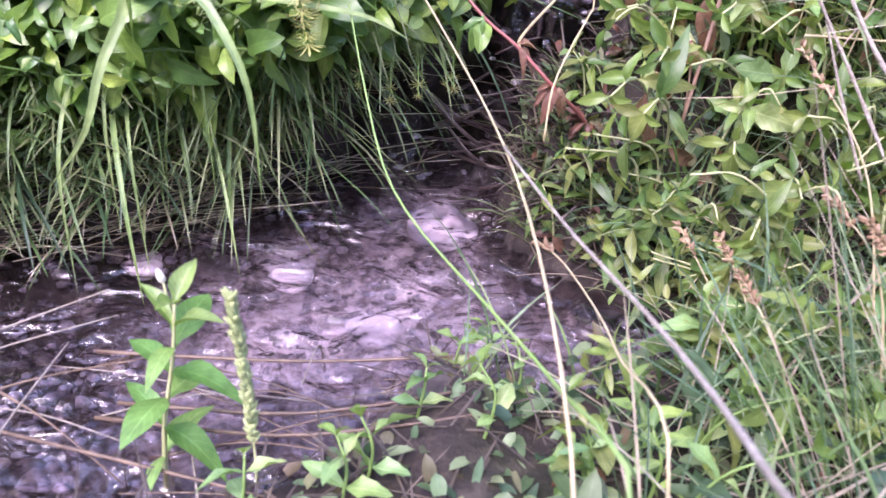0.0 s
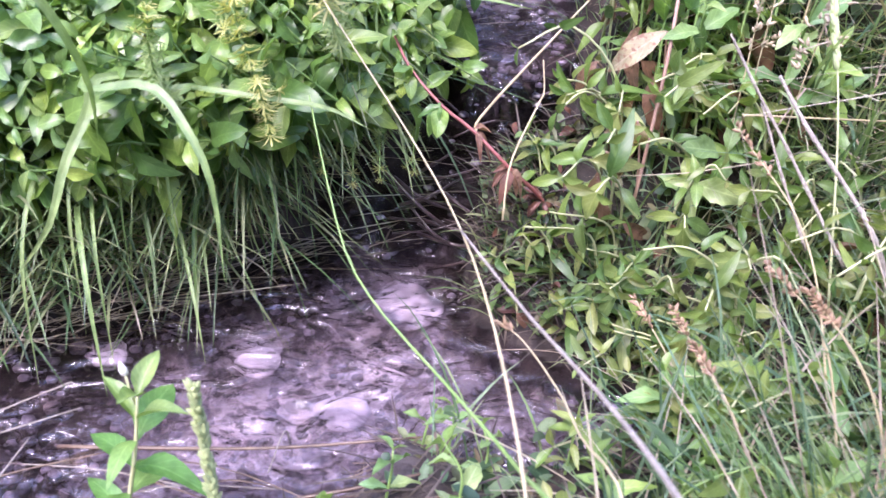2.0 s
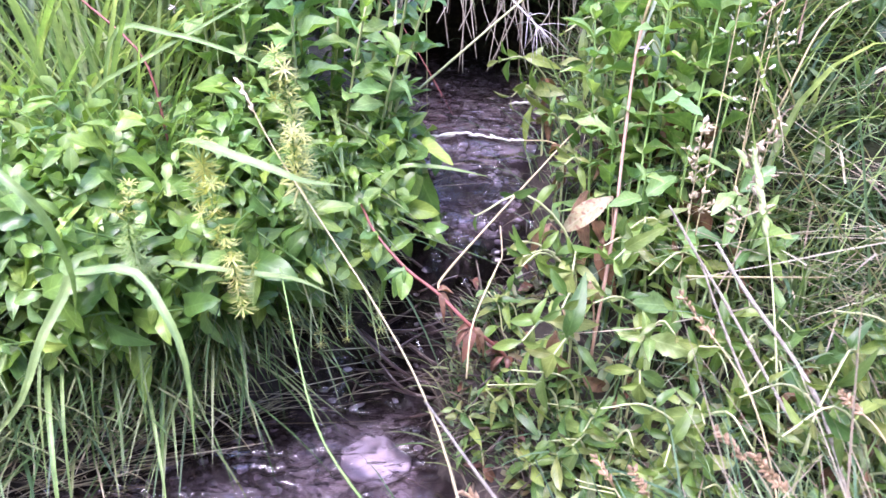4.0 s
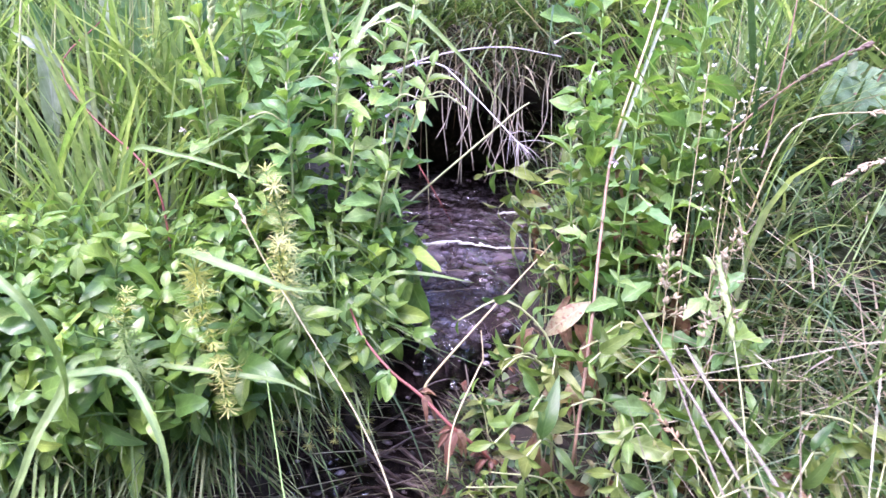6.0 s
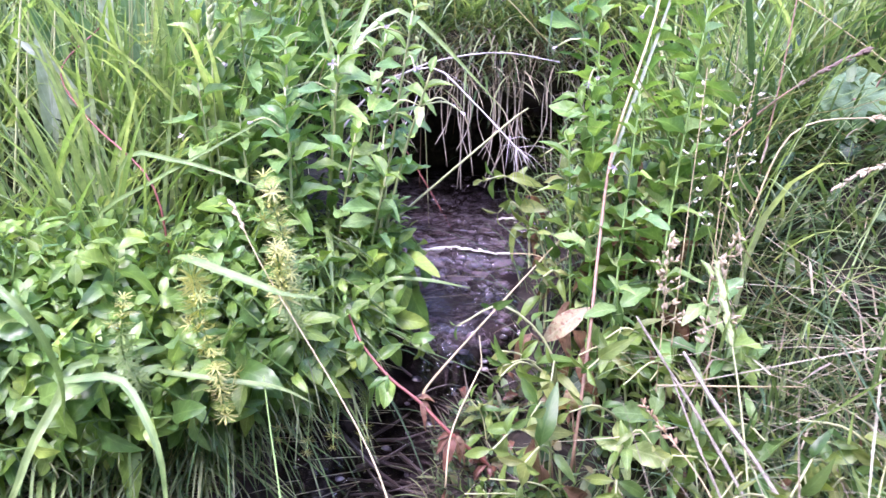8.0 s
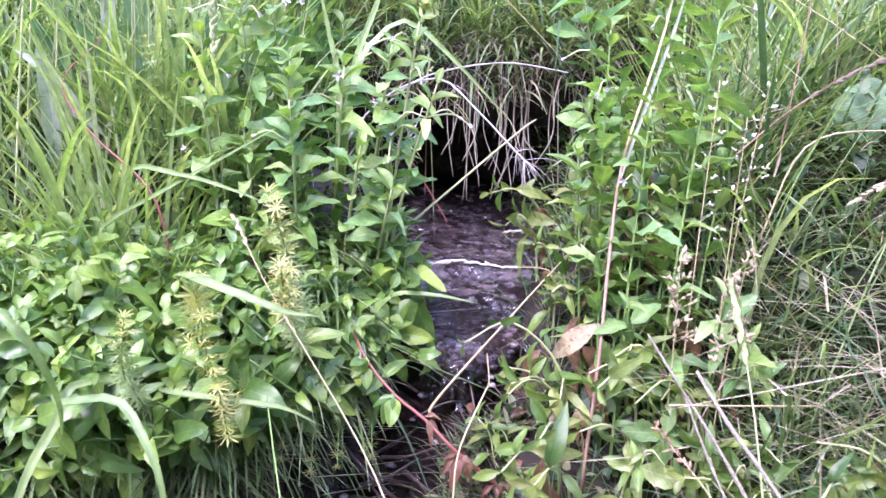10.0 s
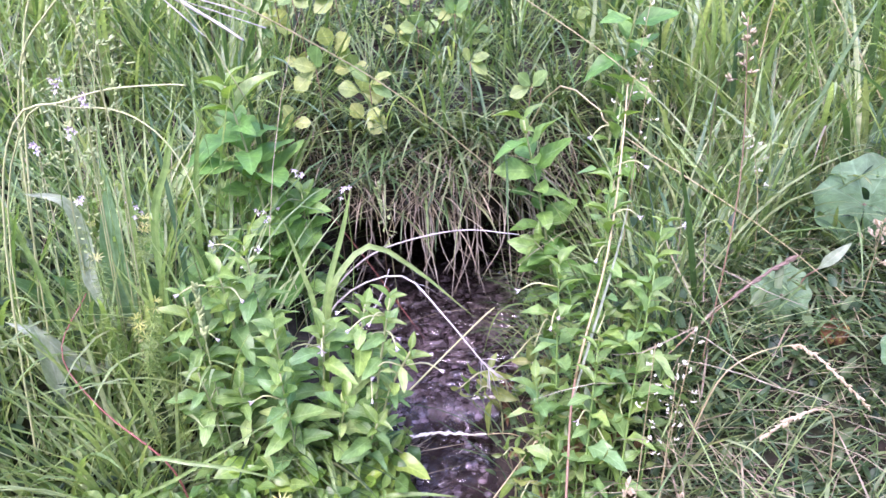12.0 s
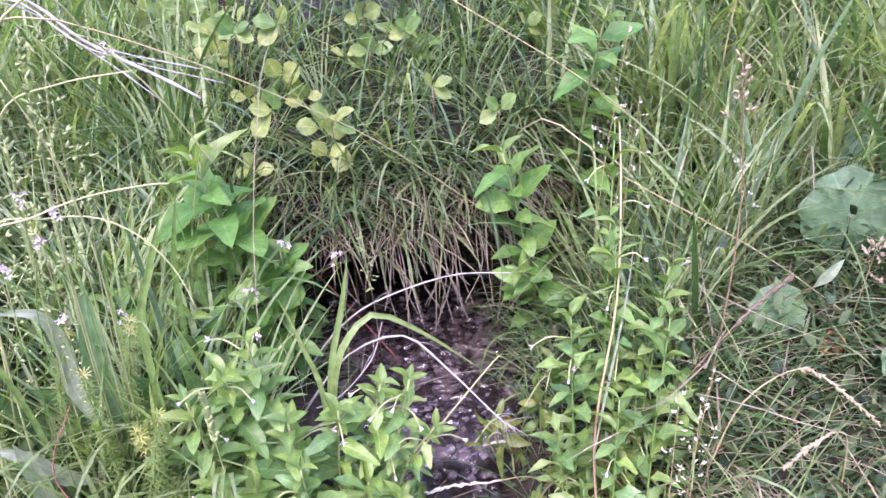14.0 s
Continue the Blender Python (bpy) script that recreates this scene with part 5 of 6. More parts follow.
for args in (
    (0.00, 1.00, (-0.005, 0.965, 0.590), 12, 0.050, 6), (-0.03, 1.00, (-0.03, 0.95, 0.565), 11, 0.048, 4),
    (0.08, 1.00, (0.117, 0.955, 0.525), 11, 0.048, 5), (0.10, 0.99, (0.145, 0.93, 0.545), 10, 0.040, 7),
    (0.10, 1.00, (0.165, 0.92, 0.490), 8, 0.032, 9), (0.02, 0.97, (0.022, 0.94, 0.505), 10, 0.050, 3),
    (-0.05, 0.95, (-0.055, 0.915, 0.470), 8, 0.042, 4), (0.05, 0.98, (0.072, 0.95, 0.503), 10, 0.042, 4),
    (-0.02, 0.96, (-0.020, 0.93, 0.44), 8, 0.046, 0), (0.06, 0.97, (0.095, 0.925, 0.43), 8, 0.046, 0), (0.09, 0.98, (0.125, 0.93, 0.39), 7, 0.044, 0), (-0.06, 0.97, (-0.07, 0.95, 0.54), 10, 0.046, 2),
    (0.03, 0.95, (0.030, 0.91, 0.47), 9, 0.044, 2), (0.10, 1.01, (0.12, 0.97, 0.46), 8, 0.036, 3),
):
    willowherb("willowherb with toothed light green leaves and tiny pink flowers", *args)
willowherb("tall dark-leaved willowherb behind the pool edge", -0.02, 1.20, (-0.062, 1.178, 0.708), 10, 0.088, 0, thick=0.0022, leaves=L_broad)
willowherb("dark-leaved willowherb behind the pool edge", 0.01, 1.22, (0.015, 1.20, 0.56), 7, 0.05, 2, thick=0.002, leaves=L_broad)
willowherb("broad-leaved green willowherb at the upper pool", 0.385, 1.30, (0.312, 1.25, 0.640), 9, 0.068, 0, thick=0.0022, leaves=L_broad)
willowherb("broad-leaved green willowherb at the upper pool", 0.40, 1.27, (0.330, 1.235, 0.47), 6, 0.056, 0, thick=0.002, leaves=L_broad)
willowherb("tall broad-leaved willowherb high on the bank", 0.46, 1.42, (0.480, 1.34, 0.800), 8, 0.070, 0, thick=0.0024, leaves=L_broad)
# by the tall stalk on the right bank
for args in (
    (0.335, 0.885, (0.405, 1.10, 0.720), 17, 0.040, 5), (0.36, 0.90, (0.385, 1.03, 0.63), 14, 0.042, 4), (0.37, 0.91, (0.435, 1.0, 0.59), 12, 0.046, 3),
    (0.38, 0.88, (0.417, 0.95, 0.56), 10, 0.048, 1), (0.33, 0.94, (0.325, 0.99, 0.55), 12, 0.044, 4), (0.32, 0.93, (0.30, 0.95, 0.43), 8, 0.042, 2),
    (0.345, 0.87, (0.36, 0.93, 0.48), 10, 0.042, 3), (0.355, 0.93, (0.345, 1.02, 0.50), 10, 0.044, 2), (0.39, 0.92, (0.40, 0.98, 0.47), 9, 0.044, 2), (0.335, 0.90, (0.325, 0.93, 0.36), 7, 0.042, 0),
    (0.41, 0.90, (0.445, 0.96, 0.46), 8, 0.044, 1),
):
    willowherb("willowherb with brownish lower stem and pale curling flowers", *args, stem_mat=M_stem, withered=0.2, thick=0.0015)
culm_pts = [Vector(p) for p in ((0.315, 0.83, 0.14), (0.323, 0.85, 0.261), (0.331, 0.90, 0.344), (0.343, 0.95, 0.430), (0.379, 1.0, 0.556), (0.40, 1.06, 0.66), (0.41, 1.10, 0.72))]
tall_culm = base("tall_dead_culm", culm_pts[0], "tall dead stalk, brown below and straw-pale above", "stem")
line = glide([p - culm_pts[0] for p in culm_pts], 24)
part_ob("lower_stalk", tube_mesh("lower_stalk", line[:13], [0.0016 - 0.00001 * k for k in range(13)], M_stembrown, 7), tall_culm, Matrix(), "reddish-brown lower stalk")
part_ob("upper_stalk", tube_mesh("upper_stalk", line[12:], [0.0015 - 0.00005 * k for k in range(13)], M_strawstem, 7), tall_culm, Matrix(), "bleached upper stalk")
part_ob("sheath", ribbon("sheath", [tuple(line[11]), tuple(line[13] + Vector((0.004, -0.004, 0))), tuple(line[16] + Vector((0.008, -0.004, 0))), tuple(line[18] + Vector((0.014, -0.004, 0.005)))], 0.0019, M_silver, up=(0.3, -0.9, 0.2), n=10), tall_culm, Matrix(), "pale split leaf sheath")
# big single leaves of the right bank
def lone_leaf(label, at, tip, size_set, bend=0.0, root_at=None, stalk_mat=None):
    """A leaf on its own stalk that rises from the ground."""
    a, t = Vector(at), Vector(tip)
    g = Vector(root_at) if root_at else Vector(spot(a.x + 0.02, a.y + 0.03))
    root = base("single_leaf", g, label, "leaf")
    part_ob("stalk", tube_mesh("stalk", glide([(0, 0, -0.01), tuple((a - g) * 0.5 + Vector((0, 0, 0.015))), tuple(a - g)], 8), [0.001] * 9, stalk_mat or M_stembrown, 5), root, Matrix())
    part_ob("leaf", size_set[0], root, turned(a - g, (-0.1, -0.75, 0.65), t - a, (t - a).length))
    return root


lone_leaf("large blotched brown leaf held over the fall", (0.327, 0.893, 0.282), (0.277, 0.893, 0.246), L_spot, root_at=spot(0.34, 0.91))
lone_leaf("pale yellowing leaf with red margins", (0.305, 0.828, 0.225), (0.312, 0.826, 0.185), L_pale)
lone_leaf("curled brown and yellow withered leaf", (0.284, 0.820, 0.200), (0.312, 0.815, 0.166), L_pale[1:])
lone_leaf("small reddish withered leaf by the fall", (0.275, 0.90, 0.25), (0.255, 0.885, 0.235), L_brown)

# dry sticks on the right bank
stem("dry_stick", "grey-pink dry stick leaning on the grassy bank", "twig", [(0.352, 0.80, 0.305), (0.379, 0.79, 0.267), (0.406, 0.77, 0.230), (0.445, 0.72, 0.17)], 0.0010, 0.0016, M_stick, 22, 0.2)
stem("dry_stick", "thicker grey-pink dry stick leaning on the grassy bank", "twig", [(0.390, 0.79, 0.281), (0.409, 0.76, 0.253), (0.446, 0.70, 0.205), (0.47, 0.66, 0.14)], 0.0014, 0.0020, M_stick, 22, 0.2)
stem("dry_straw", "thin bleached straw lying level on the bank", "stem", [(0.375, 0.80, 0.247), (0.44, 0.82, 0.243), (0.513, 0.85, 0.236)], 0.0009, 0.0007, M_strawstem)
stem("dry_stick", "thin forked dry twig on the grassy bank", "twig", [(0.382, 0.79, 0.262), (0.40, 0.765, 0.22), (0.425, 0.74, 0.17)], 0.0009, 0.0014, M_stick, 12, 0.2)

# dry twigs over the upper pool
def twiggy(label, ctrl, r0, r1, sprays, spray_len):
    o, c = local(ctrl)
    root = base("dry_twig", o, label, "twig", "dry twigs")
    pts = glide(c, 18)
    part_ob("stem", tube_mesh("stem", pts, [(r0 + (r1 - r0) * i / 18) * (1 + 0.15 * rng.uniform(-1, 1)) for i in range(19)], M_twig, 5), root, Matrix())
    for s, cnt in sprays:
        k = int(s * 17)
        ax = (pts[k + 1] - pts[k]).normalized()
        for _ in range(cnt):
            d = (ax * 0.8 + Vector(rng.uniform(-0.8, 0.8, 3)) + Vector((0, 0, -0.25))).normalized()
            ln = spray_len * rng.uniform(0.5, 1.2)
            end = pts[k] + d * ln
            part_ob("side_twig", tube_mesh("side_twig", glide([pts[k], pts[k].lerp(end, 0.5) + Vector((0, 0, 0.003)), end], 6), [r1 * 0.5 - r1 * 0.05 * q for q in range(7)], M_twig, 4), root, Matrix())
    return root


twiggy("pale dry twig ending in a spray over the upper pool", [(-0.01, 1.11, 0.33), (0.035, 1.10, 0.405), (0.085, 1.09, 0.47), (0.15, 1.075, 0.497), (0.195, 1.04, 0.468), (0.242, 0.995, 0.427), (0.262, 0.985, 0.410)], 0.0016, 0.0008, ((0.9, 7), (0.97, 14), (0.6, 2), (0.35, 2)), 0.036)
twiggy("pale dry twig bowed across the dark hollow", [(0.0, 1.19, 0.34), (0.04, 1.18, 0.41), (0.085, 1.165, 0.468), (0.135, 1.155, 0.502), (0.223, 1.159, 0.520), (0.30, 1.16, 0.512)], 0.0016, 0.0008, ((0.3, 3), (0.6, 2)), 0.08)
twiggy("pale forked dry twig low over the pool", [(0.01, 1.13, 0.36), (0.06, 1.13, 0.375), (0.11, 1.14, 0.42), (0.13, 1.15, 0.47)], 0.0013, 0.0007, ((0.3, 3), (0.6, 3)), 0.06)
stem("red_culm", "thin red stalk bent down into the upper pool", "stem", [(0.03, 1.34, 0.47), (0.08, 1.33, 0.40), (0.13, 1.31, 0.33), (0.17, 1.30, 0.27)], 0.0012, 0.0008, M_stemred)
stem("rush_culm", "green grass stem lying across the upper pool", "stem", [(0.07, 0.99, 0.27), (0.117, 1.014, 0.325), (0.18, 1.036, 0.385), (0.244, 1.057, 0.444), (0.262, 1.063, 0.458)], 0.0016, 0.0008, M_stempale)
blade("fine green blade arching into the upper pool", [(0.34, 1.14, 0.29), (0.31, 1.13, 0.34), (0.27, 1.12, 0.33), (0.25, 1.11, 0.285)], 0.0012, M_blade, up=(0, -0.6, 0.8))
blade("fine green blade arching into the upper pool", [(0.36, 1.25, 0.29), (0.33, 1.24, 0.36), (0.28, 1.22, 0.36), (0.255, 1.20, 0.29)], 0.0012, M_blade, up=(0, -0.6, 0.8))
blade("green blade pointing over the fall", [(0.10, 0.95, 0.25), (0.13, 0.93, 0.285), (0.17, 0.93, 0.288), (0.215, 0.93, 0.283)], 0.003, M_blade, up=(0, -0.5, 0.9))

# arching seed heads at the fall
seed_grass("pale dry seed head arching over the sill", [(0.31, 1.03, 0.27), (0.285, 1.02, 0.30), (0.233, 1.02, 0.300), (0.188, 1.02, 0.304), (0.160, 1.02, 0.299)], 0.0007, M_strawstem, 0.6, 30, "white", 0.007, 0.45)
seed_grass("pale dry seed head arching over the sill", [(0.31, 1.06, 0.26), (0.289, 1.05, 0.310), (0.268, 1.05, 0.334), (0.238, 1.05, 0.334)], 0.0007, M_strawstem, 0.4, 18, "white", 0.006, 0.45)

# long diagonal culms of the far bank
seed_grass("very long straw culm leaning across the hollow", [(-0.40, 1.14, 0.42), (-0.32, 1.16, 0.80), (-0.21, 1.18, 0.868), (-0.090, 1.20, 0.827), (0.069, 1.25, 0.727), (0.176, 1.28, 0.645), (0.364, 1.30, 0.475)], 0.0013, M_strawstem, 0.04, 5, "straw", 0.006)
seed_grass("long straw culm leaning from the slope", [(-0.02, 1.75, 0.62), (0.06, 1.64, 0.93), (0.18, 1.53, 0.872), (0.288, 1.45, 0.802), (0.426, 1.35, 0.716), (0.50, 1.30, 0.66)], 0.0013, M_strawstem, 0.05, 5, "straw", 0.006)
seed_grass("long straw culm lying over the grassy bank", [(0.30, 1.42, 0.48), (0.345, 1.24, 0.68), (0.385, 1.13, 0.685), (0.403, 1.10, 0.665), (0.574, 1.05, 0.559), (0.714, 1.0, 0.450), (0.80, 0.97, 0.40)], 0.0011, M_strawstem, 0.05, 5, "straw", 0.006)
seed_grass("long straw culm lying over the grassy bank", [(0.66, 1.38, 0.52), (0.68, 1.35, 0.85), (0.719, 1.30, 0.791), (0.828, 1.20, 0.575), (0.88, 1.15, 0.47)], 0.0012, M_strawstem, 0.05, 5, "straw", 0.006)
seed_grass("upright thin brown culm with a small seed head", [(0.50, 1.0, 0.40), (0.52, 1.02, 0.62), (0.51, 1.04, 0.80)], 0.0010, M_stembrown, 0.2, 10, "straw", 0.007, 0.6, 0.02)

# branched heads of meadow grass
for label, root_xy, top, husk, cnt, br in (
    ("meadow grass with a loose pale green seed head", (-0.19, 1.03), (-0.168, 1.0, 0.74), "green", 12, 0.035), ("meadow grass with a loose pale green seed head", (-0.16, 1.02), (-0.124, 1.0, 0.83), "green", 14, 0.04),
    ("meadow grass with a loose pale green seed head", (-0.20, 1.05), (-0.134, 1.05, 0.88), "green", 14, 0.04), ("meadow grass with a loose pale green seed head", (-0.24, 1.03), (-0.20, 1.0, 0.78), "green", 12, 0.04),
    ("meadow grass with a loose white seed head", (0.42, 1.22), (0.455, 1.20, 0.80), "white", 12, 0.03), ("meadow grass with a loose white seed head", (0.43, 1.15), (0.44, 1.12, 0.74), "white", 12, 0.035),
    ("bleached fluffy white seed head over the herbs", (0.40, 0.87), (0.41, 0.90, 0.505), "white", 16, 0.022), ("bleached fluffy white seed head over the herbs", (0.43, 0.88), (0.44, 0.91, 0.475), "white", 16, 0.022),
    ("bleached fluffy white seed head over the herbs", (0.44, 0.92), (0.462, 0.93, 0.505), "white", 14, 0.025), ("brownish loose seed head among the herbs", (0.42, 0.84), (0.43, 0.83, 0.37), "straw", 16, 0.025),
    ("brownish loose seed head among the herbs", (0.39, 0.86), (0.385, 0.86, 0.36), "straw", 16, 0.022), ("meadow grass with a loose pale seed head", (0.60, 1.12), (0.56, 1.10, 0.66), "white", 10, 0.03),
    ("meadow grass with a loose pale seed head", (0.68, 1.02), (0.66, 0.98, 0.60), "straw", 10, 0.03), ("meadow grass with a loose pale seed head", (-0.06, 1.5), (-0.10, 1.45, 0.85), "green", 10, 0.04),
    ("thin grass with a sparse seed head by the hollow", (0.13, 1.38), (0.115, 1.20, 0.57), "green", 8, 0.015),
):
    a, b, c_ = spot(*root_xy)
    t = Vector(top)
    seed_grass(label, [(a, b, c_ - 0.01), (a * 0.6 + t.x * 0.4, b * 0.5 + t.y * 0.5, c_ * 0.45 + t.z * 0.55), tuple(t)], 0.0008, M_strawstem if husk != "green" else M_stempale, 0.42, cnt + (-3 if husk == "white" else 8), husk, 0.0042 if husk == "white" else 0.0065, 0.5, br)
seed_grass("drooping straw-coloured feathery seed head", [(0.47, 0.93, 0.36), (0.50, 0.93, 0.45), (0.572, 0.95, 0.468), (0.60, 0.92, 0.462), (0.635, 0.89, 0.43)], 0.0010, M_strawstem, 0.5, 50, "straw", 0.0065, 0.7)
seed_grass("drooping straw-coloured feathery seed head", [(0.62, 0.90, 0.33), (0.60, 0.89, 0.42), (0.56, 0.88, 0.43), (0.52, 0.87, 0.41)], 0.0009, M_strawstem, 0.5, 40, "straw", 0.006, 0.7)
seed_grass("dark purple-brown grass spike leaning on the bank", [(0.42, 0.98, 0.40), (0.50, 1.0, 0.475), (0.56, 1.02, 0.515), (0.60, 1.03, 0.535)], 0.0010, M_stembrown, 0.55, 40, "purple", 0.009, 0.25)
seed_grass("fluffy green grass spike above the mint", [(-0.04, 0.96, 0.24), (-0.045, 0.93, 0.45), (-0.046, 0.923, 0.565)], 0.0008, M_stempale, 0.3, 34, "green", 0.010, 0.6)
seed_grass("fluffy green grass spike in front of the grassy bank", [(0.44, 0.71, 0.14), (0.43, 0.77, 0.26), (0.417, 0.82, 0.345)], 0.0010, M_stempale, 0.35, 40, "green", 0.010, 0.25)
# rusty rush heads of the right bank
for label, ctrl, cnt in (
    ("rush stem with rusty brown flower clusters", [(0.36, 0.64, 0.05), (0.33, 0.66, 0.11), (0.30, 0.69, 0.147)], 10), ("rush stem with rusty brown flower clusters", [(0.37, 0.62, 0.05), (0.345, 0.645, 0.12), (0.318, 0.66, 0.162)], 12),
    ("rush stem with rusty brown flower clusters", [(0.38, 0.56, 0.06), (0.35, 0.59, 0.13), (0.321, 0.615, 0.168)], 14), ("rush stem with rusty brown flower clusters", [(0.42, 0.56, 0.06), (0.39, 0.60, 0.18), (0.352, 0.62, 0.222)], 14),
    ("rush stem with rusty brown flower clusters", [(0.45, 0.54, 0.06), (0.41, 0.58, 0.17), (0.368, 0.60, 0.22)], 14), ("rush stem with rusty brown flower clusters", [(0.43, 0.62, 0.08), (0.40, 0.68, 0.20), (0.345, 0.715, 0.268)], 10),
    ("rush stem with rusty brown flower clusters", [(0.50, 0.60, 0.10), (0.47, 0.64, 0.20), (0.44, 0.66, 0.23)], 12),
):
    seed_grass(label, ctrl, 0.0009, M_strawstem, 0.22, cnt * 2, "rust", 0.0052, 1.5)

# ---- broad and odd leaves of the meadow ----
def big_leaf(label, root_xy, ctrl, width, material, name="dock_leaf"):
    a, b, c_ = spot(*root_xy)
    root = base(name, (a, b, c_), label, "leaf", "")
    o = Vector((a, b, c_))
    c0 = Vector(ctrl[0]) - o
    part_ob("stalk", tube_mesh("stalk", glide([(0, 0, -0.01), tuple(c0 * 0.5), tuple(c0)], 8), [0.0016] * 9, M_stempale, 5), root, Matrix())
    part_ob("leaf_blade", ribbon("leaf_blade", [tuple(Vector(p) - o) for p in ctrl], width, material, up=(0.2, -0.8, 0.5), n=14, tip=0.02, foot=0.08), root, Matrix())
    return root


big_leaf("long curling leaf showing its pale silvery underside", (-0.17, 1.04), [(-0.165, 1.01, 0.45), (-0.185, 1.0, 0.528), (-0.183, 1.0, 0.586), (-0.19, 0.99, 0.632), (-0.225, 0.98, 0.645)], 0.0080, M_silver)
big_leaf("long green leaf beside the curling one", (-0.17, 1.05), [(-0.16, 1.03, 0.45), (-0.165, 1.02, 0.55), (-0.155, 1.02, 0.65)], 0.014, M_colt)
big_leaf("drooping half-withered long pale leaf", (-0.17, 1.0), [(-0.19, 0.99, 0.42), (-0.215, 0.975, 0.45), (-0.24, 0.97, 0.485), (-0.27, 0.965, 0.505)], 0.0085, M_silver)
big_leaf("long pale leaf among the grass", (-0.24, 1.0), [(-0.24, 0.98, 0.38), (-0.23, 0.96, 0.46), (-0.235, 0.95, 0.52)], 0.010, M_silver)
for k in range(5):
    big_leaf("long narrow green leaf among the grass", (-0.25 + 0.04 * k, 1.06), [(-0.25 + 0.04 * k, 1.05, 0.42), (-0.26 + 0.045 * k, 1.03, 0.50), (-0.28 + 0.05 * k, 1.0, 0.545)], 0.009, M_colt)
stem("red_culm", "thin red stalk bent through the grass", "stem", [(-0.07, 0.88, 0.30), (-0.088, 0.88, 0.379), (-0.161, 0.91, 0.43), (-0.210, 0.95, 0.475), (-0.195, 1.0, 0.52)], 0.0012, 0.0007, M_stemred)


def coltsfoot(label, root_xy, heart, facing, radius, material, lobes=9):
    a, b, c_ = spot(*root_xy)
    o = Vector((a, b, c_))
    root = base("coltsfoot", o, label, "plant", "coltsfoots")
    h0 = Vector(heart) - o
    part_ob("stalk", tube_mesh("stalk", glide([(0, 0, -0.01), tuple(h0 * 0.55 + Vector((0, 0.02, 0.01))), tuple(h0)], 10), [0.0022] * 11, M_stembrown, 6), root, Matrix())
    rings, around = 5, 40
    verts, faces, uv = [(0, 0, 0)], [], [(0.5, 0)]
    for i in range(1, rings + 1):
        for k in range(around + 1):
            ang = (k / around - 0.5) * 2 * math.pi * 0.985
            rad = radius * i / rings * (1 + 0.05 * math.cos(ang * lobes) * (i == rings) + 0.08 * math.cos(ang)) * (0.97 + 0.05 * math.sin(3 * ang + 1))
            z = 0.04 * radius * math.cos(ang * lobes) * (i / rings) ** 2 * 0.4 - 0.22 * radius * (i / rings) ** 2 + 0.05 * radius * math.sin(2 * ang + i)
            verts.append((math.sin(ang) * rad, math.cos(ang) * rad, z))
            uv.append((0.5 + ang * 4 / math.pi % 1 - 0.5, i / rings))
    for k in range(around):
        faces.append((0, 1 + k, 2 + k))
    for i in range(rings - 1):
        for k in range(around):
            q = 1 + i * (around + 1) + k
            faces.append((q, q + around + 1, q + around + 2, q + 1))
    leaf = mesh_object("leaf_blade", verts, faces, material, uv, parent=root)
    leaf.matrix_basis = turned(h0, facing, (0.1, 0.25, 0.9), 1.0)
    return root


coltsfoot("large round grey-green coltsfoot leaf on a tall stalk", (0.76, 1.20), (0.694, 1.075, 0.580), (-0.35, -0.75, 0.55), 0.054, M_colt)
coltsfoot("coltsfoot leaf half hidden in the grass", (0.64, 1.12), (0.596, 1.033, 0.484), (-0.3, -0.8, 0.5), 0.034, M_colt)
coltsfoot("orange-brown dying coltsfoot leaf", (0.67, 1.04), (0.650, 0.998, 0.452), (0.05, -0.35, 0.9), 0.017, M_rustleaf, 5)
coltsfoot("coltsfoot leaf low on the grassy bank", (0.74, 0.98), (0.70, 0.93, 0.47), (-0.2, -0.75, 0.6), 0.035, M_colt)
lone_leaf("silvery curled withered leaf on the grassy bank", (0.625, 1.02, 0.525), (0.640, 1.0, 0.560), L_silver, root_at=spot(0.61, 1.05))


def strawberry(label, root_xy, top, size, leaves=None):
    a, b, c_ = spot(*root_xy)
    o = Vector((a, b, c_))
    root = base("wild_strawberry", o, label, "plant", "wild strawberries")
    t = Vector(top) - o
    part_ob("stalk", tube_mesh("stalk", glide([(0, 0, -0.01), tuple(t * 0.5 + Vector((0, 0.02, 0.03))), tuple(t)], 8), [0.0009] * 9, M_stembrown, 5), root, Matrix())
    leaves = leaves or L_straw
    face = (rng.uniform(-0.5, 0.5), rng.uniform(-0.9, -0.3), rng.uniform(0.5, 0.9))
    swing = rng.uniform(-1.2, 1.2)
    for ang in (-1.25, 0.0, 1.25):
        d = Vector((math.sin(ang + swing), -0.35, math.cos(ang + swing) * 0.8))
        part_ob("leaflet", leaves[rng.randint(len(leaves))], root, turned(t, face, d, size * rng.uniform(0.8, 1.1)))
    return root


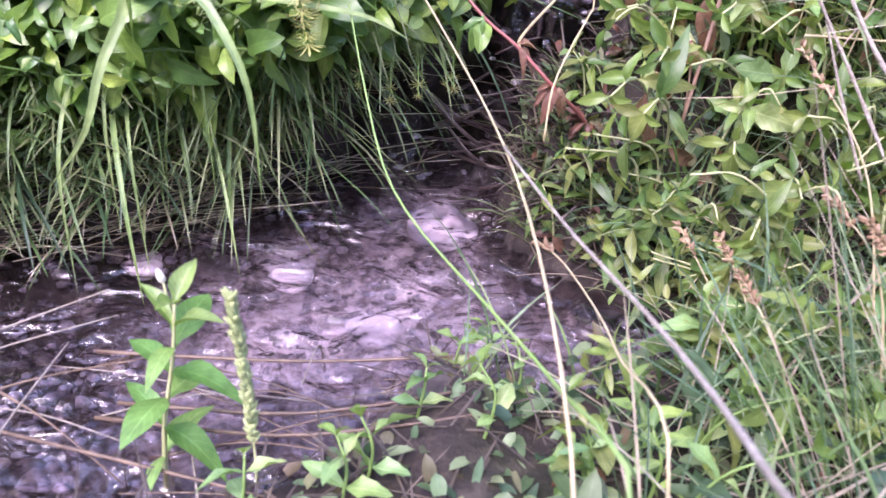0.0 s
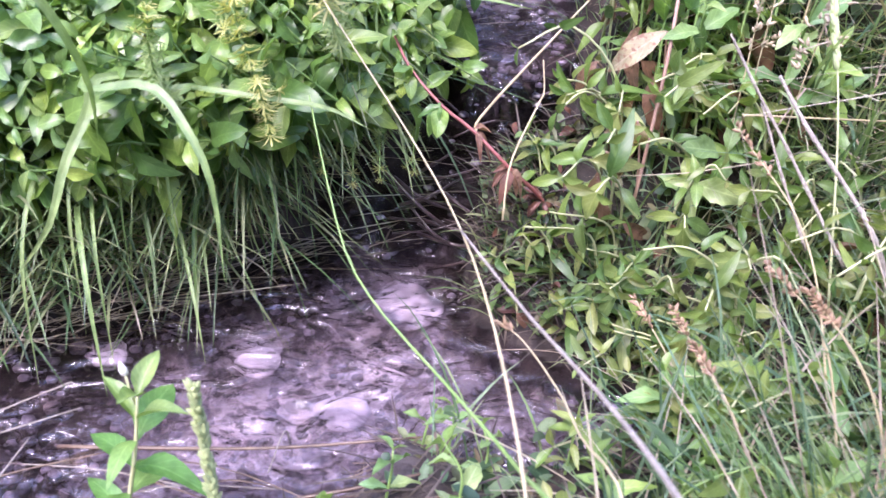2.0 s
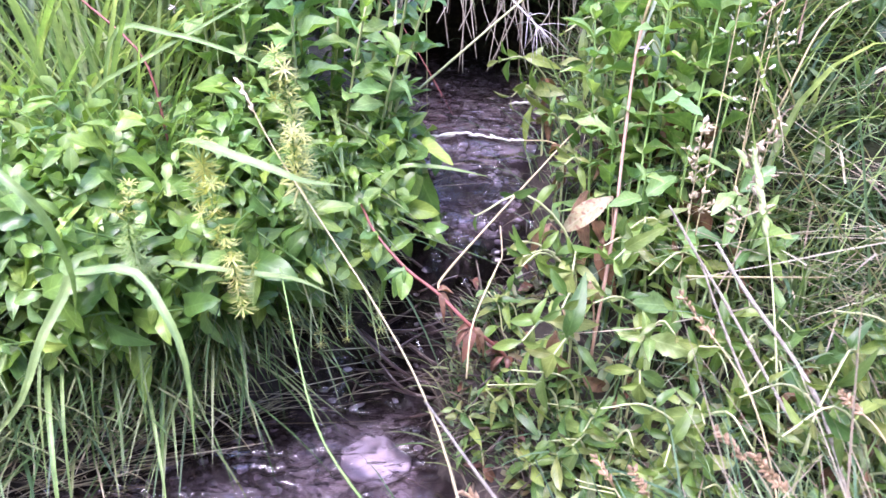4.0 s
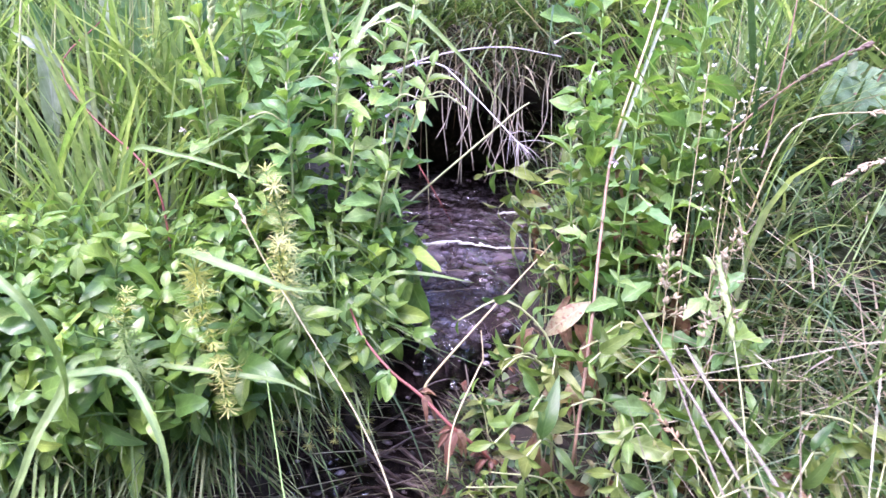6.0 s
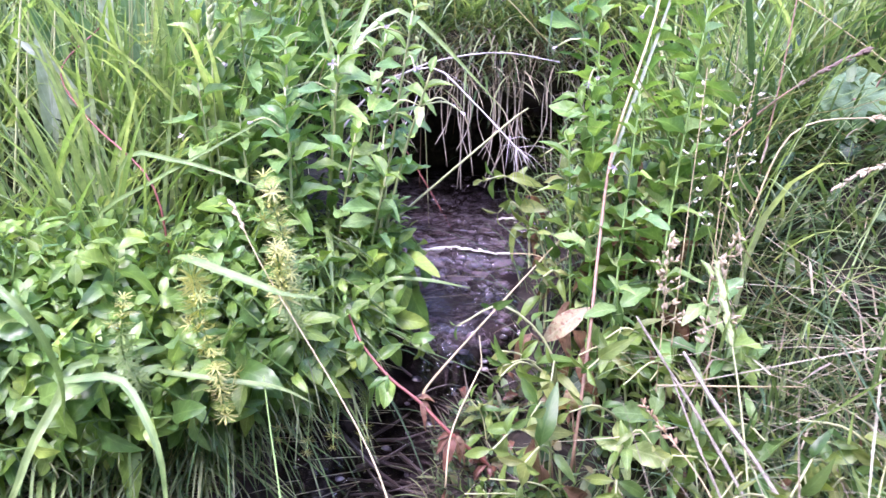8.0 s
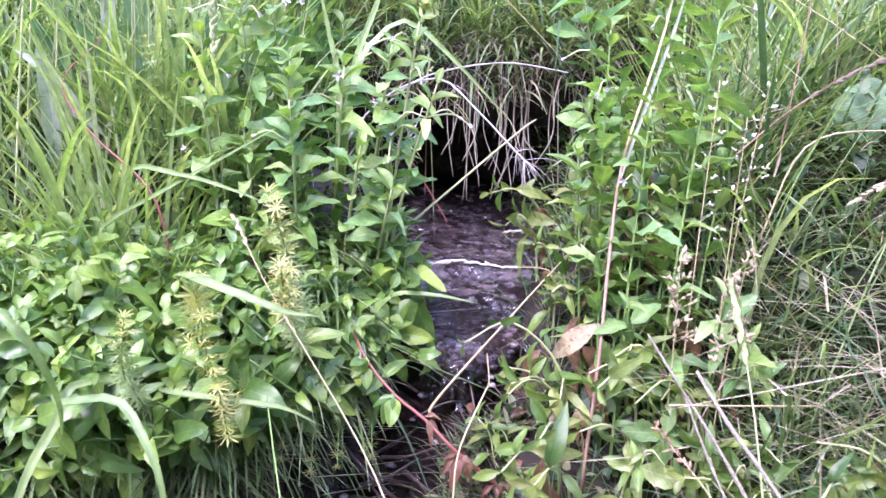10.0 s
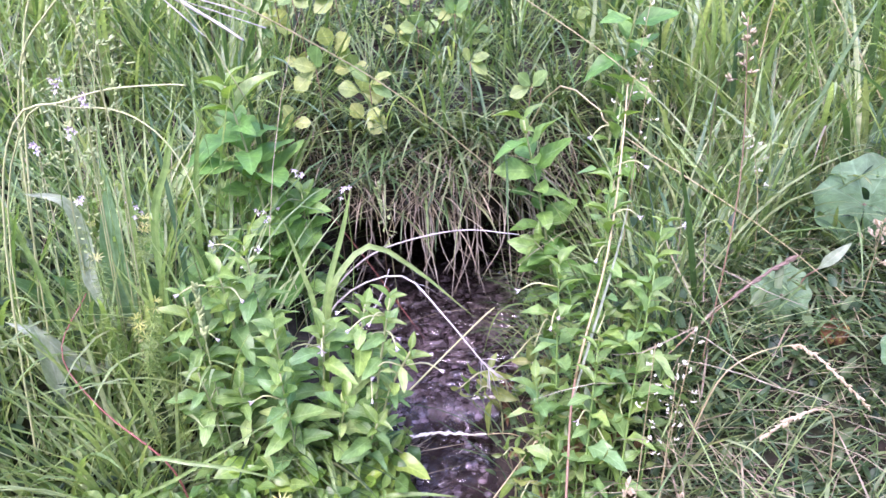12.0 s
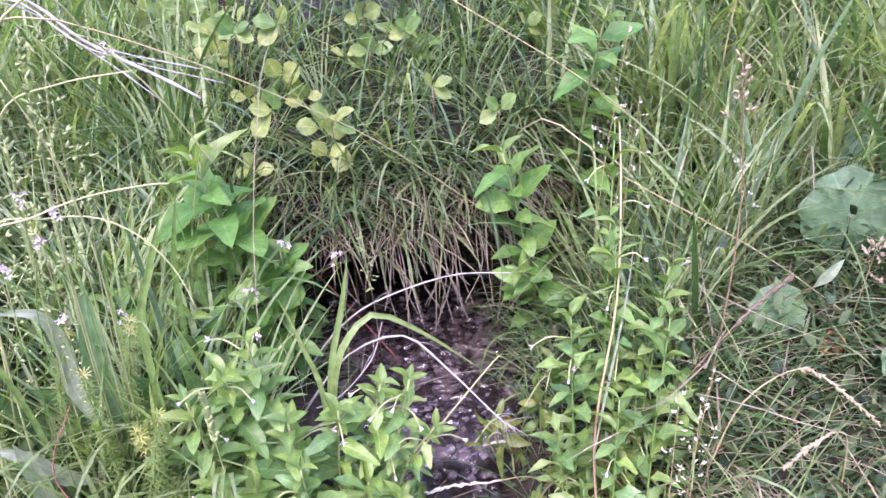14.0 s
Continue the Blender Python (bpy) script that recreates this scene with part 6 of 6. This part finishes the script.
for xy, top, size in (((0.08, 1.66), (0.080, 1.42, 0.642), 0.038), ((0.10, 1.66), (0.085, 1.40, 0.605), 0.036), ((-0.02, 1.62), (-0.018, 1.36, 0.61), 0.034), ((-0.08, 1.72), (-0.077, 1.58, 0.722), 0.04),
                      ((0.02, 1.70), (0.026, 1.53, 0.69), 0.038), ((0.20, 1.74), (0.207, 1.60, 0.645), 0.034), ((-0.04, 1.66), (-0.03, 1.55, 0.66), 0.034), ((0.05, 1.68), (0.06, 1.52, 0.66), 0.032),
                      ((0.12, 1.70), (0.13, 1.6, 0.70), 0.032), ((0.46, 1.7), (0.44, 1.62, 0.72), 0.034)):
    strawberry("wild strawberry with yellow-green toothed leaflets", xy, top, size)
for i in range(30):
    x, y = rng.uniform(-0.22, 0.34), rng.uniform(1.42, 1.95)
    z0 = max(float(ground_height(x, y)), float(turf_top(x, y)) if y < 1.8 else 0)
    strawberry("wild strawberry with green toothed leaflets in the grass", (x, y), (x + rng.uniform(-0.03, 0.03), y - rng.uniform(0.03, 0.08), z0 + rng.uniform(0.07, 0.17)), rng.uniform(0.030, 0.044), L_berry_dark)
for i in range(9):
    x, y = rng.uniform(-0.22, 0.02), rng.uniform(1.12, 1.45)
    a, b, c_ = spot(x, y)
    hh = rng.uniform(0.10, 0.2)
    herb("meadow_herb", "broad-leaved green herb low in the meadow grass", "low meadow herbs", (a, b, c_), [(0.005, -0.01, hh * 0.6), (rng.uniform(-0.02, 0.02), -0.03, hh)], rng.randint(3, 5), rng.uniform(0.045, 0.065), L_broad, L_herb_young, M_stem, 0.0014, 0.3)
for xy, top in (((0.24, 1.78), (0.234, 1.62, 0.735)), ((0.26, 1.78), (0.255, 1.62, 0.69))):
    willowherb("young nettle-like herb over the hollow", *xy, top, 5, 0.055, 0, leaves=L_herb)
stem("dead_branch", "grey-pink dead branch lying in the meadow", "twig", [(-0.60, 1.36, 0.60), (-0.42, 1.33, 0.84), (-0.25, 1.30, 0.876), (-0.17, 1.28, 0.82), (-0.09, 1.26, 0.775), (-0.05, 1.25, 0.75)], 0.0024, 0.0018, M_twig, 20, 0.35)
for dx, dy, dz, e in ((0.004, -0.006, 0.006, 0.03), (-0.004, -0.004, -0.006, -0.02), (0.002, -0.01, 0.0, 0.05)):
    stem("dead_branch", "thin weathered side shoot of the dead branch", "twig", [(-0.60 + dx, 1.35 + dy, 0.60), (-0.42 + dx, 1.32 + dy, 0.84 + dz), (-0.25 + dx, 1.29 + dy, 0.876 + dz), (-0.16, 1.27 + dy, 0.815 + dz), (-0.07 + e, 1.25, 0.765 + dz * 3)], 0.0014, 0.0007, M_twig, 20, 0.4)
stem("dark_culm", "thin dark red-brown upright stalk in the meadow", "stem", [(-0.06, 1.7, 0.55), (-0.055, 1.68, 0.70), (-0.06, 1.66, 0.86)], 0.002, 0.0016, M_darkstem)


def forget_me_not(label, root_xy, top):
    a, b, c_ = spot(*root_xy)
    o = Vector((a, b, c_))
    root = base("small_flower", o, label, "flower", "small pale meadow flowers")
    t = Vector(top) - o
    part_ob("stem", tube_mesh("stem", glide([(0, 0, -0.01), tuple(t * 0.5 + Vector((0.01, 0.01, 0.02))), tuple(t)], 8), [0.0006] * 9, M_stem, 4), root, Matrix())
    for i in range(5):
        p = t + Vector(rng.uniform(-0.008, 0.008, 3))
        part_ob("flower", bloom_mesh[2], root, turned(p, (0, -1, 0.1), Vector((rng.uniform(-0.4, 0.4), 1, rng.uniform(-0.2, 0.3))), 0.0034) @ Matrix.Rotation(radians(90), 4, 'X'))
    return root


for xy, top in (((0.02, 1.16), (0.030, 1.10, 0.623)), ((-0.08, 1.15), (-0.10, 1.10, 0.847)), ((0.07, 1.12), (0.084, 1.10, 0.601)), ((-0.17, 1.06), (-0.17, 1.0, 0.70)), ((0.0, 1.15), (-0.01, 1.08, 0.58)), ((-0.12, 1.06), (-0.125, 1.0, 0.62))):
    forget_me_not("tiny pale lilac meadow flowers on a thin stem", xy, top)

# arching stems and pod-bearing flower stalks in front of the meadow
for label, ctrl, r in (
    ("long pale green stem arching through the meadow", [(-0.27, 0.94, 0.28), (-0.235, 0.945, 0.60), (-0.199, 0.95, 0.725), (-0.152, 0.96, 0.743), (-0.111, 0.97, 0.752), (-0.062, 0.98, 0.753), (-0.043, 0.98, 0.752)], 0.0013),
    ("thin pale green stem drooping in an arc", [(-0.28, 0.98, 0.30), (-0.25, 0.98, 0.60), (-0.201, 0.98, 0.724), (-0.152, 0.98, 0.732), (-0.111, 0.98, 0.728), (-0.075, 0.97, 0.709), (-0.051, 0.96, 0.677), (-0.038, 0.95, 0.638)], 0.0010),
    ("long straight pale stem leaning over the herbs", [(-0.27, 1.02, 0.45), (-0.21, 1.03, 0.80), (-0.135, 1.05, 0.906), (-0.101, 1.08, 0.857), (-0.063, 1.10, 0.797), (-0.021, 1.12, 0.701)], 0.0013),
    ("long pale stem leaning out of the grass", [(-0.150, 1.03, 0.40), (-0.134, 1.0, 0.542), (-0.121, 0.98, 0.652), (-0.118, 0.97, 0.726), (-0.123, 0.96, 0.797), (-0.138, 0.95, 0.861)], 0.0010),
    ("pale green stem crossing the meadow", [(-0.26, 1.0, 0.35), (-0.22, 1.0, 0.72), (-0.168, 1.0, 0.82), (-0.117, 1.0, 0.841), (-0.053, 1.0, 0.847)], 0.0012),
):
    stem("meadow_culm", label, "stem", ctrl, r, r * 0.6, M_stempale, 24, 0.0, "arching meadow stems")
blade("upright pointed grass blade before the herbs", [(-0.115, 1.02, 0.36), (-0.107, 1.0, 0.586), (-0.083, 1.0, 0.665), (-0.062, 1.0, 0.718)], 0.0042, M_blade, up=(0, -1, 0.1))


def pod_stalk(label, ctrl, pods):
    o, c = local(ctrl)
    root = base("small_flower", o, label, "flower", "small pale meadow flowers")
    pts = glide(c, 16)
    part_ob("stem", tube_mesh("stem", pts, [0.0008 - 0.00003 * i for i in range(17)], M_stem, 4), root, Matrix())
    for i in range(pods):
        s = 0.45 + 0.5 * i / pods
        p = pts[int(s * 16)].lerp(pts[min(16, int(s * 16) + 1)], s * 16 % 1)
        d = Vector((1 if i % 2 else -1, rng.uniform(-0.6, 0.2), 0.5))
        part_ob("pod", HUSK["green"], root, turned(p + d * 0.003, (0, -0.5, 0.8), d, 0.0042 * rng.uniform(0.8, 1.2)), "pale seed pod")
    for i in range(5):
        p = pts[-1] + Vector(rng.uniform(-0.006, 0.006, 3))
        part_ob("flower", bloom_mesh[2], root, turned(p, (0, -1, 0.1), Vector((rng.uniform(-0.4, 0.4), 1, rng.uniform(-0.2, 0.3))), 0.0034) @ Matrix.Rotation(radians(90), 4, 'X'))
    return root


for ctrl, pods in (([(-0.20, 0.99, 0.38), (-0.184, 0.97, 0.619), (-0.169, 0.97, 0.688), (-0.165, 0.97, 0.732), (-0.159, 0.97, 0.758)], 18), ([(-0.15, 1.0, 0.38), (-0.140, 0.98, 0.655), (-0.135, 0.98, 0.707), (-0.139, 0.97, 0.742)], 12),
                   ([(-0.21, 0.98, 0.38), (-0.195, 0.955, 0.60), (-0.186, 0.95, 0.70)], 14), ([(-0.16, 0.98, 0.38), (-0.158, 0.96, 0.56), (-0.155, 0.95, 0.65)], 12)):
    pod_stalk("thin stalk of paired seed pods with lilac flowers", ctrl, pods)
for top in ((-0.124, 0.97, 0.889), (-0.127, 0.97, 0.858), (-0.153, 0.96, 0.815), (-0.108, 0.98, 0.775)):
    a, b, c_ = spot(top[0] - 0.05, top[1] + 0.05)
    seed_grass("meadow grass with a dense creamy seed head", [(a, b, c_ - 0.01), (a + 0.02, b - 0.02, c_ * 0.4 + top[2] * 0.6), top], 0.0009, M_stempale, 0.2, 14, "green", 0.0085, 0.9)

# bare pale roots hanging from the turf into the hollow
for i in range(34):
    x = rng.uniform(0.06, 0.35)
    y = 1.345 + 1.2 * (x - 0.18) ** 2
    stem("hanging_root", "thin pale root hanging from the turf edge", "root", [(x, y + 0.03, 0.50 + rng.uniform(0, 0.03)), (x + rng.uniform(-0.01, 0.01), y - 0.015, 0.43), (x + rng.uniform(-0.03, 0.03), y - rng.uniform(0.02, 0.05), rng.uniform(0.32, 0.41))], rng.uniform(0.0008, 0.0015), 0.0006, M_stick, 10, 0.15, "roots of the turf")

# ---- foreground at the lower pool ----
budded = herb("willowherb", "small bright green willowherb with a white bud in shallow water", "willowherbs", (-0.006, 0.525, 0.0), [(0.004, 0.008, 0.05), (0.012, 0.018, 0.10), (0.016, 0.025, 0.138)], 7, 0.043, L_bright, L_herb_young, M_stempale, 0.0017, 0.22, splay=60)
part_ob("bud_stalk", tube_mesh("bud_stalk", [(0.015, 0.024, 0.132), (0.012, 0.025, 0.145), (0.011, 0.026, 0.152)], [0.0008, 0.0007, 0.0007], M_stempale, 5), budded, Matrix())
part_ob("bud", HUSK["white"], budded, turned((0.011, 0.026, 0.151), (0, -0.9, 0.3), (-0.25, 0.05, 1), 0.010), "closed white flower bud")
for x, y, hh, lf in ((0.06, 0.49, 0.035, 0.026), (0.125, 0.52, 0.04, 0.026), (0.115, 0.50, 0.04, 0.028), (0.18, 0.64, 0.035, 0.024), (0.19, 0.56, 0.045, 0.024), (0.16, 0.655, 0.035, 0.022), (0.205, 0.60, 0.04, 0.022), (0.145, 0.58, 0.03, 0.022)):
    herb("bank_herb", "small bright green herb at the near water edge", "small herbs on the bank", (x, y, float(ground_height(x, y)) + 0.005), [(0.004, 0.004, hh * 0.6), (rng.uniform(-0.01, 0.01), 0.012, hh)], 3, lf, L_herb, L_mint_young, M_stem, 0.0011, 0.3)
seed_grass("fuzzy green grass spike in front of the pool", [(0.062, 0.505, 0.0), (0.060, 0.52, 0.05), (0.056, 0.528, 0.11), (0.053, 0.53, 0.168)], 0.0009, M_stempale, 0.58, 200, "green", 0.0078, 0.6)
for label, c in (
    ("dead reed stalk lying in the water", ((-0.10, 0.62, 0.014), (0.016, 0.63, 0.02), (0.078, 0.64, 0.022), (0.161, 0.65, 0.034))), ("dead reed stalk lying in the water", ((-0.06, 0.575, 0.016), (0.047, 0.58, 0.024), (0.107, 0.59, 0.033), (0.166, 0.60, 0.05))),
    ("dead brown reed stalk lying in the water", ((-0.068, 0.56, 0.016), (0.054, 0.56, 0.027), (0.134, 0.57, 0.043), (0.187, 0.58, 0.056))), ("dead brown reed stalk lying in the water", ((-0.16, 0.54, 0.016), (-0.02, 0.52, 0.03), (0.08, 0.51, 0.032))),
    ("thin dead stalk standing in the water", ((0.062, 0.66, -0.01), (0.062, 0.645, 0.03), (0.063, 0.60, 0.035))), ("thin dead straw along the bank foot", ((-0.24, 0.765, 0.02), (-0.14, 0.80, 0.028), (-0.04, 0.87, 0.03), (0.06, 0.96, 0.035))),
    ("thin dead straw along the bank foot", ((-0.20, 0.77, 0.02), (-0.10, 0.82, 0.024), (0.0, 0.91, 0.03))), ("forked twig reaching into the water", ((-0.05, 0.83, 0.01), (-0.035, 0.87, 0.03), (-0.01, 0.92, 0.06))),
    ("thin dead straw at the near water edge", ((-0.2, 0.60, 0.016), (-0.15, 0.65, 0.02), (-0.12, 0.68, 0.022))), ("thin dead straw at the near water edge", ((-0.21, 0.56, 0.016), (-0.16, 0.60, 0.024), (-0.10, 0.655, 0.02))),
    ("thin dead straw at the near water edge", ((-0.11, 0.47, 0.02), (-0.11, 0.53, 0.03), (-0.12, 0.62, 0.02))), ("pale straw pointing over the water", ((0.39, 0.70, 0.05), (0.36, 0.70, 0.04), (0.32, 0.71, 0.035))),
):
    stem("dead_reed", label, "stem", c, 0.0016 if "reed" in label else 0.0009, 0.0010 if "reed" in label else 0.0006, M_wetstraw if "reed" in label else M_stick, 14, 0.1, "dead stalks in the stream")
for i in range(34):
    x, y = rng.uniform(-0.28, 0.2), rng.uniform(0.47, 0.62)
    if float(shore(np.array(x), np.array(y))) > 0.0:
        continue
    a, ln = rng.uniform(-0.6, 0.6) if rng.rand() < 0.6 else rng.uniform(0, 3.1), rng.uniform(0.03, 0.09)
    dx, dy = math.cos(a) * ln, math.sin(a) * ln
    stem("dead_reed", "small piece of dead stalk in the shallow water", "stem", [(x - dx, y - dy, 0.012), (x, y, 0.02 + rng.uniform(0, 0.01)), (x + dx, y + dy, 0.014)], rng.uniform(0.0005, 0.0012), 0.0005, M_wetstraw if rng.rand() < 0.7 else M_stick, 8, 0.1, "dead stalks in the stream")

# debris of the small fall: dark wet twigs jammed under the sill
for i in range(34):
    y = rng.uniform(0.915, 0.985)
    z = 0.03 + 0.2 * rng.uniform(0, 1) * (y - 0.905) / 0.08
    x, ln, a = rng.uniform(0.12, 0.26), rng.uniform(0.02, 0.07), rng.uniform(-0.9, 0.7)
    dx, dz = ln * math.cos(a), ln * math.sin(a)
    stem("wet_twig", "dark wet twig jammed in the small fall", "twig", [(x - dx, y + 0.01, z - dz), (x, y - 0.008, z + 0.004), (x + dx, y + 0.01, z + dz)], rng.uniform(0.001, 0.0026), rng.uniform(0.0008, 0.0016), M_wet, 10, 0.2, "wet twigs of the fall")

# withered leaves and dead stalks caught on the wet shoulder beside the fall
for i in range(16):
    x, y = rng.uniform(0.20, 0.275), rng.uniform(0.80, 0.97)
    g = Vector(spot(x, y))
    tip = g + Vector((rng.uniform(-0.025, 0.025), rng.uniform(-0.03, 0.005), rng.uniform(0.0, 0.02)))
    ob = new("dead_leaf", L_dead[rng.randint(len(L_dead))])
    ob.matrix_basis = turned(g + Vector((0, 0, 0.004)), (0.1, -0.4, 0.9), tip - g, rng.uniform(0.012, 0.024))
    tagged(ob, "curled brown dead leaf on the wet bank", "leaf", "dead leaves at the fall")
for i in range(20):
    x, y = rng.uniform(0.19, 0.27), rng.uniform(0.80, 0.96)
    g, a, ln = Vector(spot(x, y)), rng.uniform(-0.9, 0.9), rng.uniform(0.02, 0.06)
    d = Vector((math.cos(a), math.sin(a), 0)) * ln
    stem("wet_twig", "dark wet twig lying beside the small fall", "twig", [tuple(g - d + Vector((0, 0, -0.004))), tuple(g + Vector((0, 0, 0.012))), tuple(g + d)], rng.uniform(0.0006, 0.0016), 0.0006, M_wet, 8, 0.2, "wet twigs of the fall")

# ---- stones and pebbles ----
def stone_mesh(name, material, seed, flat, rough=0.28):
    bm = bmesh.new()
    bmesh.ops.create_icosphere(bm, subdivisions=2, radius=1.0)
    off = Vector((seed * 3.1, seed * 1.7, seed))
    for v in bm.verts:
        k = 1 + rough * noise.noise(v.co * 0.9 + off) + 0.4 * rough * noise.noise(v.co * 2.6 + off)
        v.co = Vector((v.co.x * k, v.co.y * k, v.co.z * k * flat))
    me = bpy.data.meshes.new(name)
    bm.to_mesh(me)
    bm.free()
    me.polygons.foreach_set("use_smooth", [True] * len(me.polygons))
    me.materials.append(material)
    return me


PEB = [stone_mesh("pebble", M_pebble, k, 0.55 + 0.06 * k) for k in range(6)]


def slab_mesh(name, material, seed):
    """A flat stone with an uneven, cornered outline and worn edges, of unit radius."""
    r = random.Random(seed)
    n = 22
    corners = [r.uniform(0.5, 1.2) for _ in range(7)]
    outline = []
    for k in range(n):
        t = k / n * 7
        a, f_ = int(t), t - int(t)
        outline.append(corners[a % 7] * (1 - f_) + corners[(a + 1) % 7] * f_ + r.uniform(-0.03, 0.03))
    verts, faces = [], []
    for scale, z in ((1.0, -0.3), (1.02, -0.05), (0.93, 0.1), (0.6, 0.15), (0.25, 0.17)):
        for k in range(n):
            a = 2 * math.pi * k / n
            verts.append((math.cos(a) * outline[k] * scale, math.sin(a) * outline[k] * scale, z + 0.04 * noise.noise(Vector((math.cos(a) * scale * 1.5, math.sin(a) * scale * 1.5, seed)))))
    for i in range(4):
        for k in range(n):
            a, b = i * n + k, i * n + (k + 1) % n
            faces.append((a, b, b + n, a + n))
    faces.append(tuple(range(4 * n, 5 * n)))
    me = bpy.data.meshes.new(name)
    me.from_pydata(verts, [], faces)
    me.polygons.foreach_set("use_smooth", [True] * len(me.polygons))
    me.materials.append(material)
    return me


# flat stones; their white, and the last slab, stand in for reflected sky
PALE = [slab_mesh("pale_glare_stone", M_stone, 10 + k) for k in range(4)]
for k, (x, y, r, deep) in enumerate(((0.128, 0.862, 0.036, 0.006), (0.0, 0.768, 0.021, 0.018), (-0.130, 0.748, 0.017, 0.018), (0.092, 0.709, 0.024, 0.018))):
    ob = new("pale_glare_stone", PALE[k % 4])
    ob.matrix_basis = Matrix.Translation((x, y, 0.011 - deep - 0.08 * r)) @ Matrix.Rotation(rng.uniform(0, 6), 4, 'Z') @ Matrix.Diagonal((r * 1.15, r, r * 0.45, 1))
    tagged(ob, "flat stone under the rippling water, whitened as reflected sky", "stone", "pale stones in the stream")
for i in range(120):
    upper = i < 85
    for _ in range(60):
        x, y = (rng.uniform(0.01, 0.35), rng.uniform(1.08, 1.58)) if upper else (rng.uniform(-0.3, 0.42), rng.uniform(0.48, 0.86))
        if float(shore(np.array(x), np.array(y))) < -0.012:
            break
    r = rng.uniform(0.006, 0.019) if upper else rng.uniform(0.003, 0.010)
    ob = new("pebble", PEB[rng.randint(6)])
    ob.matrix_basis = Matrix.Translation((x, y, float(ground_height(x, y)) + r * 0.2)) @ Matrix.Rotation(rng.uniform(0, 6), 4, 'Z') @ Matrix.Diagonal((r * rng.uniform(0.9, 1.4), r, r, 1))
    tagged(ob, "small rounded grey-brown pebble in the stream bed", "stone", "pebbles in the stream")

# loose gravel between the pebbles, one sheet of small stones
bm = bmesh.new()
bmesh.ops.create_icosphere(bm, subdivisions=1, radius=1.0)
unit = np.array([v.co[:] for v in bm.verts])
tri = np.array([[v.index for v in f.verts] for f in bm.faces])
bm.free()
n = 2600
gp = np.column_stack([rng.uniform(-0.35, 0.45, n * 3), rng.uniform(0.45, 1.60, n * 3)])
gp = gp[shore(gp[:, 0], gp[:, 1]) < -0.008][:n]
n = len(gp)
size = rng.uniform(0.0015, 0.006, n)
gv = unit[None] * (1 + 0.25 * rng.uniform(-1, 1, (n, len(unit), 1))) * size[:, None, None] * np.array([1.2, 1.0, 0.6])
gv += np.column_stack([gp, ground_height(gp[:, 0], gp[:, 1]) + size * 0.2])[:, None]
gf = (tri[None] + (np.arange(n) * len(unit))[:, None, None]).reshape(-1, 3)
gravel = mesh_object("gravel", gv.reshape(-1, 3).tolist(), gf.tolist(), M_gravel)
tagged(gravel, "fine dark wet gravel on the stream bed", "gravel", kind="stuff")
